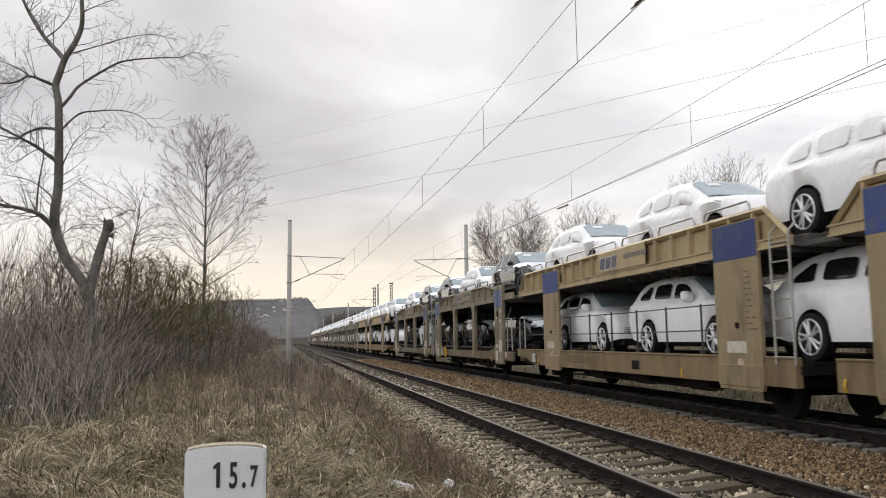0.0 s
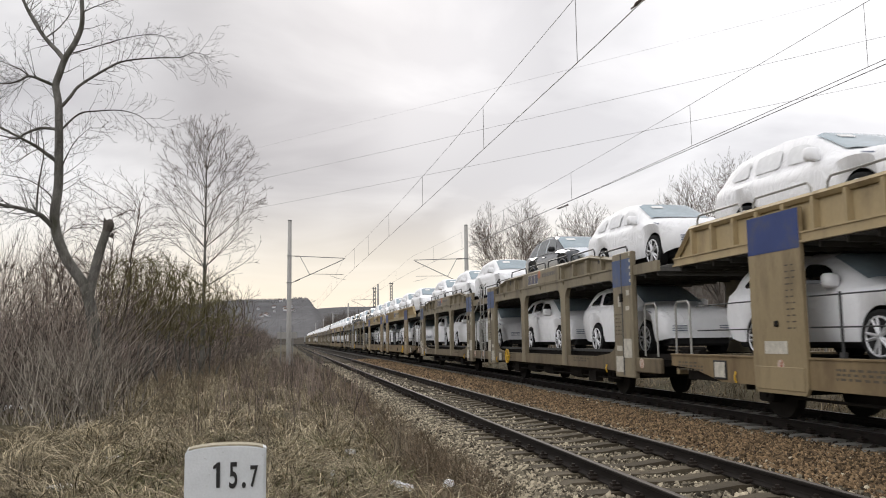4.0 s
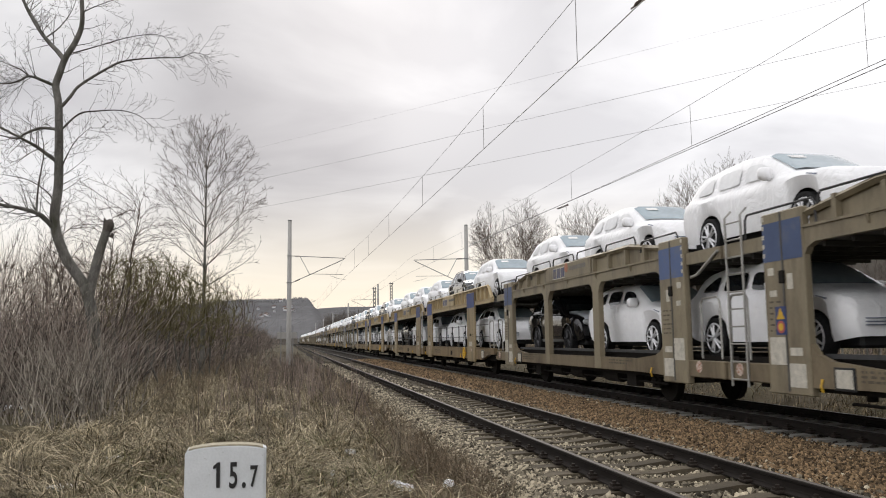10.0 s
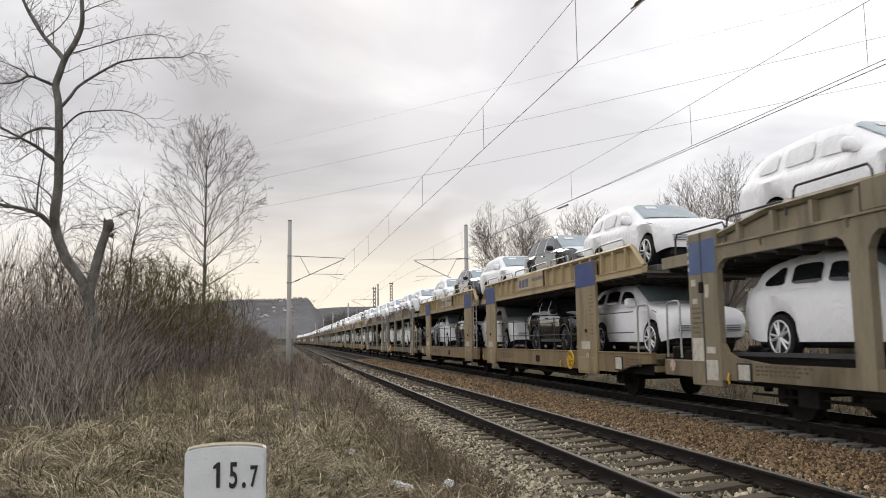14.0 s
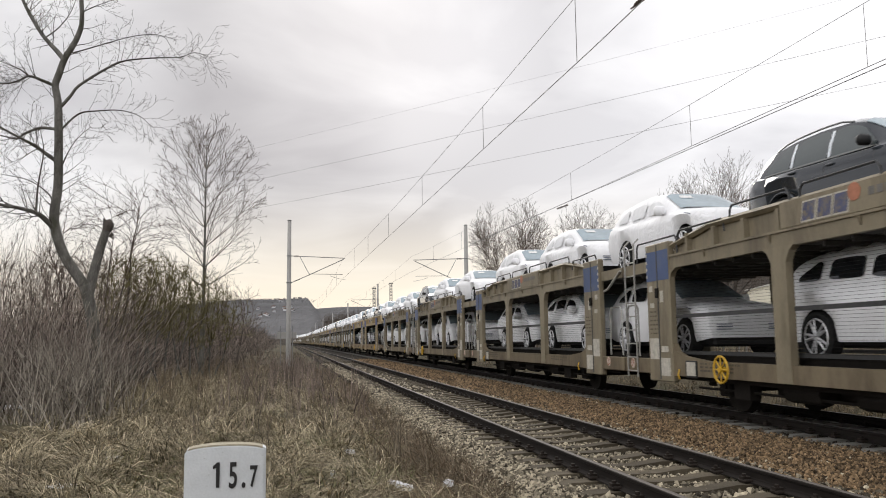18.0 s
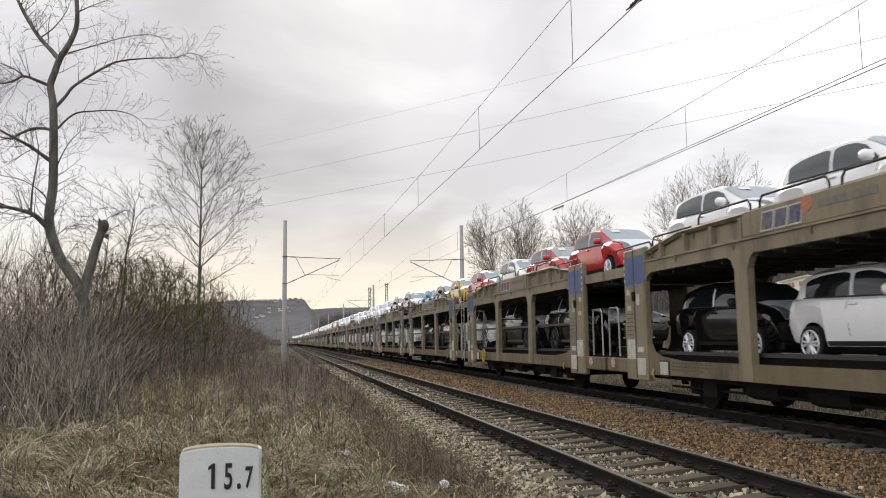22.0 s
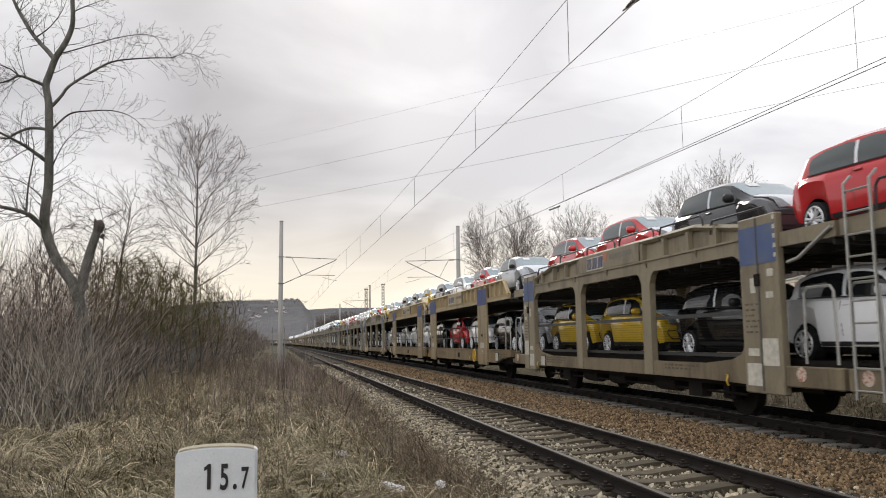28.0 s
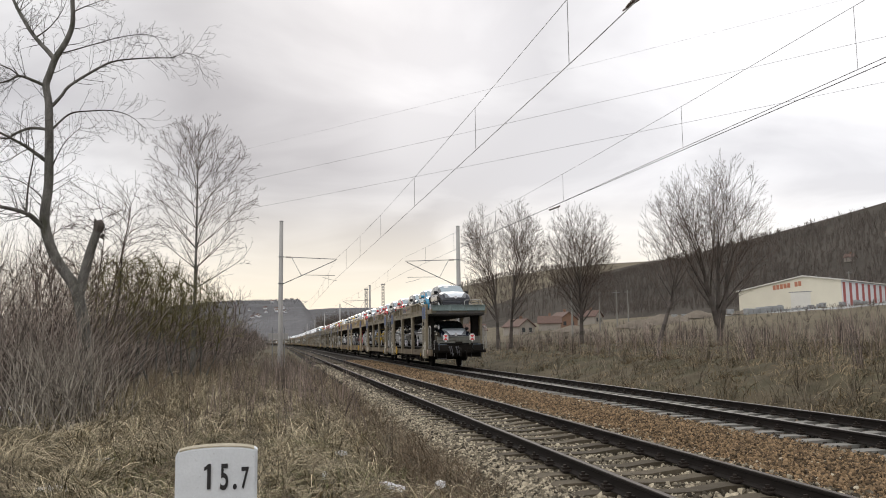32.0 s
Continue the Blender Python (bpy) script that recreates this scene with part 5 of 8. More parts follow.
class Shell:
    """The skin of a car as rings of half-section points along its length."""

    def __init__(self, d):
        self.d = d
        ty = [p[0] for p in d["top"]]
        tz = [p[1] for p in d["top"]]
        self.half = d["L"] / 2
        self.high = max(tz)
        fine_y = np.linspace(-self.half - 0.3, self.half + 0.3, 400)
        fine_z = np.interp(fine_y, ty, tz)
        step = fine_y[1] - fine_y[0]
        bell = np.exp(-0.5 * ((np.arange(-24, 25) * step) / 0.065) ** 2)
        soft = np.convolve(np.pad(fine_z, 24, mode="edge"), bell / bell.sum(), "valid")
        self.top = lambda y: float(np.interp(y, fine_y, soft))

    def floor(self, y):
        z = self.d["sill"]
        e = (self.half - abs(y)) / 0.5
        z = z + max(0, 1 - e) * 0.08
        for a in self.d["axles"]:
            q = self.d["arch"] ** 2 - (y - a) ** 2
            if q > 0:
                z = max(z, self.d["R"] + math.sqrt(q))
        return z

    def ring(self, y):
        d = self.d
        e = min(1.0, max(0.0, (self.half - abs(y)) / 0.55))
        nose = d.get("nose", 0.80)
        w = d["W"] * (nose + (1 - nose) * math.sqrt(max(0.0, 1 - (1 - e) ** 2)))
        zt = self.top(y)
        f = (y + self.half) / d["L"]
        belt = min(d["belt"][0] + (d["belt"][1] - d["belt"][0]) * f, zt - 0.085)
        zb = min(self.floor(y), belt - 0.06)
        g = min(1.0, max(0.0, (zt - belt - 0.085) / (self.high - belt - 0.085)))
        mid = (max(zb, d["sill"]) + belt) / 2
        mid = max(mid, zb + 0.02)
        self.bulge = 0.024 * g
        return [(w - 0.085, zb), (w - 0.052, zb + (mid - zb) * 0.35), (w + 0.008, mid + 0.58 * (belt - mid)), (w - 0.045, belt), (w - 0.085 - 0.03 * g, belt + 0.03 + 0.01 * g),
                ((w - 0.20) * (1 - g) + d["roof"] * g, zt - 0.035 - 0.05 * g), ((w - 0.36) * (1 - g) + (d["roof"] - 0.14) * g, zt - 0.012), (0.0, zt)]

    def section(self, y):
        """The half section with its rounded glass, shoulder and roof."""
        r = self.ring(y)
        glass = [(r[4][0] + (r[5][0] - r[4][0]) * t + 4 * t * (1 - t) * self.bulge, r[4][1] + (r[5][1] - r[4][1]) * t) for t in (0.3, 0.65)]
        return r[:5] + glass + [r[5], r[6], (r[6][0] * 0.5, r[7][1] - 0.003), r[7]]

    def side(self, y, t, s, off=0.008):
        """A point on the glass band of side s: t = 0 at the belt, 1 at the roof."""
        r = self.ring(y)
        a, b = r[4], r[5]
        x, z = a[0] + (b[0] - a[0]) * t + 4 * t * (1 - t) * self.bulge, a[1] + (b[1] - a[1]) * t
        return (s * (x + off), y, z + off * 0.3)

    def panel(self, y, t, s, off=0.004):
        r = self.ring(y)
        pts = r[:4]
        k = min(2, int(t * 3))
        f = t * 3 - k
        return (s * (pts[k][0] + (pts[k + 1][0] - pts[k][0]) * f + off), y, pts[k][1] + (pts[k + 1][1] - pts[k][1]) * f)

    def roofline(self, y, u, off=0.008):
        """A point across the top, u from -1 to 1."""
        r = self.ring(y)
        a = abs(u) * 2
        k = min(1, int(a))
        f = a - k
        p, q = r[7 - k], r[6 - k]
        x = p[0] + (q[0] - p[0]) * f
        return (math.copysign(x, u) if u else 0.0, y - off * 0.6, p[1] + (q[1] - p[1]) * f + off)

    def stations(self):
        d = self.d
        ys = set(np.round(np.linspace(-self.half, self.half, 34), 3)) | {round(p[0], 3) for p in d["top"]}
        for a in d["axles"]:
            ys = {y for y in ys if not abs(y - a) < d["arch"] * 1.02}
            ys |= {round(a + d["arch"] * math.sin(k * math.pi / 12), 3) for k in range(-6, 7)}
            ys |= {round(a - d["arch"] * 1.03, 3), round(a + d["arch"] * 1.03, 3)}
        return sorted(ys)


def grid_mesh(name, rows):
    """A skin from rows of points."""
    n = len(rows[0])
    vs = [p for r in rows for p in r]
    fs = [(i * n + k, i * n + k + 1, (i + 1) * n + k + 1, (i + 1) * n + k) for i in range(len(rows) - 1) for k in range(n - 1)]
    return Solid().add(vs, fs).mesh(name, True)


def fix_normals(me, smooth_angle=35):
    bm = bmesh.new()
    bm.from_mesh(me)
    bmesh.ops.remove_doubles(bm, verts=bm.verts, dist=0.0005)
    bmesh.ops.recalc_face_normals(bm, faces=bm.faces)
    for e in bm.edges:
        e.smooth = len(e.link_faces) == 2 and e.calc_face_angle(0) < radians(smooth_angle)
    for f in bm.faces:
        f.smooth = True
    bm.to_mesh(me)
    bm.free()
    return me


@lru_cache(None)
def car_meshes(shape, wrapped):
    d = SHAPES[shape]
    sh = Shell(d)
    out = {}
    rows = []
    for y in sh.stations():
        h = sh.section(y)
        rows.append([(x, y, z) for x, z in h] + [(-x, y, z) for x, z in h[-2::-1]])
    n = len(rows[0])
    s = Solid()
    s.add([p for r in rows for p in r], [(i * n + k, i * n + k + 1, (i + 1) * n + k + 1, (i + 1) * n + k) for i in range(len(rows) - 1) for k in range(n - 1)]
          + [tuple(range(n)), tuple(range((len(rows) - 1) * n, len(rows) * n))[::-1]])
    me = s.mesh("body", True)
    if wrapped:
        for v in me.vertices:
            k = 0.013 * noise.noise(v.co * 2.6) + 0.007 * noise.noise(v.co * 7)
            v.co += Vector((math.copysign(k + 0.012, v.co.x), 0, k * 0.8 if v.co.z > 0.9 else 0))
    out["body"] = fix_normals(me, 32 if not wrapped else 48)
    out["underbody"] = Solid().box(-d["W"] + 0.26, d["W"] - 0.26, -sh.half + 0.12, sh.half - 0.12, d["sill"] - 0.10, d["belt"][0] - 0.16, 0.05).mesh("underbody")
    ys_all = sh.stations()

    def rows_between(a, b):
        return [a] + [y for y in ys_all if a + 0.02 < y < b - 0.02] + [b]

    a, b = d["screen"]
    us = (-0.96, -0.75, -0.5, -0.25, 0.0, 0.25, 0.5, 0.75, 0.96)
    out["windscreen"] = grid_mesh("windscreen", [[sh.roofline(y, u, 0.030 if wrapped else 0.010) for u in us] for y in rows_between(a, b)])
    ym = a + (b - a) * 0.62
    out["sticker"] = grid_mesh("sticker", [[sh.roofline(y, u, 0.040 if wrapped else 0.020) for u in (-0.42, -0.3, -0.16)] for y in (ym, ym + 0.07, ym + 0.14)])
    a, b = d["rear"]
    out["rear_window"] = grid_mesh("rear_window", [[(sh.roofline(y, u * 0.8, 0.004)[0], y + 0.012, sh.roofline(y, u * 0.8, 0.004)[2]) for u in us] for y in np.linspace(a, b, 4)])
    for s_, tag in ((-1, "l"), (1, "r")):
        for i, (ya, yb) in enumerate(d["windows"]):
            ys = [ya + (yb - ya) * f for f in (0.0, 0.04, 0.12, 0.3, 0.5, 0.7, 0.88, 0.96, 1.0)]
            edge = [1.0, 0.45, 0.1, 0.0, 0.0, 0.0, 0.1, 0.45, 1.0]
            off = 0.028 if wrapped else 0.008
            base = 0.13 if wrapped else 0.03
            if wrapped:
                ys = [ya + 0.04 + (y - ya) * (yb - ya - 0.10) / (yb - ya) for y in ys]
            hi = [(0.88 if wrapped else 0.94) - (0.62 if wrapped else 0.55) * max(0.0, (0.36 - (y - ya)) / 0.36) * (i == 0) - 0.10 * e for y, e in zip(ys, edge)]
            if i == len(d["windows"]) - 1:
                hi = [h - (0.45 if shape in ("suv", "sport") else 0.10) * max(0.0, (y - yb + 0.45) / 0.45) for h, y in zip(hi, ys)]
            out[f"side_window_{tag}{i}"] = grid_mesh("side_window", [[sh.side(y, base + 0.07 * e + t * (max(h - base, 0.3) - base - 0.07 * e), s_, off) for y, h, e in zip(ys, hi, edge)] for t in (0.0, 0.33, 0.66, 1.0)])
    # mirrors
    ym = d["windows"][0][0] + 0.12
    for s_, tag in ((-1, "l"), (1, "r")):
        q = sh.side(ym, 0.12, s_, 0.0)
        big = 0.03 if wrapped else 0.0
        m = Solid().box(min(q[0] + s_ * 0.02, q[0] + s_ * (0.24 + big)), max(q[0] + s_ * 0.02, q[0] + s_ * (0.24 + big)), ym - 0.10 - big, ym + 0.05, q[2] - 0.02 - big, q[2] + 0.14 + big, 0.045)
        out["mirror_" + tag] = fix_normals(m.mesh("mirror", True), 50)
    # open cars: seams, handles, lamps, grille
    if not wrapped:
        seams = Solid()
        cut = [d["windows"][0][0] - 0.05, *d["pillars"]] + ([d["windows"][-1][0] + 0.25] if shape != "city" else [])
        for s_ in (-1, 1):
            for y in cut:
                pts = [sh.panel(y + dy, t, s_, 0.003) for t in (0.12, 0.4, 0.7, 0.98) for dy in (-0.006, 0.006)]
                seams.add(pts, [(2 * k, 2 * k + 1, 2 * k + 3, 2 * k + 2) for k in range(3)])
        out["door_seams"] = seams.mesh("door_seams")
        for s_, tag in ((-1, "l"), (1, "r")):
            for i, y in enumerate(cut[1:3]):
                p = sh.panel(y - 0.14, 0.86, s_, 0.0)
                out[f"door_handle_{tag}{i}"] = Solid().box(min(p[0], p[0] + s_ * 0.035), max(p[0], p[0] + s_ * 0.035), y - 0.24, y - 0.06, p[2] - 0.015, p[2] + 0.02, 0.01).mesh("door_handle")
            nose = d["top"][1][1]
            long_ = 0.30 if shape == "suv" else 0.27
            c0 = Vector((s_ * (d["W"] * d.get("nose", 0.80) - 0.20), -sh.half + 0.075, nose - 0.035))
            turn = Matrix.Rotation(-s_ * 0.62, 3, "Z") @ Matrix.Rotation(-s_ * 0.16, 3, "Y")
            lens = Solid()
            vs, fs = [], []
            for i in range(7):
                e = -math.pi / 2 + math.pi * i / 6
                for j in range(12):
                    f = 2 * math.pi * j / 12
                    vs.append(c0 + turn @ Vector((long_ * 0.85 * math.cos(e) * math.cos(f), 0.075 * math.cos(e) * math.sin(f), 0.085 * math.sin(e))))
                    if i < 6:
                        fs.append((i * 12 + j, i * 12 + (j + 1) % 12, (i + 1) * 12 + (j + 1) % 12, (i + 1) * 12 + j))
            lens.add(vs, fs)
            if shape == "city":
                rows_ = []
                for f in (0.0, 0.12, 0.3, 0.55, 0.8, 1.0):
                    y = -sh.half + 0.012 + 0.33 * f
                    inner = 0.42 + 0.42 * f
                    rows_.append([sh.roofline(y, s_ * (inner + (1.0 - inner) * u), 0.026) for u in (0.0, 0.3, 0.6, 0.85, 1.0)])
                out["headlamp_" + tag] = grid_mesh("headlamp", rows_)
            else:
                out["headlamp_" + tag] = fix_normals(lens.mesh("headlamp", True), 60)
        g = Solid().box(-0.42 if shape == "suv" else -0.52, 0.42 if shape == "suv" else 0.52, -sh.half - 0.012, -sh.half + 0.05, 0.42 if shape == "suv" else 0.34, d["top"][1][1] - (0.02 if shape == "suv" else 0.30), 0.03)
        if shape == "city":
            yf = -sh.half - 0.006
            g = Solid().box(-0.6, 0.6, yf, -sh.half + 0.04, 0.255, 0.30, 0.01).box(-0.61, 0.61, yf, -sh.half + 0.01, 0.575, 0.605, 0.008).box(-0.5, 0.5, yf, -sh.half + 0.01, 0.39, 0.405)
            for s_ in (-1, 1):
                g.tube([(s_ * 0.60, yf + 0.006, 0.595), (s_ * 0.62, yf + 0.006, 0.53), (s_ * 0.56, yf + 0.006, 0.43), (s_ * 0.49, yf + 0.006, 0.397)], 0.013, 5)
        out["grille"] = g.mesh("grille")
        bars = Solid()
        if shape == "suv":
            for k in range(7):
                bars.box(-0.36 + 0.12 * k - 0.012, -0.36 + 0.12 * k + 0.012, -sh.half - 0.022, -sh.half - 0.013, 0.46, 0.76)
            bars.box(-0.44, 0.44, -sh.half - 0.02, -sh.half - 0.01, 0.77, 0.80).box(-0.44, 0.44, -sh.half - 0.02, -sh.half - 0.01, 0.41, 0.44)
        else:
            bars.disc((0, -sh.half - 0.012, d["top"][1][1] - 0.05), "y", 0.075, 0.03, 14).box(-0.40, 0.40, -sh.half - 0.016, -sh.half - 0.004, d["top"][1][1] - 0.065, d["top"][1][1] - 0.05)
        out["grille_bars"] = bars.mesh("grille_bars")
        out["bonnet_film"] = grid_mesh("bonnet_film", [[sh.roofline(y, u, 0.016) for u in (-1.0, -0.75, -0.5, -0.25, 0.0, 0.25, 0.5, 0.75, 1.0)] for y in rows_between(-sh.half + 0.012, d["screen"][0] - 0.03)])
        film = Solid()
        for s_ in (-1,):
            for y in d["pillars"]:
                pts = [sh.side(y + dy, t, s_, 0.009) for t in (0.06, 0.45, 0.88) for dy in (-0.035, 0.035)]
                film.add(pts, [(2 * k, 2 * k + 1, 2 * k + 3, 2 * k + 2) for k in range(2)])
        out["pillar_film"] = film.mesh("pillar_film")
        trim = Solid()
        for s_ in (-1,):
            a0, a1 = d["axles"][0] + d["arch"] + 0.03, d["axles"][1] - d["arch"] - 0.03
            pts = [sh.panel(y, t, s_, 0.010) for y in np.linspace(a0, a1, 6) for t in (0.02, 0.22)]
            trim.add(pts, [(2 * k, 2 * k + 1, 2 * k + 3, 2 * k + 2) for k in range(5)])
        out["sill_trim"] = trim.mesh("sill_trim")
        ya, yb = d["windows"][0][0] - 0.1, d["windows"][-1][1] + 0.04
        line = [sh.side(y, t, -1, 0.012) for y in np.linspace(ya, yb, 9) for t in (0.0, 0.055)]
        out["window_trim"] = Solid().add(line, [(2 * k, 2 * k + 1, 2 * k + 3, 2 * k + 2) for k in range(8)]).mesh("window_trim")
        if shape in ("suv", "sport"):
            rails = Solid()
            for s_ in (-1, 1):
                pts = []
                for y in np.linspace(-0.1, 1.85, 8):
                    r = sh.ring(y)
                    pts.append((s_ * (r[5][0] - 0.02), y, r[5][1] + (0.055 if -0.05 < y < 1.8 else 0.02)))
                rails.tube(pts, 0.016, 5)
            out["roof_rails"] = rails.mesh("roof_rails", True)
        for i, a in enumerate(d["axles"]):
            lip = []
            for k in range(13):
                w_ = math.pi * k / 12
                y = a + (d["arch"] + 0.012) * math.cos(w_)
                z = d["R"] + (d["arch"] + 0.012) * math.sin(w_)
                lip.append((-(d["W"] - 0.012 - 0.05 * (k in (0, 12))), y, z))
            out[f"wheel_arch_{i}"] = Solid().tube(lip, 0.026, 5).mesh("wheel_arch", True)
    else:
        marks = Solid()
        yf = -sh.half - 0.028
        for x0 in (-0.74, 0.40):
            for r in range(3):
                z0 = 0.55 + 0.05 * r
                marks.box(x0, x0 + 0.34, yf, yf + 0.02, z0, z0 + 0.018)
        for y0 in (-sh.half + 0.50,):
            pts = [sh.panel(y, t, -1, 0.034) for y in (y0, y0 + 0.26) for t in (0.80, 0.87)]
            marks.add(pts, [(0, 1, 3, 2)])
        out["printed_marks"] = marks.mesh("printed_marks")
    ty = Solid().tube([(-0.115, 0, 0), (-0.10, 0, 0), (0.10, 0, 0), (0.115, 0, 0)], [d["R"] * 0.9, d["R"], d["R"], d["R"] * 0.9], 22)
    out["tyre"] = ty.mesh("tyre")
    rim = Solid().ring((0, 0, 0), "x", d["R"] * 0.73, 0.024, 20, 4)
    rim.disc((0, 0, 0), "x", d["R"] * 0.14, 0.05, 10)
    for k in range(6 if shape == "city" else 5):
        a = 2 * math.pi * k / (6 if shape == "city" else 5)
        for da in (-0.20, 0.20):
            c, s2 = math.cos(a + da), math.sin(a + da)
            rim.tube([(-0.012, 0.02 * c, 0.02 * s2), (-0.004, d["R"] * 0.73 * c, d["R"] * 0.73 * s2)], [0.027, 0.022], 4, False)
    out["rim"] = rim.mesh("rim")
    return out


def clone(me, mat):
    """The same mesh with another material."""
    key = (me.name, mat.name)
    if key not in MESHES:
        c = me.copy()
        c.materials.clear()
        c.materials.append(mat)
        MESHES[key] = c
    return MESHES[key]


WORDS = {"white": "white", "red": "red", "yellow_car": "golden yellow", "blue_car": "bright blue", "grey_car": "dark grey", "black_car": "black", "silver": "silver", "slate": "slate grey", "navy": "blue-black"}


@lru_cache(None)
def car_pattern(shape, paint, upper, detail):
    """Builds one car to be copied. paint 'cover': wrapped in white cloth."""
    wrapped = paint == "cover"
    ms = car_meshes(shape, wrapped)
    d = SHAPES[shape]
    car = empty("car")
    kind = {"suv": "large estate car", "sport": "sloping-roofed estate car", "compact": "compact hatchback", "city": "small city car"}[shape]
    deck = "upper" if upper else "lower"
    tagged(car, f"{kind} wrapped in white protective cloth on the {deck} deck" if wrapped else f"new {WORDS[paint]} {kind} on the wagon's {deck} deck", "car", "new cars on the train")
    skin = M["cover"] if wrapped else M[paint]

    def put(key, mat, label="", name=None):
        return part(name or ms[key].name.split(".")[0], clone(ms[key], mat), mat, car, label)

    put("body", skin, "creased white cloth cover" if wrapped else "")
    put("underbody", M["black_trim"])
    put("windscreen", M["screen_reflection"] if upper or wrapped else M["screen"], "pale windscreen with reflected sky in its colour" if upper or wrapped else "")
    for key in ms:
        if key.startswith("side_window") and "_l" in key:
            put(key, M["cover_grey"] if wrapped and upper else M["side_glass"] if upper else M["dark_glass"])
        if key.startswith("mirror") and detail:
            put(key, skin if wrapped or paint in ("yellow_car", "red", "white", "blue_car") else M["black_trim"])
    if detail:
        if upper:
            put("sticker", M["note"], "white paper note behind the windscreen")
        if wrapped:
            put("printed_marks", M["print_cover"], "grey-blue slits and lines on the cover", "printing")["kind"] = "stuff"
        else:
            put("rear_window", M["dark_glass"])
            put("door_seams", M["black_trim"], name="door_gap")["kind"] = "stuff"
            put("grille", M["black_trim"])
            put("grille_bars", M["chrome"], "chrome grille bars" if shape == "suv" else "round chrome badge", "grille_trim")
            put("bonnet_film", M["film"], "white protective film on the bonnet")
            put("pillar_film", M["film"], "white tape on the door pillars")["kind"] = "stuff"
            put("window_trim", M["satin"] if shape in ("suv", "sport") else M["black_trim"])
            if "roof_rails" in ms:
                put("roof_rails", M["satin"], name="roof_rail")["kind"] = "stuff"
                for i in range(2):
                    put(f"wheel_arch_{i}", skin)
            # dark estate cars: the strip's satin grey paints in light reflected along the doors
            put("sill_trim", M["satin"] if paint in ("black_car", "slate") and shape == "suv" else M["black_trim"])
            for tag in "lr":
                put("headlamp_" + tag, M["lamp_smoked"] if shape == "city" else M["lamp_glass"])
                for i in range(2):
                    if tag == "l" and f"door_handle_{tag}{i}" in ms:
                        put(f"door_handle_{tag}{i}", M[paint] if paint != "black_car" else M["black_trim"])
    for s_ in (-1, 1):
        for y in d["axles"]:
            wheel = part("wheel", clone(ms["tyre"], M["tyre"]), M["tyre"], car)
            wheel.location = (s_ * (d["W"] - 0.135), y, d["R"])
            if s_ < 0 and detail:
                rim = part("rim", clone(ms["rim"], M["alloy_dark"] if paint in ("black_car", "slate", "grey_car") and shape != "city" else M["alloy"]), M["alloy"], wheel)
                rim.location = (s_ * 0.108, 0, 0)
    return car


# ---------------------------------------------------------------- the train
MOVERS = []


def at(u, z, t):
    s = u + run(t)
    return pose(FAR_X + bend_x(s), s, z, 0, 0, math.degrees(BEND * max(s - BEND_AT, 0)))


SUV_AT = (11.2, 5.0, -1.25, -7.4, -13.5)
CITY_AT = (12.0, 7.8, 3.6, -0.6, -5.0, -9.3, -13.7)
SIX_AT = (13.6, 9.2, 4.8, 0.4, -4.0, -8.6, -13.4)
NINE_AT = (15.6, 11.9, 8.3, 4.7, 1.1, -2.5, -6.1, -9.9, -13.6)
NET_AT = (10.7, 5.3, -0.3, -6.0, -11.9)
LOW_AT = (12.5, 8.3, 4.1, -0.1, -4.3, -8.5, -12.7)
TAIL_AT = (12.1, 8.0, 3.9, -0.2, -4.4, -8.8, -12.9)
W_, S_ = ("suv", "cover"), ("sport", "cover")
D_, K_ = ("suv", "slate"), ("suv", "black_car")


def city(*paints):
    return [("city", p) for p in paints]


ALL_W = [W_] * 5
TRAIN = [
    ("B", 282.8, False, ALL_W, ALL_W), ("A", 251.8, False, ALL_W, ALL_W), ("B", 219.8, False, [W_, W_, D_, W_, W_], ALL_W),
    ("A", 188.8, False, ALL_W, ALL_W), ("B", 155.0, False, ALL_W, ALL_W), ("B", 122.95, False, [W_, W_, D_, W_, W_], ALL_W), ("A", 90.6, False, ALL_W, ALL_W),
    ("B", 58.1, True, [W_, D_, D_, W_, D_], [K_, W_, K_, K_, K_]),
    ("A", 23.85, True, ALL_W, ALL_W),
    ("B", -6.7, True, [W_, W_, W_, D_, W_], ALL_W),
    ("A", -40.85, True, [W_, D_, W_, D_, W_], ALL_W),
    ("A", -73.15, True, [W_, W_, W_, D_, W_], [K_, W_, W_, W_, W_]),
    ("B", -103.2, True, [W_, W_, W_, W_, W_], [K_, W_, W_, W_, K_]),
    ("A", -137.45, True, [W_, D_, W_, D_, W_], [W_, K_, W_, K_, W_]),
    ("B", -167.6, True, [W_, W_, D_, W_, S_], ALL_W),
    ("N", -199.7, True, [W_, W_, W_, D_, D_], ALL_W),
    ("N", -231.9, True, city("blue_car", "grey_car", "yellow_car", "red", "white", "red", "red"),
     [K_, K_, ("suv", "white"), K_, K_]),
    ("B", -263.9, True, city("white", "white", "white", "yellow_car", "red", "yellow_car", "white"), city("black_car", "white", "black_car", "black_car", "black_car", "black_car", "white")),
    ("A", -298.4, True, city("grey_car", "grey_car", "yellow_car", "grey_car", "white", "red", "silver"), city("white", "white", "white", "black_car", "red", "white", "black_car")),
    ("N", -328.4, True, city("red", "red", "grey_car", "red", "grey_car", "blue_car", "navy"),
     city("silver", "yellow_car", "yellow_car", "black_car", "white", "silver", "black_car") + [("compact", "white"), ("city", "navy")]),
]


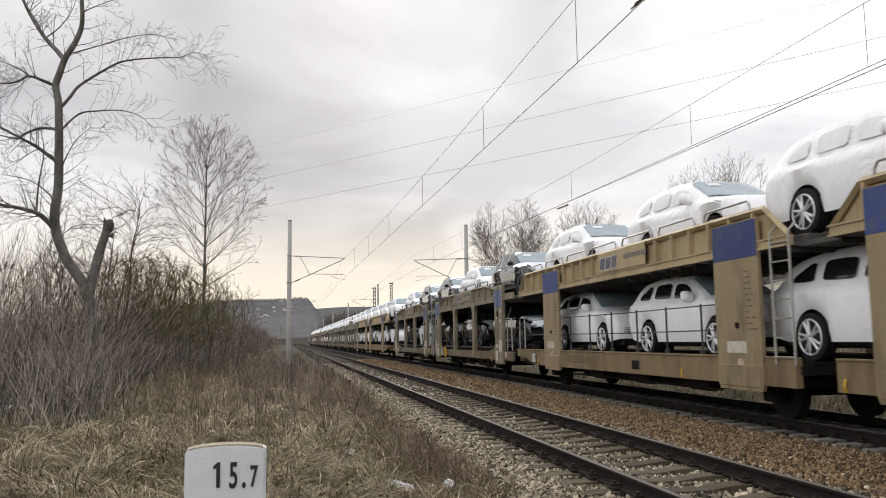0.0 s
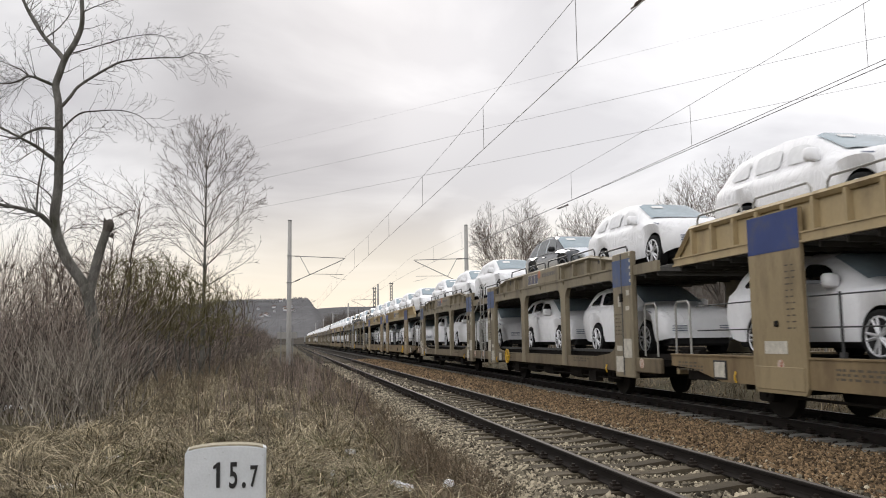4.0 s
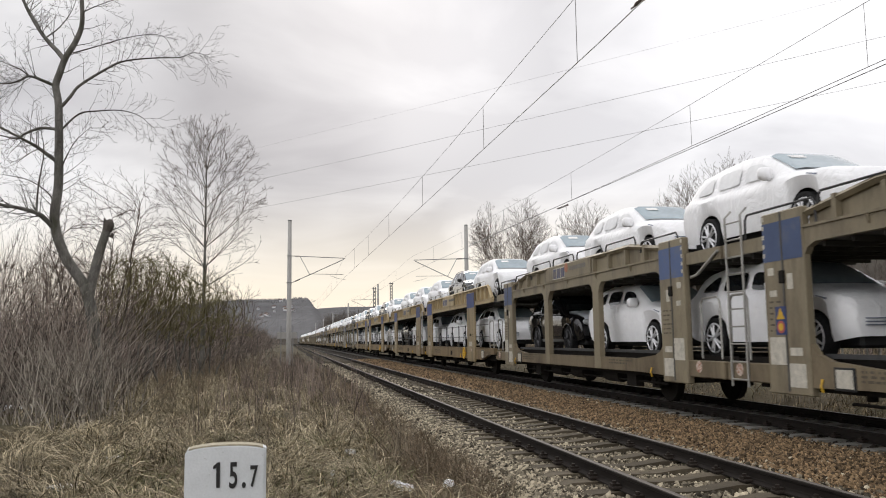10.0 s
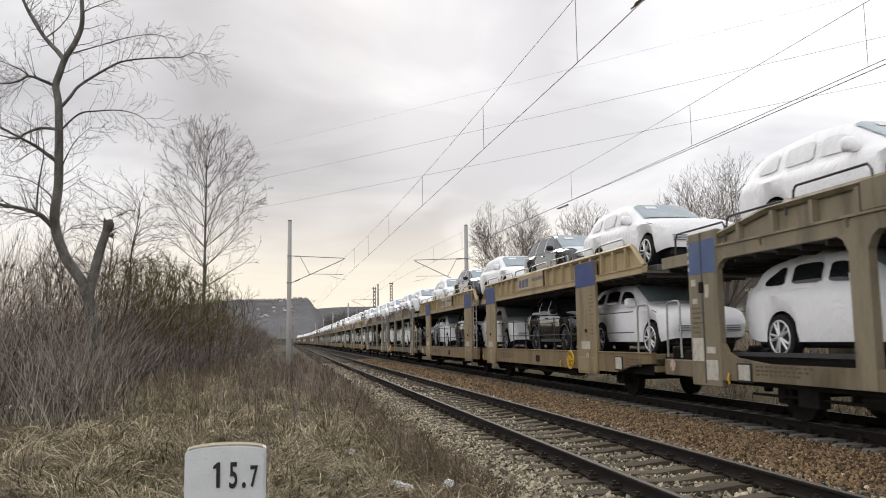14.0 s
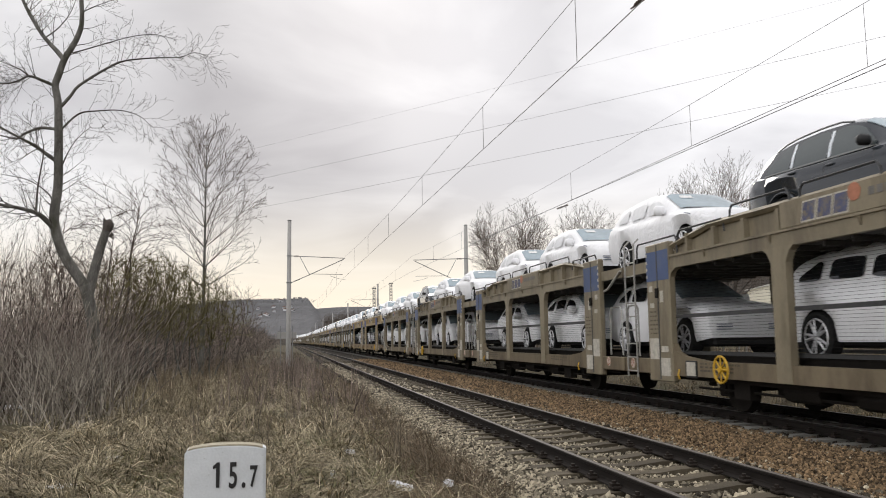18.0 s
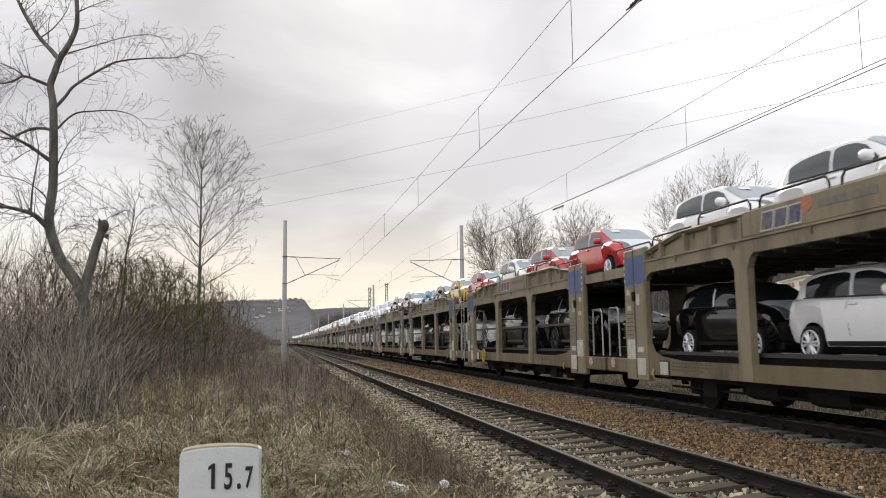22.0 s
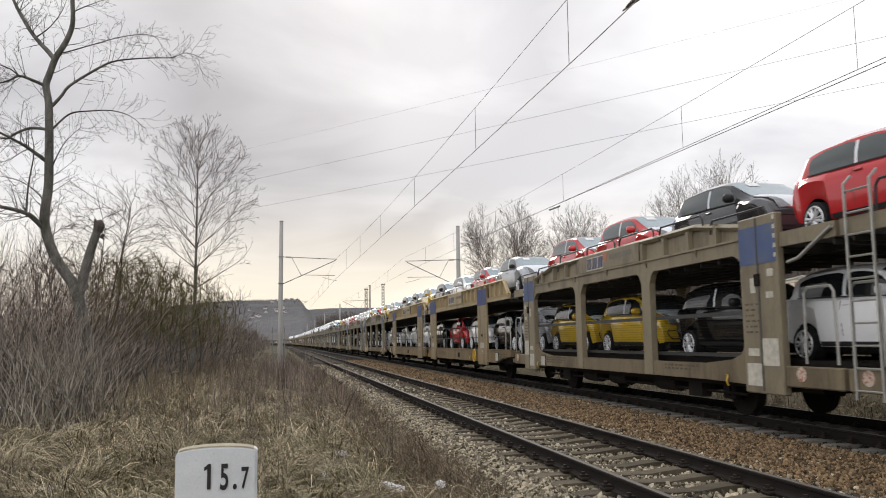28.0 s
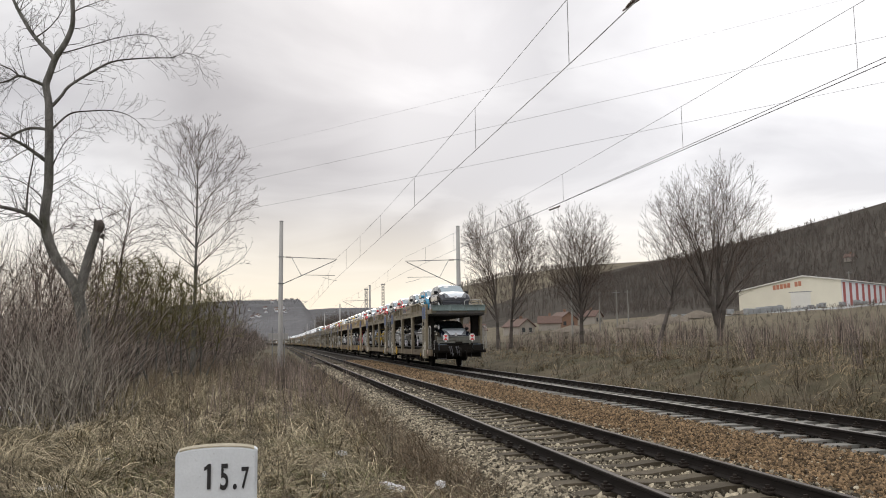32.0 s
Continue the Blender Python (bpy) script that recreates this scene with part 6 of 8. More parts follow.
# cars standing off the even spacing, metres along the wagon: upper deck, lower deck
SHIFT = {
    23.85: ((0.76, 0.48, 0.88, 0.64, 0.79), (0.16, 0.6, 0.91, 0.19, 1.02)),
    -6.7: ((0.39, 0.83, 1.92, 0.37, 0.37), (0.31, 0.83, 1.89, 0.94, 0.94)),
    -40.85: ((1.28, 1.28, 1.28, 0.62, 1.04), (1.04, 1.04, 1.04, 1.04, 1.31)),
    -73.15: ((0.13, 0.45, 0.93, 0.89, 1.12), (0.08, 1.15, 1.09, 1.09, 0.94)),
    -103.2: ((0.08, 0.67, 1.12, 0.47, 1.04), (0.05, 0.55, 1.09, 0.33, 0.67)),
    -137.45: ((0.45, 0.6, 1.16, 0.67, 0.87), (0.16, 0.49, 1.03, 0.49, 0.82)),
    -167.6: ((0.04, 0.17, 0.3, 0.42, 0.55), (0.04, 0.12, 0.2, 0.27, 0.35)),
    -199.7: ((-0.06, 0.42, 0.82, 0.47, 0.9), (-0.13, 0.4, 0.97, -0.2, 0.25)),
    -231.9: ((0.52, 0.83, 0.82, 0.47, -0.14, 0.11, 0.2), (0.12, 0.28, -0.33, -0.28, -0.28)),
    -263.9: ((0.23, 0.44, 1.05, 0.58, -0.36, -0.27, -0.11), (-0.53, -0.32, -0.34, -0.35, -0.37, -0.39, -0.53)),
    -298.4: ((0.73, 0.77, 0.78, 0.78, 0.78, 0.78, 0.78), (0.31, 0.22, 0.39, 0.39, 0.39, 0.39, 0.39)),
    -328.4: ((0.57, 0.7, 0.48, 0.34, -0.84, -0.56, -0.54), (0.66, 0.66, 0.31, -0.35, -0.51, -0.03, 1.81, 0.23, 0.23)),
}


def build_train():
    patterns = {"A": wagon_a(True), "B": wagon_b(True), "N": wagon_b(True, True), "a": wagon_a(False), "b": wagon_b(False)}
    tags = {"A": ("loaded sand-coloured two-deck car transporter wagon with blue column heads", "A"), "B": ("loaded drab olive two-deck car transporter wagon with framed sides", "B"),
            "N": ("loaded drab olive two-deck car transporter wagon with wire-screened sides", "N")}
    for key, ob in patterns.items():
        tagged(ob, tags[key.upper()][0], "railway wagon", "wagons of the train")
    used, spent = set(), set()
    for kind, u, near, upper, lower in TRAIN:
        key = kind if near else kind.lower()
        if kind == "N" and u < -320:
            w = wagon_b(True, True)
            tagged(w, "last drab olive car transporter wagon with red-white tail boards", "railway wagon", "wagons of the train")
            tail_end(w)
        elif key not in used:
            used.add(key)
            w = patterns[key]
        else:
            w = copy_thing(patterns[key], Matrix())
        MOVERS.append((w, u, 0.0))
        if u == -103.2:
            tag_ = part("warning_label", Solid().box(-HALF - 0.044, -HALF - 0.031, -16.60, -16.33, 1.42, 1.86), M["blue"], w, "blue label with yellow triangle and red disc")
            part("yellow_triangle", Solid().prism([(-16.57, 1.66), (-16.36, 1.66), (-16.465, 1.84)], "x", -HALF - 0.049, -HALF - 0.045), M["yellow"], tag_)
            part("red_disc", Solid().disc((-HALF - 0.047, -16.465, 1.54), "x", 0.10, 0.005, 16), M["red_paint"], tag_)
            part("yellow_spot", Solid().disc((-HALF - 0.051, -16.465, 1.54), "x", 0.06, 0.003, 12), M["yellow"], tag_)
        centre = u - (12.9 if kind == "A" else 14.9)
        for deck, cars in ((1, upper), (0, lower)):
            places = NET_AT if u == -231.9 and not deck else SUV_AT if len(cars) == 5 else SIX_AT if cars[0][0] == "compact" else TAIL_AT if u < -320 and deck else LOW_AT if len(cars) == 7 and not deck else CITY_AT if len(cars) == 7 else NINE_AT
            moved = SHIFT.get(u, ((), ()))[1 - deck]
            for k, ((shape, paint), y) in enumerate(zip(cars, places)):
                y += moved[k] if k < len(moved) else 0.0
                pattern = car_pattern(shape, paint, bool(deck), near)
                if pattern.name in spent:
                    c = copy_thing(pattern, Matrix())
                else:
                    spent.add(pattern.name)
                    c = pattern
                MOVERS.append((c, centre + y + (0.25 if kind != "A" else 0.0), (ZUP + LIFT[kind] if deck else ZLOW)))
    for key in set(patterns) - used:
        for o in (patterns[key], *patterns[key].children_recursive):
            bpy.data.objects.remove(o)
    # locomotive at the head
    loco = tagged(empty("locomotive"), "dark electric locomotive far away at the head of the train", "locomotive")
    part("body", Solid().prism([(0, 1.2), (0.15, 2.0), (0.9, 3.6), (18.0, 3.6), (18.75, 2.0), (18.9, 1.2)], "x", -1.45, 1.45), M["steel"], loco)
    part("roof_equipment", Solid().box(-0.8, 0.8, 3, 16, 3.6, 3.9, 0.05), M["deck"], loco)
    part("frame", Solid().box(-1.4, 1.4, 0.4, 18.5, 0.7, 1.2, 0.05), M["under"], loco)
    for y in (2.6, 5.4, 13.5, 16.3):
        axle(loco, y, False)
    part("pantograph", Solid().tube([(0, 4, 3.9), (0, 6, 4.8), (0, 4.6, 5.6)], 0.04, 5).tube([(-0.8, 4.6, 5.62), (0.8, 4.6, 5.62)], 0.03, 5), M["steel"], loco)
    MOVERS.append((loco, 287.5, 0.0))
    for ob, u, z in MOVERS:
        ob.matrix_basis = at(u, z, 0)


build_train()


def smooth_run(t):
    """The run between the whole seconds."""
    a = int(min(t, 31.999))
    f = t - a
    return V0 * t + 0.5 * ACC * ((t - 16) ** 2 - 256) + NUDGE.get(a, 0.0) * (1 - f) + NUDGE.get(a + 1, 0.0) * f


def motions():
    for ob, u, z in MOVERS:
        walk(ob, [(t, at(u, z, t)) for t in range(33)])
        # the wheelsets roll under the wagons that pass close by
        if ob.name.startswith("car_transporter_wagon") and u < 60:
            turns = [(k / FPS, Matrix.Rotation(-(smooth_run(k / FPS) / 0.46) % (2 * math.pi), 4, "X")) for k in range(32 * FPS + 1)]
            for wheels in [c for c in ob.children if c.name.startswith("wheelset")]:
                place = Matrix.Translation(wheels.location)
                walk(wheels, [(t, place @ m) for t, m in turns])

# ---------------------------------------------------------------- trees and shrubs


def rods(name, segs, mat, n=3):
    """Tapered rods from rows (x0 y0 z0 x1 y1 z1 r0 r1) as one mesh."""
    a = np.array(segs, float)
    p, q, r0, r1 = a[:, :3], a[:, 3:6], a[:, 6], a[:, 7]
    d = q - p
    d /= np.maximum(np.linalg.norm(d, axis=1, keepdims=True), 1e-9)
    ref = np.where(np.abs(d[:, 2:3]) < 0.9, np.array([[0, 0, 1.0]]), np.array([[1.0, 0, 0]]))
    u = np.cross(d, ref)
    u /= np.maximum(np.linalg.norm(u, axis=1, keepdims=True), 1e-9)
    w = np.cross(d, u)
    vs = np.empty((len(a), 2 * n, 3))
    for k in range(n):
        c, s = math.cos(2 * math.pi * k / n), math.sin(2 * math.pi * k / n)
        vs[:, k] = p + (u * c + w * s) * r0[:, None]
        vs[:, n + k] = q + (u * c + w * s) * r1[:, None]
    base = (np.arange(len(a)) * 2 * n)[:, None]
    fs = np.concatenate([base + np.array([[k, (k + 1) % n, n + (k + 1) % n, n + k]]) for k in range(n)], 0)
    return fast_mesh(name, vs.reshape(-1, 3), fs, mat)


class Wood:
    """Grows branches; thick ones and twigs are kept apart."""

    def __init__(self, seed, thin=0.02):
        self.rnd = random.Random(seed)
        self.thick, self.twigs, self.thin = [], [], thin
        self.hull = None                 # centre and half axes of the crown

    def reach(self, p, d):
        """How far a branch may go before it leaves the crown's outline."""
        c, h = self.hull
        q = Vector([(p[i] - c[i]) / h[i] for i in range(3)])
        e = Vector([d[i] / h[i] for i in range(3)])
        a, b, k = e.dot(e), q.dot(e), q.dot(q) - 1
        disc = b * b - a * k
        if disc <= 0:
            return 0.25
        return max((-b + math.sqrt(disc)) / a, 0.25 if k > 0 else 0.0) * self.rnd.uniform(0.82, 1.06)

    def seg(self, p, q, r0, r1):
        (self.thick if r0 > self.thin else self.twigs).append((*p, *q, r0, r1))

    def grow(self, p, d, length, r, level, top, up=0.1, wig=0.12, spread=0.7, kids=1.4, ratio=0.62, start=0.25, step=None, tip=0.2, floor_r=0.004):
        rnd = self.rnd
        if self.hull is not None and level > 0:
            length = min(length, self.reach(Vector(p), Vector(d).normalized()))
            if length < 0.12:
                return
        n = max(2, min(14, int(length / (step or max(0.22, length / 9)))))
        d = Vector(d).normalized()
        p = Vector(p)
        for i in range(n):
            d = (d + Vector((rnd.uniform(-1, 1), rnd.uniform(-1, 1), rnd.uniform(-1, 1))) * wig + Vector((0, 0, up))).normalized()
            q = p + d * (length / n)
            r1 = max(r * (1 - (1 - tip) * (i + 1) / n), floor_r)
            self.seg(p, q, max(r * (1 - (1 - tip) * i / n), floor_r), r1)
            f = (i + 1) / n
            if level < top and f > start:
                k = int(kids) + (rnd.random() < kids - int(kids))
                for _ in range(k):
                    a = rnd.uniform(0, 2 * math.pi)
                    side = d.orthogonal()
                    side = Matrix.Rotation(a, 3, d) @ side.normalized()
                    ang = spread * rnd.uniform(0.65, 1.25)
                    cd = d * math.cos(ang) + side * math.sin(ang)
                    self.grow(q, cd, length * ratio * rnd.uniform(0.6, 1.1) * (1.15 - 0.55 * f), max(r1 * rnd.uniform(0.45, 0.7), floor_r), level + 1, top,
                              up * 1.15, wig * 1.25, spread, kids, ratio, 0.15, None, tip, floor_r)
            p = q

    def limb(self, pts, r0, r1, top=2, twig=0.8, kids=1.0, up=0.05):
        """A hand-set limb from which small branches grow."""
        pts = [Vector(p) for p in pts]
        fine = []
        for i in range(len(pts) - 1):
            a, b = pts[max(i - 1, 0)], pts[i]
            c, e = pts[i + 1], pts[min(i + 2, len(pts) - 1)]
            for k in range(4):
                t = k / 4
                fine.append(0.5 * (2 * b + (c - a) * t + (2 * a - 5 * b + 4 * c - e) * t * t + (-a + 3 * b - 3 * c + e) * t ** 3))
        fine.append(pts[-1])
        n = len(fine) - 1
        for i in range(n):
            ra, rb = r0 + (r1 - r0) * i / n, r0 + (r1 - r0) * (i + 1) / n
            self.seg(fine[i], fine[i + 1], ra, rb)
            if top and i > n * 0.2:
                for _ in range(int(kids) + (self.rnd.random() < kids - int(kids))):
                    d = (fine[i + 1] - fine[i]).normalized()
                    side = Matrix.Rotation(self.rnd.uniform(0, 6.283), 3, d) @ d.orthogonal().normalized()
                    self.grow(fine[i + 1], d * 0.6 + side * 0.8, twig * self.rnd.uniform(0.5, 1.3), min(0.016, max(rb * 0.32, 0.005)), 1, top, up, 0.17, 0.75, 1.15, 0.6, 0.15, floor_r=0.0035)

    def thing(self, name, label, category, bark, twig, group=""):
        t = tagged(empty(name), label, category, group)
        if self.thick:
            part("trunk" if category == "tree" else "stem_clump", rods("trunk", self.thick, bark, 6 if category == "tree" else 4), bark, t)
        if self.twigs:
            part("crown", rods("crown", self.twigs, twig, 3), twig, t, "bare leafless twigs")
        return t


# the tall old tree beside the shrubs, 24 m off
Y0 = 24.0
old = Wood(11, 0.03)


def path(pairs, y0=0.0, y1=0.0):
    """Points (x, z) of a limb, drifting in depth from y0 to y1."""
    n = max(len(pairs) - 1, 1)
    return [(x, Y0 + y0 + (y1 - y0) * k / n, z) for k, (x, z) in enumerate(pairs)]


old.limb(path([(-5.1, -0.5), (-5.21, 0.94), (-5.26, 1.56), (-5.34, 2.19), (-5.53, 2.95), (-5.84, 3.44), (-6.10, 3.84), (-6.33, 4.43), (-6.43, 5.02), (-6.36, 5.82), (-6.38, 6.79), (-6.41, 7.61), (-6.45, 8.26), (-6.54, 8.75), (-6.46, 9.08), (-6.32, 9.56), (-6.12, 9.94), (-5.98, 10.28), (-5.9, 10.66), (-5.93, 11.3), (-6.0, 12.32)]), 0.185, 0.055, 3, 0.8, 0.25)
old.limb(path([(-5.46, 2.8), (-5.34, 3.44), (-5.2, 4.08), (-5.04, 4.66)], 0.05, 0.1), 0.15, 0.115, 2, 0.7, 0.4)
old.limb(path([(-6.53, 8.73), (-6.86, 8.85), (-7.19, 8.93), (-7.42, 8.75), (-7.73, 8.62), (-8.31, 8.66)], 0, -0.5), 0.05, 0.016, 3, 0.9, 1.5)
old.limb(path([(-7.19, 8.93), (-7.49, 9.19), (-7.76, 9.34), (-8.36, 9.63)], -0.2, 0.5), 0.026, 0.01, 3, 0.9, 1.5)
old.limb(path([(-6.42, 7.47), (-6.95, 7.54), (-7.44, 7.38), (-7.67, 7.29), (-8.55, 7.52)], 0, 0.7), 0.05, 0.016, 3, 0.9, 1.5)
old.limb(path([(-6.45, 6.57), (-6.78, 6.81), (-7.02, 6.96), (-7.67, 7.29), (-8.56, 7.76)], 0, -0.8), 0.06, 0.02, 3, 0.9, 1.5)
old.limb(path([(-6.38, 4.60), (-6.61, 4.86), (-6.82, 5.03), (-7.26, 5.15), (-7.58, 5.19), (-8.44, 5.38)], 0, -0.6), 0.085, 0.03, 3, 0.9, 1.4)
old.limb(path([(-6.82, 5.03), (-6.76, 5.81), (-6.63, 6.7), (-6.71, 7.27)], -0.3, -0.6), 0.034, 0.008, 3, 0.7, 1.6)
old.limb(path([(-6.36, 8.15), (-6.1, 8.44), (-5.87, 8.72), (-5.22, 9.17), (-4.72, 9.43), (-4.21, 9.51), (-3.6, 9.55), (-3.08, 9.56), (-2.66, 9.69), (-2.25, 9.54)], 0, -0.8), 0.048, 0.007, 3, 0.75, 1.5, 0.03)
old.limb(path([(-6.33, 7.48), (-5.92, 7.99), (-5.43, 8.14), (-4.85, 8.22), (-4.34, 8.11), (-3.99, 7.81)], 0, 0.7), 0.034, 0.006, 3, 0.7, 1.4, 0.02)
old.limb(path([(-6.12, 9.74), (-5.7, 9.85), (-5.32, 9.95), (-4.41, 10.23), (-3.62, 10.25), (-3.31, 9.79)], 0, -0.5), 0.026, 0.006, 3, 0.7, 1.4, 0.03)
old.limb(path([(-6.32, 9.50), (-6.57, 9.81), (-6.82, 10.08), (-7.12, 10.48), (-7.52, 11.18), (-7.88, 12.0)], 0, 0.4), 0.075, 0.04, 3, 0.9, 1.3)
old.limb(path([(-6.34, 6.15), (-6.18, 6.59), (-5.89, 7.09), (-5.49, 7.46)], 0, -0.4), 0.028, 0.006, 3, 0.7, 1.8)
old.limb(path([(-5.91, 10.97), (-5.44, 11.13), (-4.75, 11.34)], 0, -0.4), 0.024, 0.006, 3, 0.7, 1.8)
old.limb(path([(-6.95, 10.2), (-6.6, 10.6), (-6.3, 11.2), (-6.2, 11.8)], 0.2, 0.6), 0.024, 0.006, 3, 0.8, 1.8)
old.limb(path([(-6.4, 5.3), (-6.7, 5.7), (-7.3, 6.1), (-8.1, 6.3)], 0, 0.8), 0.028, 0.008, 3, 0.8, 1.8)
tree = old.thing("tree", "tall leafless old tree with crooked grey trunk and a broken limb", "tree", M["bark"], M["twig"])
broken = Solid().tube([(-5.05, Y0 + 0.1, 4.6), (-5.0, Y0 + 0.1, 4.76), (-4.99, Y0 + 0.1, 4.86), (-4.95, Y0 + 0.1, 4.93)], [0.125, 0.15, 0.13, 0.04], 8).tube([(-5.08, Y0 + 0.05, 4.72), (-5.12, Y0 + 0.05, 4.96)], [0.08, 0.02], 5).tube([(-4.93, Y0, 4.4), (-4.86, Y0, 4.52)], [0.06, 0.04], 6)
part("broken_stub", broken, M["twig"], tree, "splintered dark end of the broken limb")


def colonised(x, y, seed, trunk, centre, axes, points, label, bark, twig, group="", step=0.42, kill=0.75, fine=0.007, lift=0.22, egg=0.0, sprays=2, spray=0.5, floor_z=None, power=2.35, thick=0.03, wander=0.07, keep_on=1.1, arms=0, arm_z=(0, 1), arm_out=(0.5, 0.9)):
    """A leafless tree whose branches grow towards points spread through its crown."""
    g = np.random.default_rng(seed)
    w = Wood(seed, thick)
    z0 = float(land(x, y)) - 0.2
    v = g.normal(0, 1, (points, 3))
    v /= np.linalg.norm(v, axis=1, keepdims=True)
    v *= (g.random(points) ** (1 / 3.6))[:, None]
    v[:, :2] *= (1 - egg * v[:, 2:3])                       # wider below than above
    v *= 1 + 0.10 * np.sin(5 * np.arctan2(v[:, 1:2], v[:, 0:1]) + seed) * np.sin(4 * v[:, 2:3] + seed)
    att = np.array([x, y, z0]) + np.array(centre) + v * np.array(axes)
    if floor_z is not None:
        att = att[att[:, 2] > z0 + floor_z]
    pos, par = [], []
    for stem in trunk:
        last = -1
        for k in range(len(stem) - 1):
            a, b = np.array(stem[k], float), np.array(stem[k + 1], float)
            n = max(1, int(np.linalg.norm(b - a) / step))
            for i in range(n + (k == len(stem) - 2)):
                pos.append(np.array([x, y, z0]) + a + (b - a) * i / n + g.normal(0, 0.02, 3))
                par.append(last)
                last = len(pos) - 1
    # main limbs leave the trunk and rise in a gentle curve towards the crown's outline
    stem_nodes = np.array(pos)
    hub = np.array([x, y, z0]) + np.array(centre)
    for k in range(arms):
        f = (k + 0.5) / arms
        az = 2.399 * k + g.uniform(-0.3, 0.3)
        zz = z0 + arm_z[0] + (arm_z[1] - arm_z[0]) * f
        i = int(np.abs(stem_nodes[:, 2] - zz).argmin()) if len(trunk) == 1 else int((np.abs(stem_nodes[:, 2] - zz) + 0.6 * np.abs(stem_nodes[:, 0] - x - math.cos(az))).argmin())
        out = arm_out[0] + (arm_out[1] - arm_out[0]) * g.random()
        d = np.array([math.cos(az) * out, math.sin(az) * out, 1.0])
        last, p = i, pos[i].copy()
        for j in range(60):
            d = d / np.linalg.norm(d) + np.array([0, 0, 0.035]) + g.normal(0, 0.035, 3)
            p = p + d / np.linalg.norm(d) * step
            e = (p - hub) / np.array(axes)
            e[:2] /= max(1 - egg * e[2], 0.3)
            if (e ** 2).sum() > 0.72 and j > 3:
                break
            pos.append(p.copy())
            par.append(last)
            last = len(pos) - 1
    kids = np.zeros(60000, int)
    near_d = np.full(len(att), 1e9)
    near_i = np.zeros(len(att), int)
    fresh = list(range(len(pos)))
    for turn in range(90):
        P = np.array([pos[i] for i in fresh])
        dist = np.linalg.norm(att[:, None] - P[None], axis=2)
        j = dist.argmin(1)
        dmin = dist[np.arange(len(att)), j]
        better = dmin < near_d
        near_d = np.where(better, dmin, near_d)
        near_i = np.where(better, np.array(fresh)[j], near_i)
        alive = near_d > kill
        att, near_d, near_i = att[alive], near_d[alive], near_i[alive]
        if not len(att):
            break
        A = np.array(pos)
        away = att - A[near_i]
        away /= np.linalg.norm(away, axis=1, keepdims=True)
        total = np.zeros((len(pos), 3))
        np.add.at(total, near_i, away)
        fresh = []
        for i in np.unique(near_i):
            if kids[i] > 3:
                continue
            d = total[i] / max(np.linalg.norm(total[i]), 1e-6)
            d = d + np.array([0, 0, lift]) + g.normal(0, wander, 3)
            if par[i] >= 0:
                back = pos[i] - pos[par[i]]
                d = d + keep_on * back / max(np.linalg.norm(back), 1e-6)
            d /= np.linalg.norm(d)
            pos.append(pos[i] + d * step)
            par.append(int(i))
            kids[i] += 1
            fresh.append(len(pos) - 1)
        if not fresh:
            break
    n = len(pos)
    load = np.zeros(n)
    tips = np.ones(n, bool)
    for i in range(n - 1, -1, -1):
        if tips[i]:
            load[i] = fine ** power
        if par[i] >= 0:
            load[par[i]] += load[i] if load[i] > 0 else 0
            tips[par[i]] = False
    r = load ** (1 / power)
    rnd = w.rnd
    for i in range(n):
        if par[i] >= 0:
            w.seg(pos[par[i]], pos[i], min(r[par[i]], r[i] * 1.6), r[i])
            if r[i] < 0.022:
                d = Vector(pos[i] - pos[par[i]]).normalized()
                for _ in range(sprays if r[i] > fine * 1.01 else sprays + 2):
                    side = Matrix.Rotation(rnd.uniform(0, 6.283), 3, d) @ d.orthogonal().normalized()
                    e = (d * 0.75 + side * rnd.uniform(0.35, 0.8) + Vector((0, 0, 0.12))).normalized()
                    p = Vector(pos[i])
                    q = p + e * spray * rnd.uniform(0.35, 1.0)
                    w.seg(p, q, fine * 0.85, fine * 0.5)
    return w.thing("tree", label, "tree", M[bark], M[twig], group)


colonised(-7.4, 34, 8, [[(0, 0, 0), (0.1, 0, 2.2)], [(0.5, 0.2, 0), (0.7, 0, 2.0)], [(-0.6, 0, 0), (-0.9, 0, 2.0)]], (0.3, 0, 5.5), (2.6, 2.2, 3.2), 1100, "small leafless tree with many upright stems behind the shrubs", "twig", "twig_pale", fine=0.007, step=0.34, kill=0.45, lift=0.4, spray=0.6, sprays=1, arms=12, arm_z=(0.8, 2.2), arm_out=(0.1, 0.6))
for k, (x, y, h, wd) in enumerate(((-4.9, 35, 5.4, 2.2), (-6.6, 37, 5.6, 2.3), (-3.5, 39, 4.4, 1.8), (-5.7, 33, 5.4, 2.1), (-4.2, 37.5, 5.0, 2.0))):
    colonised(x, y, 60 + k, [[(0.1 * j, 0, 0), (0.5 * j, 0.1 * j, 1.1)] for j in (-1, 0, 1)], (0, 0, h * 0.68), (wd, wd, h * 0.34), 800, "mossy greenish leafless shrub tree", "bark", "twig_green", "mossy shrub trees", fine=0.0085, step=0.30, kill=0.40, lift=0.05, spray=0.5, wander=0.2)


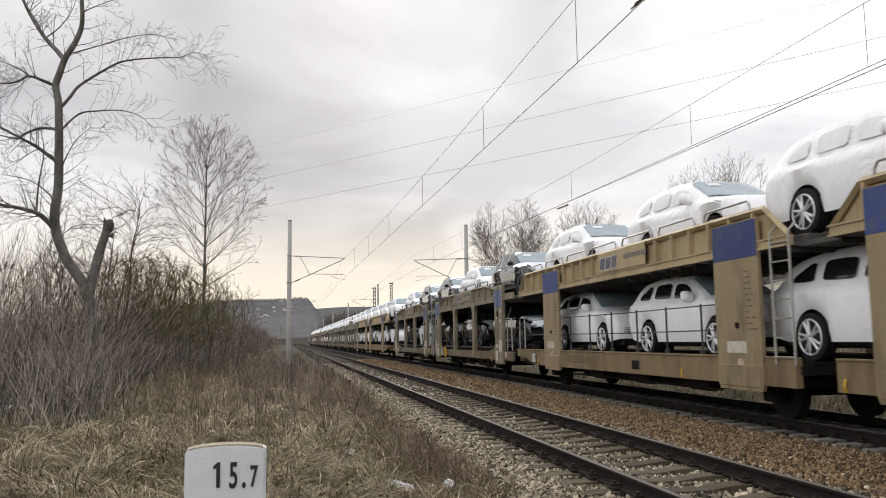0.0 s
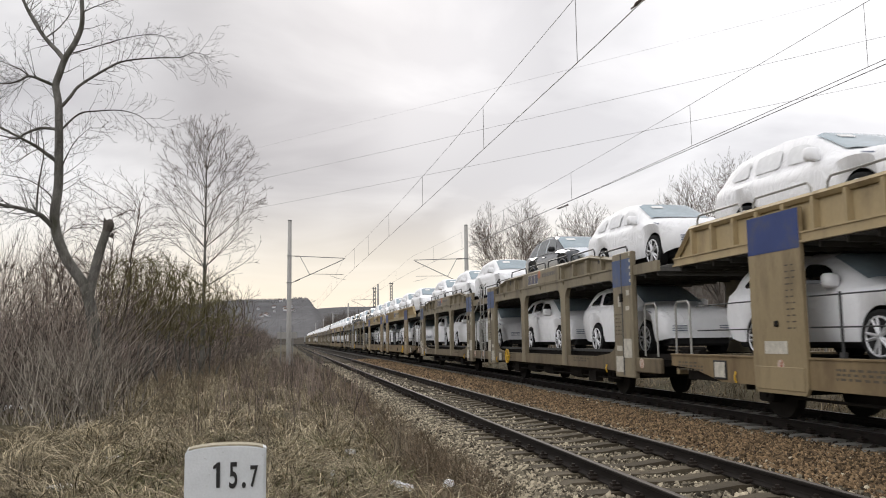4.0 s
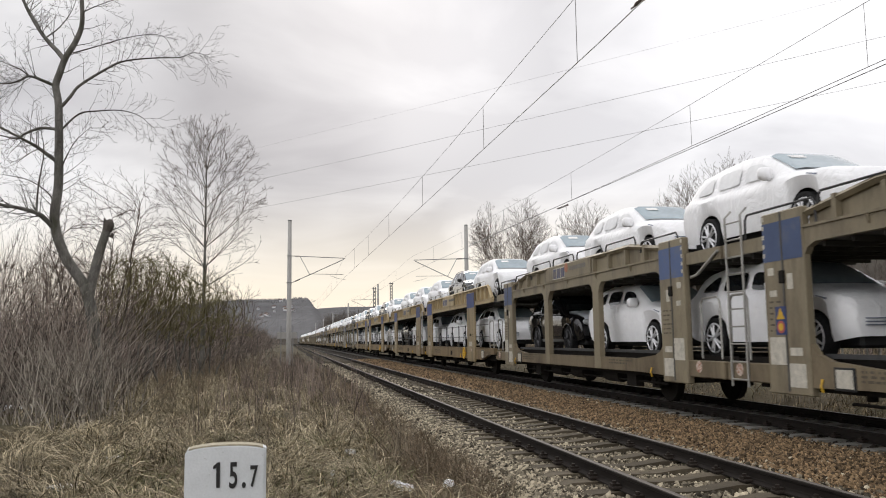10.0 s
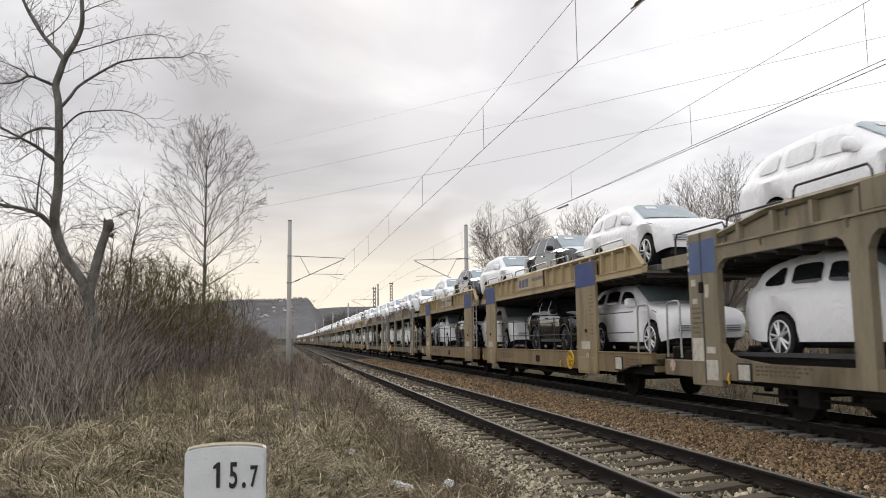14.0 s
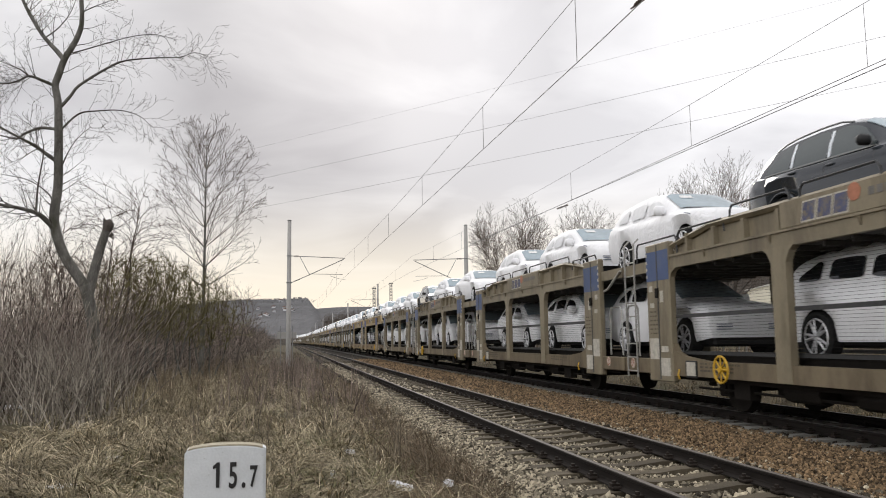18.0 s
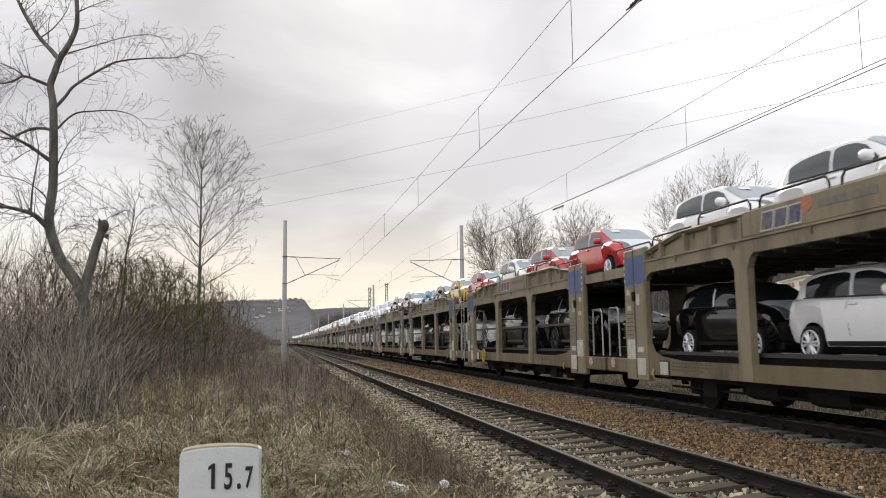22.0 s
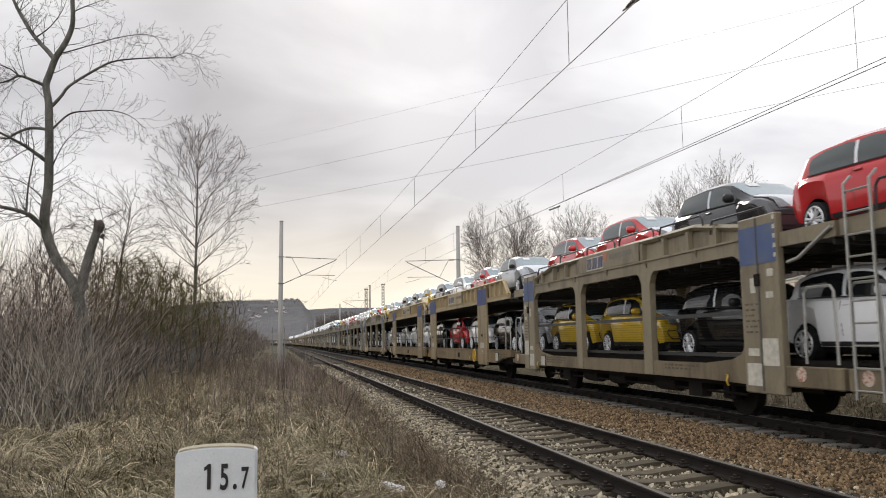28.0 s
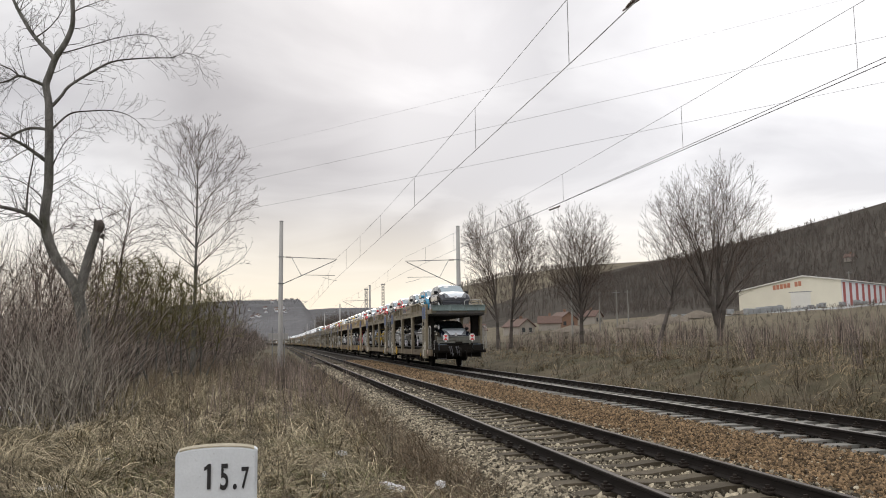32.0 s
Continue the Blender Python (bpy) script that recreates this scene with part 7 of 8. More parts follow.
def crowned(x, y, seed, stems, centre, axes, arms, arm_z, lean, label, bark, twig, group="", r=0.2, fine=0.006, rise=0.05, dens=1.0, tip=0.25):
    """A leafless tree: straight stems, limbs that leave them steeply and curve to the crown's outline, and three orders of finer twigs."""
    g = random.Random(seed)
    w = Wood(seed, 0.03)
    w.rnd = g
    o = Vector((x, y, float(land(x, y)) - 0.2))
    w.hull = (o + Vector(centre), axes)

    def shoot(p, d, length, r0, level):
        n = max(2, int(length / (0.5, 0.45, 0.36, 0.3)[level - 1]))
        spin = g.uniform(0, 6.283)
        for i in range(n):
            d = (d + Vector((g.gauss(0, 1), g.gauss(0, 1), g.gauss(0, 0.7))) * (0.02, 0.035, 0.045, 0.06)[level - 1] + Vector((0, 0, rise if level < 3 else 0.02))).normalized()
            q = p + d * (length / n)
            f = (i + 1) / n
            ra, rb = max(r0 * (1 - 0.82 * i / n), fine), max(r0 * (1 - 0.82 * f), fine)
            w.seg(p, q, ra, rb)
            if level < 4 and f > (0.16, 0.12, 0.1)[level - 1]:
                for _ in range(1 + (g.random() < (0.35, 0.25, 0.5)[level - 1] * dens)):
                    if g.random() > 0.92 * dens:
                        continue
                    spin += 2.4 + g.uniform(-0.4, 0.4)
                    side = Matrix.Rotation(spin, 3, d) @ d.orthogonal().normalized()
                    ang = g.uniform(0.36, 0.66)
                    e = (d * math.cos(ang) + side * math.sin(ang)).normalized()
                    want = (length * (0.5, 0.48, 0.5)[level - 1] * (1.1 - 0.6 * f) + 0.15) * g.uniform(0.6, 1.15)
                    far = w.reach(q, e)
                    if min(want, far) > 0.1:
                        shoot(q, e, min(want, far), max(rb * g.uniform(0.38, 0.55), fine), level + 1)
            p = q

    feet = []
    for stem in stems:
        total = len(stem) - 1
        for k in range(total):
            a, b = o + Vector(stem[k]), o + Vector(stem[k + 1])
            n = 8
            for i in range(n):
                fa, fb = (k + i / n) / total, (k + (i + 1) / n) / total
                p, q = a.lerp(b, i / n), a.lerp(b, (i + 1) / n)
                w.seg(p, q, r * (1 - (1 - tip) * fa), r * (1 - (1 - tip) * fb))
                feet.append((q, r * (1 - (1 - tip) * fb), len(feet)))
    for k in range(arms):
        f = (k + 0.5) / arms
        az = 2.399 * k + g.uniform(-0.3, 0.3)
        zz = o.z + arm_z[0] + (arm_z[1] - arm_z[0]) * f
        p, rr, _ = min(feet, key=lambda t: abs(t[0].z - zz) + (0.5 * abs(t[0].x - x - 0.8 * math.cos(az)) if len(stems) > 1 else 0))
        out = lean[0] + (lean[1] - lean[0]) * (0.5 * f + 0.5 * ((k * 0.618) % 1.0) if rise < 0.015 else f)
        out *= g.uniform(0.8, 1.2)
        d = Vector((math.cos(az) * out, math.sin(az) * out, 1)).normalized()
        shoot(p, d, w.reach(p, d) * g.uniform(0.85, 1.0), max(rr * g.uniform(0.34, 0.48), 0.02), 1)
    return w.thing("tree", label, "tree", M[bark], M[twig], group)


crowned(-4.45, 45, 5, [[(0, 0, 0), (0.05, 0, 5.0), (0.05, 0, 13.6)]], (0.1, 0, 9.7), (3.3, 3.2, 4.9), 40, (5.0, 12.6), (1.6, 0.5), "slender leafless tree with a fine symmetrical crown", "bark", "twig_pale", r=0.17, fine=0.0070, rise=0.02, dens=1.0, tip=0.06)
crowned(20.5, 72, 21, [[(-0.7, 0, 0), (-0.8, 0, 3.0), (-1.1, 0, 7.0)], [(0.5, 0.2, 0), (0.6, 0, 3.0), (1.0, 0, 7.0)]], (0, 0, 9.2), (4.2, 3.8, 6.5), 34, (2.4, 7.0), (1.15, 0.12), "leafless roadside tree with two trunks and a rounded crown", "twig", "twig_pale", "roadside trees", r=0.2, fine=0.0082, tip=0.35, rise=0.012)
crowned(29.0, 75, 22, [[(0, 0, 0), (0.1, 0, 3.0), (0.0, 0, 7.0)]], (0.1, 0, 8.6), (4.0, 3.7, 6.1), 30, (2.2, 7.0), (1.2, 0.1), "leafless roadside tree with a rounded crown", "twig", "twig_pale", "roadside trees", r=0.24, fine=0.0082, tip=0.35, rise=0.012)
crowned(33.9, 58, 23, [[(0, 0, 0), (0.0, 0, 3.0), (0.3, 0, 8.0)], [(0.1, 0, 1.0), (0.9, 0.3, 4.0), (1.8, 0.4, 7.5)], [(-0.1, 0, 1.4), (-0.8, 0.1, 4.4), (-1.4, 0, 7.5)]], (0, 0, 8.9), (5.2, 4.6, 6.7), 26, (2.2, 7.6), (1.05, 0.12), "large leafless roadside tree with spreading crown", "twig", "twig_pale", "roadside trees", r=0.24, fine=0.0078, dens=0.9, tip=0.3, rise=0.012)
crowned(27.9, 56.5, 24, [[(0, 0, 0), (1.2, 0, 3.4), (2.2, 0, 6.6)]], (2.0, 0, 8.2), (3.1, 2.7, 4.9), 16, (2.8, 6.6), (1.0, 0.15), "leaning leafless roadside tree", "twig", "twig_pale", "roadside trees", r=0.19, fine=0.0078, dens=0.85, tip=0.3, rise=0.012)
for k, (x, y, h) in enumerate(((-10.2, 60, 8.2), (-13.0, 52, 7.4), (-16.2, 58, 7.6), (-11.2, 38, 6.2), (-9.0, 44, 6.4), (-5.6, 50, 6.6), (-3.9, 58, 6.2), (-7.3, 47, 6.8))):
    colonised(x, y, 80 + k, [[(-0.4, 0, 0), (-0.6, 0, 1.6)], [(0.4, 0, 0), (0.7, 0, 1.6)]], (0, 0, h * 0.58), (h * 0.34, h * 0.3, h * 0.42), 520, "distant leafless tree behind the shrubs", "twig", "twig_pale", "trees behind the shrubs", fine=0.010, step=0.42, kill=0.55, lift=0.3, spray=0.6)


def shrub(x, y, h, n, seed, label, group, stem, twig, r=0.013, open_=0.9, foot=0.7, shoots=4, droop=0.5, sides=3):
    """Many long arching stems from one foot, with short side shoots."""
    w = Wood(seed, 1.0)
    rnd = w.rnd
    z = float(land(x, y)) - 0.1
    for k in range(n):
        az = rnd.uniform(0, 6.283)
        lean = rnd.uniform(0.05, open_) ** 1.1
        p = Vector((x + rnd.gauss(0, foot), y + rnd.gauss(0, foot), z))
        d = Vector((math.cos(az) * lean, math.sin(az) * lean, 1)).normalized()
        length = h * rnd.uniform(0.65, 1.2)
        rr = r * rnd.uniform(0.6, 1.25)
        segs = 7
        bow = droop * rnd.uniform(0.2, 1.3) * lean
        crook = Vector((rnd.uniform(-1, 1), rnd.uniform(-1, 1), 0)) * 0.05
        for i in range(segs):
            d = (d + crook + Vector((math.cos(az), math.sin(az), -0.8)) * bow * 0.13 + Vector((rnd.gauss(0, 1), rnd.gauss(0, 1), rnd.gauss(0, 0.5))) * 0.045).normalized()
            q = p + d * (length / segs)
            ra, rb = rr * (1 - 0.11 * i), rr * (1 - 0.11 * (i + 1))
            w.thick.append((*p, *q, ra, rb))
            if i >= 2 and rnd.random() < shoots / 5:
                side = Matrix.Rotation(rnd.uniform(0, 6.283), 3, d) @ d.orthogonal().normalized()
                e = (d + side * rnd.uniform(0.4, 0.8)).normalized()
                m = q + e * h * rnd.uniform(0.06, 0.14)
                t = m + (e + Vector((0, 0, 0.35))).normalized() * h * rnd.uniform(0.06, 0.14)
                w.twigs.append((*q, *m, rb * 0.6, rb * 0.45))
                w.twigs.append((*m, *t, rb * 0.45, rb * 0.25))
            p = q
    t = tagged(empty("shrub"), label, "shrub", group)
    a = part("stem_mass", rods("stem_mass", w.thick, M[stem], sides), M[stem], t)
    b = part("twig_mass", rods("twig_mass", w.twigs, M[twig], 3), M[twig], t)
    a["kind"] = b["kind"] = "stuff"
    return t


# shrubs along the left of the line: pale arching stems in front, dark red brush behind
rnd = random.Random(77)
for k, (x, y, h, n) in enumerate(((-4.9, 20.4, 2.5, 46), (-5.7, 20.9, 2.7, 42), (-4.2, 20.9, 2.2, 36), (-6.9, 21.4, 2.9, 30), (-7.9, 19.8, 2.6, 30), (-5.2, 19.9, 2.3, 40), (-4.5, 19.9, 2.0, 30))):
    shrub(x, y, h, n, 100 + k, "leafless willow shrub with pale grey arching stems", "pale shrubs beside the line", "stem", "stem", 0.0155, 0.62, 0.42, 3, 0.3)
for k, (x, y, h, n) in enumerate(((-5.7, 22.5, 2.5, 90), (-7.2, 22.8, 3.0, 100), (-8.6, 23.4, 3.5, 130), (-7.0, 26, 3.4, 140), (-6.5, 27.4, 2.9, 120), (-9.6, 26.4, 3.9, 130), (-8.2, 29.5, 3.9, 130), (-7.6, 37.0, 3.0, 100),
                                  (-7.3, 31, 3.4, 120), (-10.6, 31, 4.3, 130), (-7.4, 34.0, 3.0, 100), (-8.6, 35, 4.2, 110), (-11.6, 36, 4.8, 110), (-7.4, 40, 3.0, 100), (-7.0, 43, 3.2, 100), (-6.4, 47, 2.8, 100), (-6.2, 52, 2.8, 100), (-4.6, 58, 2.6, 100), (-6.4, 58, 3.6, 100), (-8.6, 50, 4.0, 100), (-5.2, 66, 3.0, 100))):
    shrub(x, y, h * (1.3 if x < -5 else 0.85), int(n * (0.8 if x < -5 else 0.5)), 120 + k, "dense leafless shrub with dark reddish brown stems", "dark shrubs beside the line", "stem_dark", "twig_red", 0.010 + y * 0.00012, 0.95, 0.75, 4, 0.4)
for k in range(18):
    y = 74 + k * 12
    shrub(-4.4 - 2.4 * (k % 3) + bend_x(y), y, 3.2 + rnd.random() * 1.6, 70, 150 + k, "distant brown leafless shrub", "distant shrubs", "stem_dark", "twig_red", 0.02, 0.9, 1.0, 4, 0.3)

for k in range(14):
    y = 64 + k * 6.5
    shrub(-6.0 - 3.2 * (k % 3) - 0.02 * y, y, 4.6 + rnd.random() * 1.8, 130, 180 + k, "tall brown leafless thicket behind the shrubs", "thickets behind the shrubs", "stem_dark", "twig_red", 0.02, 0.8, 1.5, 4, 0.3)

# ---------------------------------------------------------------- grass and weeds


# old snow left in the grass: place, half width and half length, turn
SNOW = ((1.37, 10.2, 0.08, 0.30, 20), (1.44, 9.95, 0.11, 0.06, -10), (-2.6, 13.85, 0.22, 0.30, 60), (-2.70, 10.85, 0.24, 0.12, 10), (1.0, 13.2, 0.13, 0.06, 0), (1.95, 9.9, 0.10, 0.08, 30), (0.6, 10.75, 0.07, 0.05, 5), (-7.4, 25.6, 1.4, 1.0, 0), (-8.9, 23.0, 0.9, 0.8, 0))


def blades(name, n, region, length, width, lean, mat, label, seed, category="grass", up=0.5, near_bias=1.0, clump=26, spread=0.07, gather=0.62, comb=0.55):
    """Bent blades in tufts scattered over a stretch of ground, as stuff."""
    g = np.random.default_rng(seed)
    x0, x1, y0, y1 = region
    f = g.random(n)
    y = y0 * (y1 / y0) ** (f ** near_bias) if y0 > 0 else y0 + (y1 - y0) * f
    x = x0 + (x1 - x0) * g.random(n)
    m = max(1, n // clump)
    own = g.integers(0, m, n)
    gathered = g.random(n) < gather
    x = np.where(gathered, x[own] + g.normal(0, spread, n), x)
    y = np.where(gathered, y[own] + g.normal(0, spread * 1.3, n), y)
    turn = g.uniform(0, 6.283, m)[own]
    size = g.uniform(0.6, 1.35, m)[own]
    keep = (x > x0) & (x < x1) & ((x > -0.36 * y - 0.6) | (y0 <= 0))
    for sx, sy, sw, sl, _ in SNOW[:7]:
        # pressed flat by the snow that lay here
        keep &= ((x - sx) / (0.8 * sw + 0.05)) ** 2 + ((y - sy + 0.25) / (0.8 * sl + 0.4)) ** 2 > 1
    x, y, turn, gathered, size = x[keep], y[keep], turn[keep], gathered[keep], size[keep]
    n = len(x)
    z = land(x, y) - 0.01
    L = length * g.uniform(0.5, 1.3, n) * np.where(gathered, size, 0.8)
    az = np.where(gathered, turn + g.normal(0, comb, n), g.uniform(0, 2 * np.pi, n))
    el = np.clip(g.normal(up, 0.28, n), 0.05, 1.5)
    bend = lean * g.uniform(0.4, 1.4, n)
    swing = g.normal(0, 0.55, n)
    p = np.stack([x, y, z], 1)
    pts = [p]
    for k in range(3):
        e, a = el - bend * k / 2, az + swing * k
        p = p + np.stack([np.cos(a) * np.cos(e), np.sin(a) * np.cos(e), np.sin(e)], 1) * (L / 3)[:, None]
        p[:, 2] = np.maximum(p[:, 2], z + 0.012 + 0.02 * g.random(n))
        pts.append(p)
    side = np.stack([-np.sin(az), np.cos(az), 0.3 * g.normal(0, 1, n)], 1) * (width * g.uniform(0.6, 1.4, n))[:, None]
    vs = np.stack([pts[0] - side, pts[0] + side, pts[1] - side, pts[1] + side, pts[2] - side * 0.8, pts[2] + side * 0.8, pts[3] - side * 0.25, pts[3] + side * 0.25], 1)
    base = (np.arange(n) * 8)[:, None]
    quads = np.concatenate([base + np.array([[0, 1, 3, 2]]), base + np.array([[2, 3, 5, 4]]), base + np.array([[4, 5, 7, 6]])], 0)
    me = fast_mesh(name, vs.reshape(-1, 3), quads, mat)
    return tagged(new(name, me), label, category, kind="stuff")


blades("grass", 34000, (-5.0, 2.5, 8.0, 24.0), 0.34, 0.0040, 0.8, M["grass"], "combed mats of dry straw-coloured grass", 18, up=0.3, clump=150, spread=0.20, gather=0.95, comb=0.22)
blades("grass", 20000, (-5.5, 1.5, 8.0, 34.0), 0.60, 0.0046, 1.5, M["grass"], "matted dry yellow grass", 1, up=0.8, near_bias=0.9, clump=120, spread=0.15, gather=0.92, comb=0.35)
blades("grass", 12000, (-3.4, 1.65, 8.0, 17.0), 0.42, 0.0036, 1.2, M["grass"], "matted dry yellow grass", 2, up=0.6, clump=80, spread=0.14, gather=0.9, comb=0.3)
blades("grass", 11000, (-3.4, 2.3, 8.0, 20.0), 0.40, 0.0042, 1.0, M["grass_brown"], "dead brown grass between the tufts", 12, up=0.4, clump=100, spread=0.16, gather=0.9, comb=0.3)
blades("grass", 10000, (-2.6, 1.8, 8.0, 15.0), 0.34, 0.0038, 0.9, M["grass_green"], "thin green grass between dry tufts", 13, up=0.5, clump=90, spread=0.18, gather=0.9, comb=0.3)
blades("weeds", 15000, (1.25, 2.45, 8.5, 50.0), 0.32, 0.0036, 0.7, M["grass_brown"], "brown weeds creeping over the edge of the ballast", 19, "weeds", up=1.0, clump=40, spread=0.12)
blades("weeds", 6500, (-3.8, 2.3, 9.0, 60.0), 0.50, 0.0032, 0.5, M["grass_dark"], "withered brown weeds standing in the grass", 3, "weeds", up=1.2, near_bias=0.8)
blades("grass", 9000, (-6.8, -1.0, 21.0, 50.0), 0.62, 0.0052, 0.9, M["grass"], "long dry grass before the shrubs", 21, up=1.0, clump=60, spread=0.2, gather=0.8)
blades("weeds", 2200, (-7.0, -1.6, 23.0, 62.0), 1.0, 0.0045, 0.16, M["grass_brown"], "withered brown stalks before the shrubs", 14, "weeds", up=1.3, near_bias=0.9)
blades("weeds", 1900, (-1.8, 2.0, 15.0, 60.0), 1.15, 0.005, 0.12, M["twig_red"], "tall withered stalks beside the track", 4, "weeds", up=1.4, near_bias=0.8)
blades("grass", 36000, (12.0, 30.0, 13.0, 75.0), 0.46, 0.007, 1.2, M["grass_bank"], "dry grass on the bank beyond the tracks", 5, up=0.8, clump=50, spread=0.22, gather=0.8)
blades("weeds", 13000, (12.6, 38.0, 14.0, 100.0), 0.75, 0.006, 0.3, M["grass_dark"], "withered brown weeds on the bank", 6, "weeds", up=1.2)
blades("weeds", 4500, (17.0, 44.0, 20.0, 90.0), 1.5, 0.009, 0.12, M["twig_red"], "tall withered stalks on the bank", 7, "weeds", up=1.4)
blades("grass", 7000, (-9.0, 2.0, 40.0, 140.0), 0.6, 0.012, 0.7, M["grass_dark"], "brown grass far along the line", 8, up=0.9)

blades("grass", 15000, (-7.0, 2.2, -6.0, 8.2), 0.45, 0.006, 1.2, M["grass"], "matted dry yellow grass", 14, up=0.7, clump=60, spread=0.14, gather=0.8)
blades("grass", 2500, (12.0, 20.0, -4.0, 13.0), 0.5, 0.009, 1.1, M["grass_bank"], "dry grass on the bank beyond the tracks", 15, up=0.8, clump=50, spread=0.2, gather=0.8)

blades("grass", 7000, (-4.5, 1.35, 8.2, 20.0), 0.66, 0.0042, 1.4, M["grass"], "long matted dry grass lying in swathes", 16, up=0.6, clump=110, spread=0.17, gather=0.95, comb=0.3)

for x, y, w, l, turn in SNOW:
    g = random.Random(int(x * 100))
    ring = [(w * (0.4 + 0.6 * g.random()) * math.cos(a), l * (0.4 + 0.6 * g.random()) * math.sin(a)) for a in np.linspace(0, 6.28, 15)[:-1]]
    z = float(land(x, y))
    s = Solid().add([(p, q, -0.05) for p, q in ring] + [(p * 0.85, q * 0.85, 0.065) for p, q in ring] + [(0, 0, 0.085)],
                    [(i, (i + 1) % 14, 14 + (i + 1) % 14, 14 + i) for i in range(14)] + [(14 + i, 14 + (i + 1) % 14, 28) for i in range(14)])
    ob = part("snow_patch", s, M["snow"], None, "", True)
    ob.matrix_basis = pose(x, y, z, 0, 0, turn)
    tagged(ob, "small patch of old snow melting in the dry grass", "snow", "patches of old snow")

blades("grass", 9000, (-3.2, 1.9, 13.0, 42.0), 0.62, 0.0058, 1.2, M["grass"], "matted dry yellow grass", 17, up=0.8, near_bias=0.9, clump=70, spread=0.16, gather=0.8)

# ---------------------------------------------------------------- hillside wood


def wood_mass(name, n, xr, yr, height, seed, label, where=None, r=0.16, mat="far_twig"):
    """Far leafless wood: a trunk and a sheaf of rising branches for every tree, as stuff."""
    g = np.random.default_rng(seed)
    x, y = g.uniform(*xr, n), g.uniform(*yr, n)
    if where is not None:
        k = where(x, y)
        x, y = x[k], y[k]
        n = len(x)
    z = land(x, y) - 0.5
    h = height * g.uniform(0.65, 1.15, n)
    base = np.stack([x, y, z], 1)
    topp = base + np.stack([g.normal(0, 0.4, n), g.normal(0, 0.4, n), h * 0.75], 1)
    rows = [np.concatenate([base, topp, np.full((n, 1), r), np.full((n, 1), r * 0.4)], 1)]
    for k in range(5):
        f = g.uniform(0.28, 0.75, n)
        p = base + (topp - base) * f[:, None]
        a = g.uniform(0, 6.283, n)
        e = g.uniform(0.10, 0.24, n) * h
        q = p + np.stack([np.cos(a) * e, np.sin(a) * e, h * g.uniform(0.16, 0.34, n)], 1)
        rows.append(np.concatenate([p, q, np.full((n, 1), r * 0.6), np.full((n, 1), r * 0.15)], 1))
    me = rods(name, np.concatenate(rows, 0), M[mat], 3)
    return tagged(new(name, me), label, "woodland", kind="stuff")


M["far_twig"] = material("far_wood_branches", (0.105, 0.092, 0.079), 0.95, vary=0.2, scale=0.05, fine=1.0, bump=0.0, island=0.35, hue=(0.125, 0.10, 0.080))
wood_mass("woodland", 13000, (195, 342), (210, 1240), 8, 31, "leafless grey-brown wood on the hillside", lambda x, y: (x / y > 0.38) & (x / y < 0.9), 0.17)
wood_mass("woodland", 3200, (195, 470), (600, 2000), 12, 37, "leafless wood on the hill's far shoulder", lambda x, y: (x / y > 0.17) & (x / y < 0.385), 0.3)
wood_mass("woodland", 800, (22, 66), (420, 520), 20, 33, "leafless trees far along the line", None, 0.16)
wood_mass("woodland", 1500, (-260, 34), (1250, 1600), 3.5, 34, "wood on the distant hill with haze in its grey", None, 0.35, "far_wood")
wood_mass("woodland", 1500, (-60, -7), (110, 420), 8, 35, "leafless thicket far along the line", lambda x, y: x < -6 + -0.5 * BEND * np.maximum(y - BEND_AT, 0) ** 2, 0.10)
wood_mass("woodland", 500, (-60, 90), (600, 740), 17, 36, "leafless trees across the line's bend", lambda x, y: (x < -18) | (x > 22), 0.2)
wood_mass("scrub", 1500, (30, 132), (62, 200), 1.9, 38, "low brown scrub and rubble growth in the field", lambda x, y: x / y > 0.30, 0.035)

# ---------------------------------------------------------------- far buildings


def house(x, y, w, l, h, turn, wall, label):
    t = tagged(empty("house", pose(x, y, float(land(x, y)) - 0.3, 0, 0, turn)), label, "house", "far houses")
    part("wall", Solid().prism([(-w / 2, 0), (w / 2, 0), (w / 2, h), (0, h + w * 0.35), (-w / 2, h)], "y", -l / 2, l / 2), M[wall], t)
    for s in (-1, 1):
        part("roof", Solid().prism([(s * (w / 2 + 0.4), h - 0.25), (0, h + w * 0.35 + 0.04), (0, h + w * 0.35 + 0.24), (s * (w / 2 + 0.4), h - 0.03)], "y", -l / 2 - 0.4, l / 2 + 0.4), M["tiles"], t)
    for k in (-1, 1):
        part("window", Solid().box(k * w * 0.22 - 0.5, k * w * 0.22 + 0.5, -l / 2 - 0.03, -l / 2 + 0.05, h * 0.35, h * 0.35 + 1.2), M["pane"], t)
    part("chimney", Solid().box(0.4, 1.0, -0.3, 0.3, h + w * 0.2, h + w * 0.35 + 1.0), M["brick"], t)
    return t


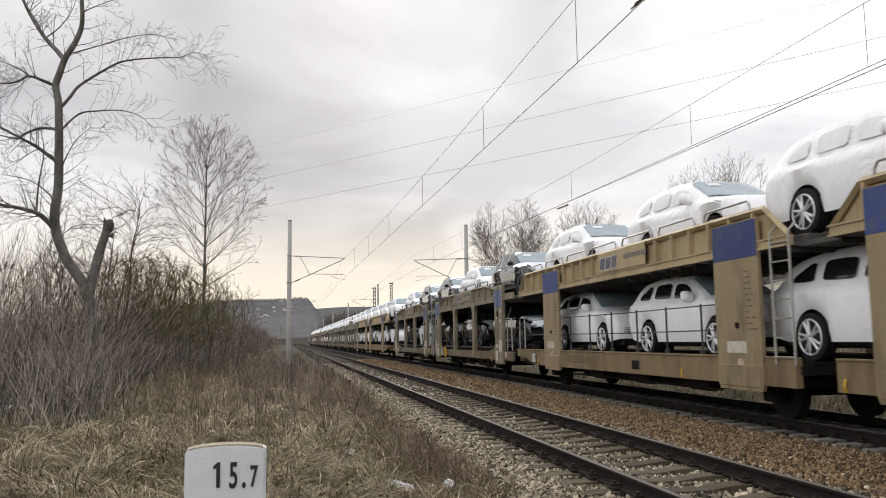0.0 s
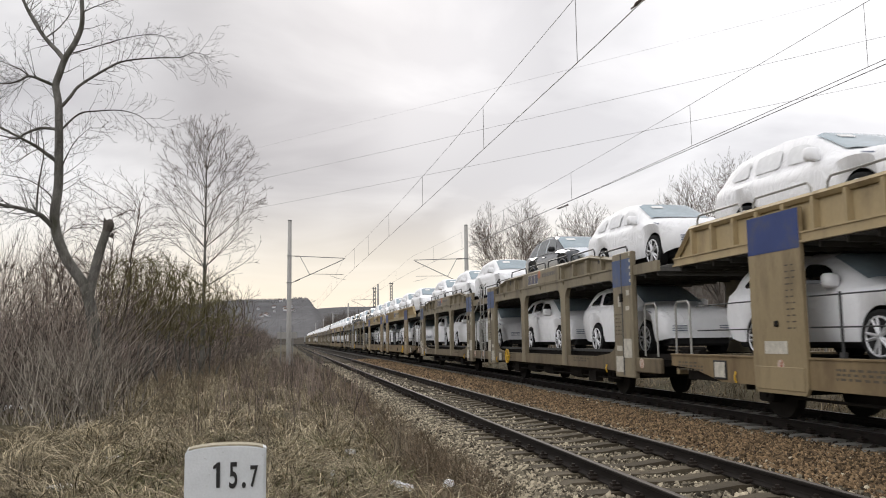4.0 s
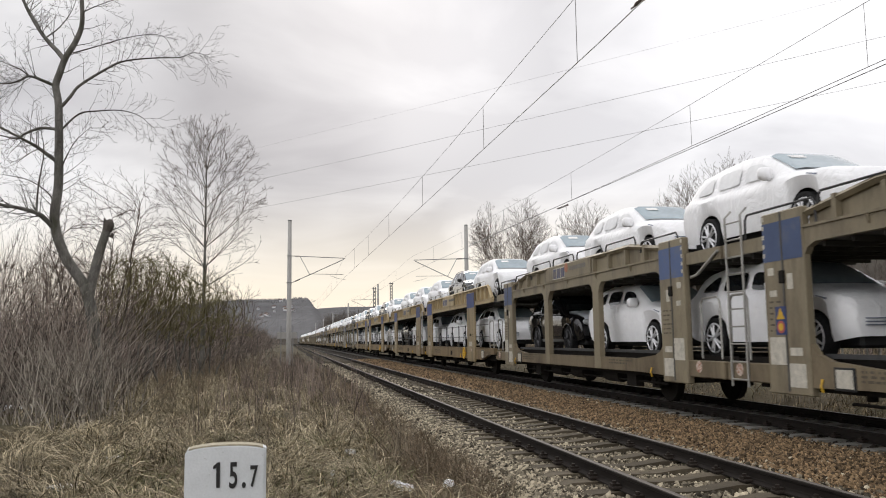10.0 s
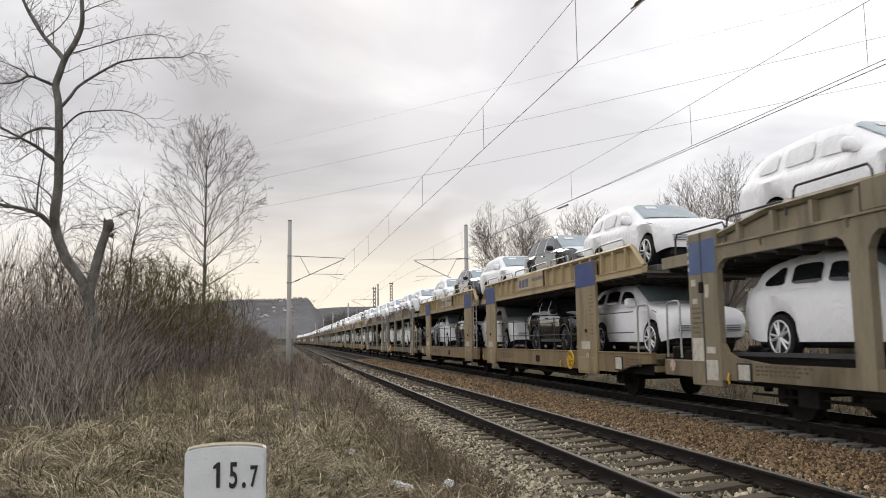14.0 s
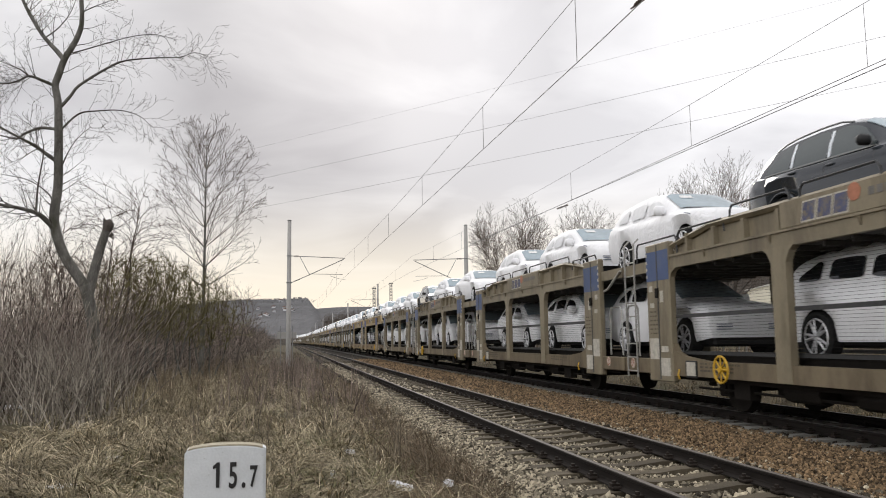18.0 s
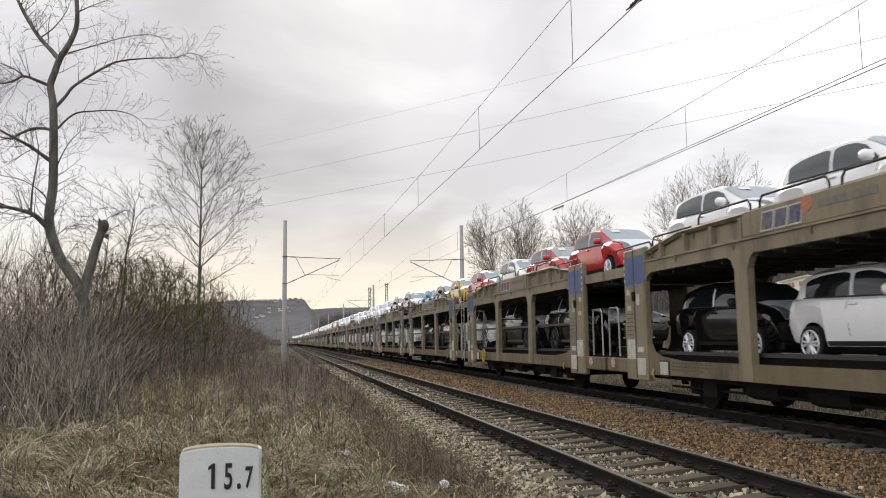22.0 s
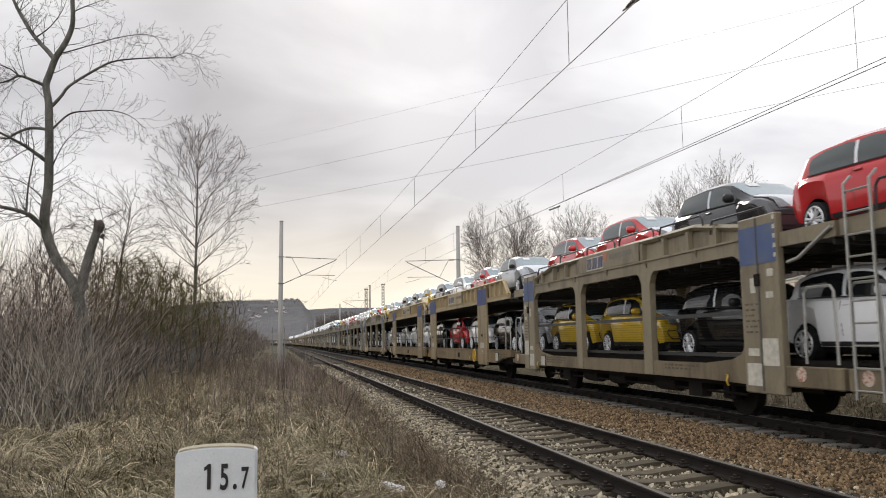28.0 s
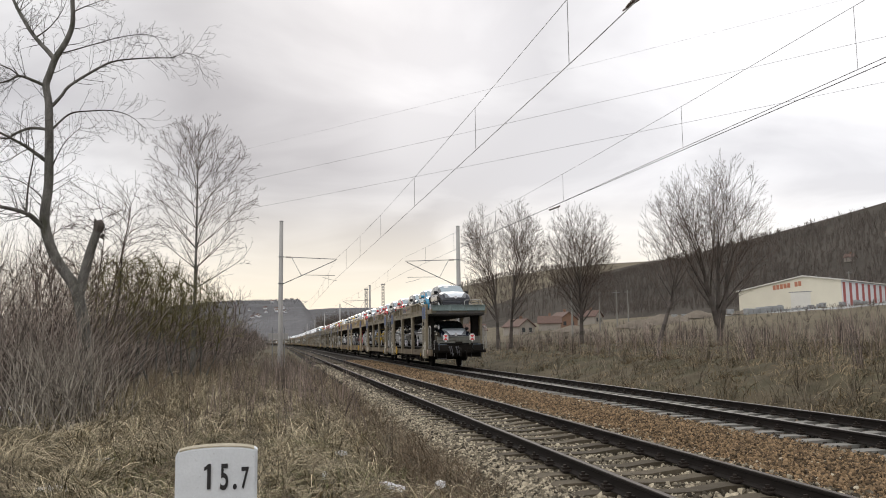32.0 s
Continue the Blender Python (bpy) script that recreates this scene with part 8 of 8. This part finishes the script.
# the warehouse below the wooded hill
turn = math.degrees(math.atan2(0.53, 0.85))
zs = 8.4
shed = tagged(empty("warehouse", pose(135, 174, zs, 0, 0, turn)), "long cream warehouse with low gable and red-striped side wall", "warehouse")
part("gable_wall", Solid().prism([(0, -2), (26.4, -2), (26.4, 5.0), (9.0, 8.0), (0, 6.6)], "x", 0, 0.25), M["shed_wall"], shed)
part("long_wall", Solid().box(0.25, 60, -0.02, 0.2, -2, 6.5), M["shed_white"], shed)
part("back_wall", Solid().box(0.25, 60, 26.2, 26.4, -2, 5.2), M["shed_white"], shed)
for a, b, za, zb in ((-0.6, 9.0, 6.5, 8.05), (9.0, 27.0, 8.05, 4.95)):
    part("roof_slope", Solid().add([(-0.5, a, za), (60.5, a, za), (60.5, b, zb), (-0.5, b, zb), (-0.5, a, za + 0.3), (60.5, a, za + 0.3), (60.5, b, zb + 0.3), (-0.5, b, zb + 0.3)],
                                   [(3, 2, 1, 0), (4, 5, 6, 7), (0, 1, 5, 4), (2, 3, 7, 6), (1, 2, 6, 5), (0, 4, 7, 3)]), M["shed_roof"], shed)
for k in range(12):
    part("red_panel", Solid().box(1.0 + 4.2 * k, 2.6 + 4.2 * k, -0.06, -0.022, 0.2, 6.2), M["red_paint"], shed, "faded red wall panel")
part("gate", Solid().box(-0.06, 0.0, 7.5, 12.5, 0.0, 4.1), M["shed_roof"], shed, "tall sliding gate")
part("gate_rail", Solid().box(-0.12, -0.005, 7.0, 12.9, 4.12, 4.3), M["steel"], shed)
sign = Solid()
for k in range(8):
    if k != 2:
        sign.box(-0.08, -0.005, 9.6 + 0.95 * k, 10.35 + 0.95 * k, 5.7 - 0.10 * k, 6.9 - 0.10 * k)
part("sign", sign, M["mark_red"], shed, "row of red letter shapes")
for k in range(4):
    part("roof_vent", Solid().tube([(8 + 9 * k, 9.0, 8.2), (8 + 9 * k, 9.0, 8.8)], 0.18, 8), M["steel"], shed)
fence = tagged(empty("retaining_wall", pose(118, 160, 5.6, 0, 0, 20)), "low grey gabion wall before the warehouse yard", "wall")
for k in range(14):
    part("basket", Solid().box(-24 + 4 * k, -20.1 + 4 * k, 0, 1.2, 0, 1.7 + 0.3 * (k % 3), 0.08), M["gravel_grey"], fence)
g = random.Random(5)
for k in range(16):
    x, y = 88 + 3.2 * k + g.uniform(-1, 1), 168 + g.uniform(-4, 4)
    pal = tagged(empty("pallet_stack", pose(x, y, float(land(x, y)), 0, 0, g.uniform(0, 90))), "stack of grey stone baskets on pallets in the yard", "pallet stack", "stacks in the yard")
    part("load", Solid().box(-0.6, 0.6, -0.6, 0.6, 0.15, 0.8 + 0.6 * g.random(), 0.06), M["gravel_grey"], pal)
    part("pallet", Solid().box(-0.85, 0.85, -0.85, 0.85, 0, 0.13), M["wood"], pal)

for x, y, w, l, h, tn, wall, label in ((62, 205, 5, 7, 2.4, 20, "house_wall", "small rendered house with tiled roof"), (74, 215, 5, 6, 2.4, 70, "house_wall", "small rendered house with tiled roof"), (84, 232, 6, 7, 2.8, 10, "brick", "brick house under construction with tiled roof"),
                                         (55, 230, 5, 8, 2.2, 90, "house_wall", "low rendered house with tiled roof"), (96, 240, 5, 6, 2.6, 40, "house_wall", "small rendered house with tiled roof"), (262, 330, 4, 4, 2.2, 30, "house_wall", "pale cottage on the wooded hillside"), (292, 338, 4, 4, 2.0, 0, "house_wall", "small cottage on the wooded hillside")):
    house(x, y, w, l, h, tn, wall, label)
g = random.Random(9)
for k in range(11):
    x, y = -40 + 5 * k + g.uniform(-3, 3), 1200 + g.uniform(-130, 130)
    house(x, y, 3.4, 4.6, 2.2, g.uniform(0, 90), "shed_white", "tiny pale house of a distant village")

# poles beyond the field
for x, y, h in ((45, 120, 8.5), (62, 150, 8), (70, 160, 8), (150, 190, 9), (78, 172, 8)):
    pole = tagged(empty("utility_pole", pose(x, y, float(land(x, y)))), "pale concrete utility pole", "utility pole", "utility poles in the fields")
    part("shaft", Solid().tube([(0, 0, -0.5), (0, 0, h)], [0.17, 0.11], 8), M["concrete"], pole)
    part("crossarm", Solid().box(-0.8, 0.8, -0.05, 0.05, h - 0.5, h - 0.4), M["steel"], pole)
# spoil heaps in the field
for x, y, w, h in ((70, 150, 5, 1.6), (77, 153, 6, 2.2), (63, 168, 5, 1.5), (84, 160, 4, 1.3), (58, 150, 3, 1.0), (92, 166, 5, 1.8), (66, 140, 2.5, 0.8), (99, 158, 3.5, 1.1)):
    rr = random.Random(int(x))
    rings = []
    for k in range(5):
        rings.append([(w * (1 - k / 4.6) * (0.85 + 0.3 * rr.random()) * math.cos(a), w * 0.7 * (1 - k / 4.6) * (0.85 + 0.3 * rr.random()) * math.sin(a), h * (k / 4) ** 0.8) for a in np.linspace(0, 6.283, 13)[:-1]])
    s = Solid().add([p for r in rings for p in r], [(i * 12 + k, i * 12 + (k + 1) % 12, (i + 1) * 12 + (k + 1) % 12, (i + 1) * 12 + k) for i in range(4) for k in range(12)] + [tuple(range(48, 60))])
    heap = part("earth_mound", s, M["earth"], None, "", True)
    heap.matrix_basis = pose(x, y, float(land(x, y)) - 0.1)
    tagged(heap, "heap of pale earth in the field", "earth heap", "heaps of earth")

# lattice signal tower and sign far along the line
for x, y, z0, z1, w in ((27.6, 260, 0, 18.7, 0.9), (42.0, 330, 0, 25.2, 1.2)):
    tower = tagged(empty("lattice_tower", pose(x, y, float(land(x, y)))), "thin steel lattice tower far along the line", "tower")
    h = z1 - float(land(x, y))
    for sx in (-1, 1):
        for sy in (-1, 1):
            part("leg", Solid().tube([(sx * w / 2, sy * w / 2, 0), (sx * w * 0.35, sy * w * 0.35, h)], 0.09, 4), M["steel"], tower)
    lace = Solid()
    for k in range(int(h / 1.2)):
        z = 1.2 * k
        f = 1 - 0.3 * z / h
        for sx in (-1, 1):
            lace.tube([(-w / 2 * f, sx * w / 2 * f, z), (w / 2 * f, sx * w / 2 * f, z + 1.2)], 0.05, 3)
            lace.tube([(w / 2 * f, sx * w / 2 * f, z), (-w / 2 * f, sx * w / 2 * f, z + 1.2)], 0.05, 3)
    part("lacing", lace, M["steel"], tower)
    part("platform", Solid().box(-w * 0.7, w * 0.7, -w * 0.7, w * 0.7, h - 0.6, h - 0.4), M["steel"], tower)
board = tagged(empty("signal_board", pose(0.0, 63.5, -0.4)), "pale rectangular signal board on twin posts beside the line", "sign")
for x in (-0.45, 0.45):
    part("post", Solid().tube([(x, 0, 0), (x, 0, 3.0)], 0.04, 6), M["steel"], board)
part("plate", Solid().box(-0.75, 0.75, -0.03, 0.03, 2.05, 2.55, 0.01), M["mast"], board)

# conductors of the power line behind
conductor((-16, 160.5, 25.4), (110, 10.4, 29.2), 0.6)
conductor((-16, 159.0, 30.4), (110, 12.2, 33.9), 0.6)
conductor((-16, 163.5, 37.5), (110, -10.8, 32.3), 0.4, 0.010)

# ---------------------------------------------------------------- sleepers and ballast
def with_fastenings(s, mat):
    """Joins the four rail fastenings to a sleeper's mesh, in their own material."""
    n = len(s.f)
    for r in (-0.7535, 0.7535):
        for e in (-1, 1):
            s.box(r + e * 0.085 - 0.055, r + e * 0.085 + 0.055, -0.075, 0.075, -0.165, -0.125, 0.012).tube([(r + e * 0.10, 0.0, -0.13), (r + e * 0.10, 0.0, -0.07)], 0.024, 6).box(r + e * 0.085 - 0.05, r + e * 0.085 + 0.04, -0.04, 0.04, -0.13, -0.10)
    me = s.mesh("sleeper")
    me.materials.append(mat)
    me.materials.append(M["clip"])
    me.polygons.foreach_set("material_index", [0 if i < n else 1 for i in range(len(s.f))])
    return me


old = with_fastenings(Solid().prism([(-1.25, -0.32), (-1.25, -0.215), (-1.12, -0.176), (-0.5, -0.166), (-0.16, -0.205), (0.16, -0.205), (0.5, -0.166), (1.12, -0.176), (1.25, -0.215), (1.25, -0.32)], "y", -0.115, 0.115), M["old_concrete"])
cs = with_fastenings(Solid().prism([(-1.3, -0.32), (-1.3, -0.20), (-1.2, -0.172), (-0.45, -0.17), (-0.3, -0.20), (0.3, -0.20), (0.45, -0.17), (1.2, -0.172), (1.3, -0.20), (1.3, -0.32)], "y", -0.13, 0.13), M["concrete"])
rest = {"near": Solid(), "far": Solid()}
g = random.Random(3)
for key, axis, me, y0, pitch in (("near", NEAR_X, old, 5.14, 0.602), ("far", FAR_X, cs, 8.87, 0.60)):
    k = -70
    while y0 + pitch * k < 330:
        y = y0 + pitch * k + (g.uniform(-0.025, 0.025) if key == "near" else 0)
        if 6.5 < y < 62:
            s = part("sleeper", me, me.materials[0], tracks[key])
            s.matrix_basis = pose(axis, y, g.uniform(-0.012, 0.004) if key == "near" else 0, 0, 0, g.uniform(-1.2, 1.2) if key == "near" else 0)
        else:
            b = bend_x(y)
            rest[key].box(axis + b - 1.25, axis + b + 1.25, y - 0.125, y + 0.125, -0.31, -0.168)
        k += 1
for key in rest:
    ob = part("sleepers_beyond", rest[key], M["old_concrete"] if key == "near" else M["concrete"], tracks[key])
    ob["kind"] = "stuff"


def ballast(name, n, region, size, mat, label, seed, z=None, mound=None):
    """Broken stones in a loose layer, as stuff."""
    g = np.random.default_rng(seed)
    x0, x1, y0, y1 = region
    y = y0 + (y1 - y0) * g.random(n) ** 1.2
    x = x0 + (x1 - x0) * g.random(n)
    h = (land(x, y) if z is None else np.full(n, z)) + g.uniform(-0.012, 0.022, n)
    if mound is not None:
        h = h + mound(x, y)
    wedge = np.array([[-1, -0.8, -1], [1, -0.8, -1], [0, 1.1, -1], [-0.9, -0.7, 1], [0.9, -0.7, 1], [0, 1.0, 1]], float)
    v = wedge[None] * g.uniform(0.5, 1.05, (n, 6, 1)) * (size * g.uniform(0.6, 1.4, (n, 1, 1))) * g.uniform(0.7, 1.15, (n, 1, 3))
    a = g.uniform(0, 6.283, n); b = g.uniform(-0.7, 0.7, n); c = g.uniform(-0.7, 0.7, n)
    def rot(v, i, j, t):
        ct, st = np.cos(t)[:, None], np.sin(t)[:, None]
        p, q = v[:, :, i].copy(), v[:, :, j].copy()
        v[:, :, i], v[:, :, j] = p * ct - q * st, p * st + q * ct
    rot(v, 1, 2, b); rot(v, 0, 2, c); rot(v, 0, 1, a)
    v += np.stack([x, y, h], 1)[:, None]
    f = np.array([[0, 1, 4, 3], [1, 2, 5, 4], [2, 0, 3, 5]])
    fs = (np.arange(n) * 6)[:, None, None] + f[None]
    caps = (np.arange(n) * 6)[:, None] + np.array([[3, 4, 5]])
    me = fast_mesh(name, v.reshape(-1, 3), fs.reshape(-1, 4), mat, caps)
    return tagged(new(name, me), label, "ballast", kind="stuff")


def between(axis, y0, pitch):
    """Stones lie low where a sleeper shows."""
    def f(x, y):
        k = np.abs(((y - y0) / pitch + 0.5) % 1 - 0.5) * pitch
        on = (np.abs(x - axis) < 1.22) & (k < 0.125) & (np.sin(37.7 * x + 91.3 * y) < 0.8)
        return np.where(on, -0.14, 0.02 - 0.02 * (np.abs(x - axis) < 0.6))
    return f


ballast("ballast", 20000, (2.25, 3.2, 8.0, 30.0), 0.027, M["stone"], "pale broken stone on the shoulder of the ballast", 51, mound=between(NEAR_X, 5.14, 0.602))
ballast("ballast", 36000, (2.5, 5.6, 8.0, 24.0), 0.026, M["stone"], "pale broken stone ballast round the grimy sleepers", 41, mound=between(NEAR_X, 5.14, 0.602))
ballast("ballast", 8500, (2.6, 5.6, 24.0, 60.0), 0.048, M["stone"], "pale broken stone ballast round the grimy sleepers", 42, mound=between(NEAR_X, 5.14, 0.602))
ballast("ballast", 42000, (5.5, 7.95, 6.5, 26.0), 0.021, M["stone_rust"], "rust-brown broken stone ballast between the tracks", 43, mound=lambda x, y: 0.03 + 0.05 * np.exp(-((x - 6.7) / 0.7) ** 2))
ballast("ballast", 14000, (5.5, 7.95, 26.0, 70.0), 0.040, M["stone_rust"], "rust-brown broken stone ballast between the tracks", 44, mound=lambda x, y: 0.03 + 0.05 * np.exp(-((x - 6.7) / 0.7) ** 2))
ballast("ballast", 9500, (7.8, 11.3, 10.0, 40.0), 0.038, M["stone_dark"], "dark oily stone ballast round the concrete sleepers", 45, mound=between(FAR_X, 8.87, 0.6))
ballast("ballast", 4500, (4.95, 5.75, 7.0, 40.0), 0.027, M["stone"], "pale stones thrown over the rusty ballast", 46, mound=lambda x, y: np.full(len(x), 0.05))
ballast("ballast", 1500, (5.6, 7.9, 7.0, 34.0), 0.022, M["stone"], "pale stones thrown over the rusty ballast", 47, mound=lambda x, y: np.full(len(x), 0.055))
ballast("ballast", 12000, (2.35, 5.6, -8.0, 8.0), 0.045, M["stone"], "pale broken stone ballast round the grimy sleepers", 48, mound=between(NEAR_X, 5.14, 0.602))
ballast("ballast", 10000, (5.5, 7.95, -8.0, 6.6), 0.045, M["stone_rust"], "rust-brown broken stone ballast between the tracks", 49, mound=lambda x, y: 0.03 + 0.05 * np.exp(-((x - 6.7) / 0.7) ** 2))
ballast("ballast", 3600, (7.8, 11.3, -8.0, 10.0), 0.045, M["stone_dark"], "dark oily stone ballast round the concrete sleepers", 50, mound=between(FAR_X, 8.87, 0.6))
motions()
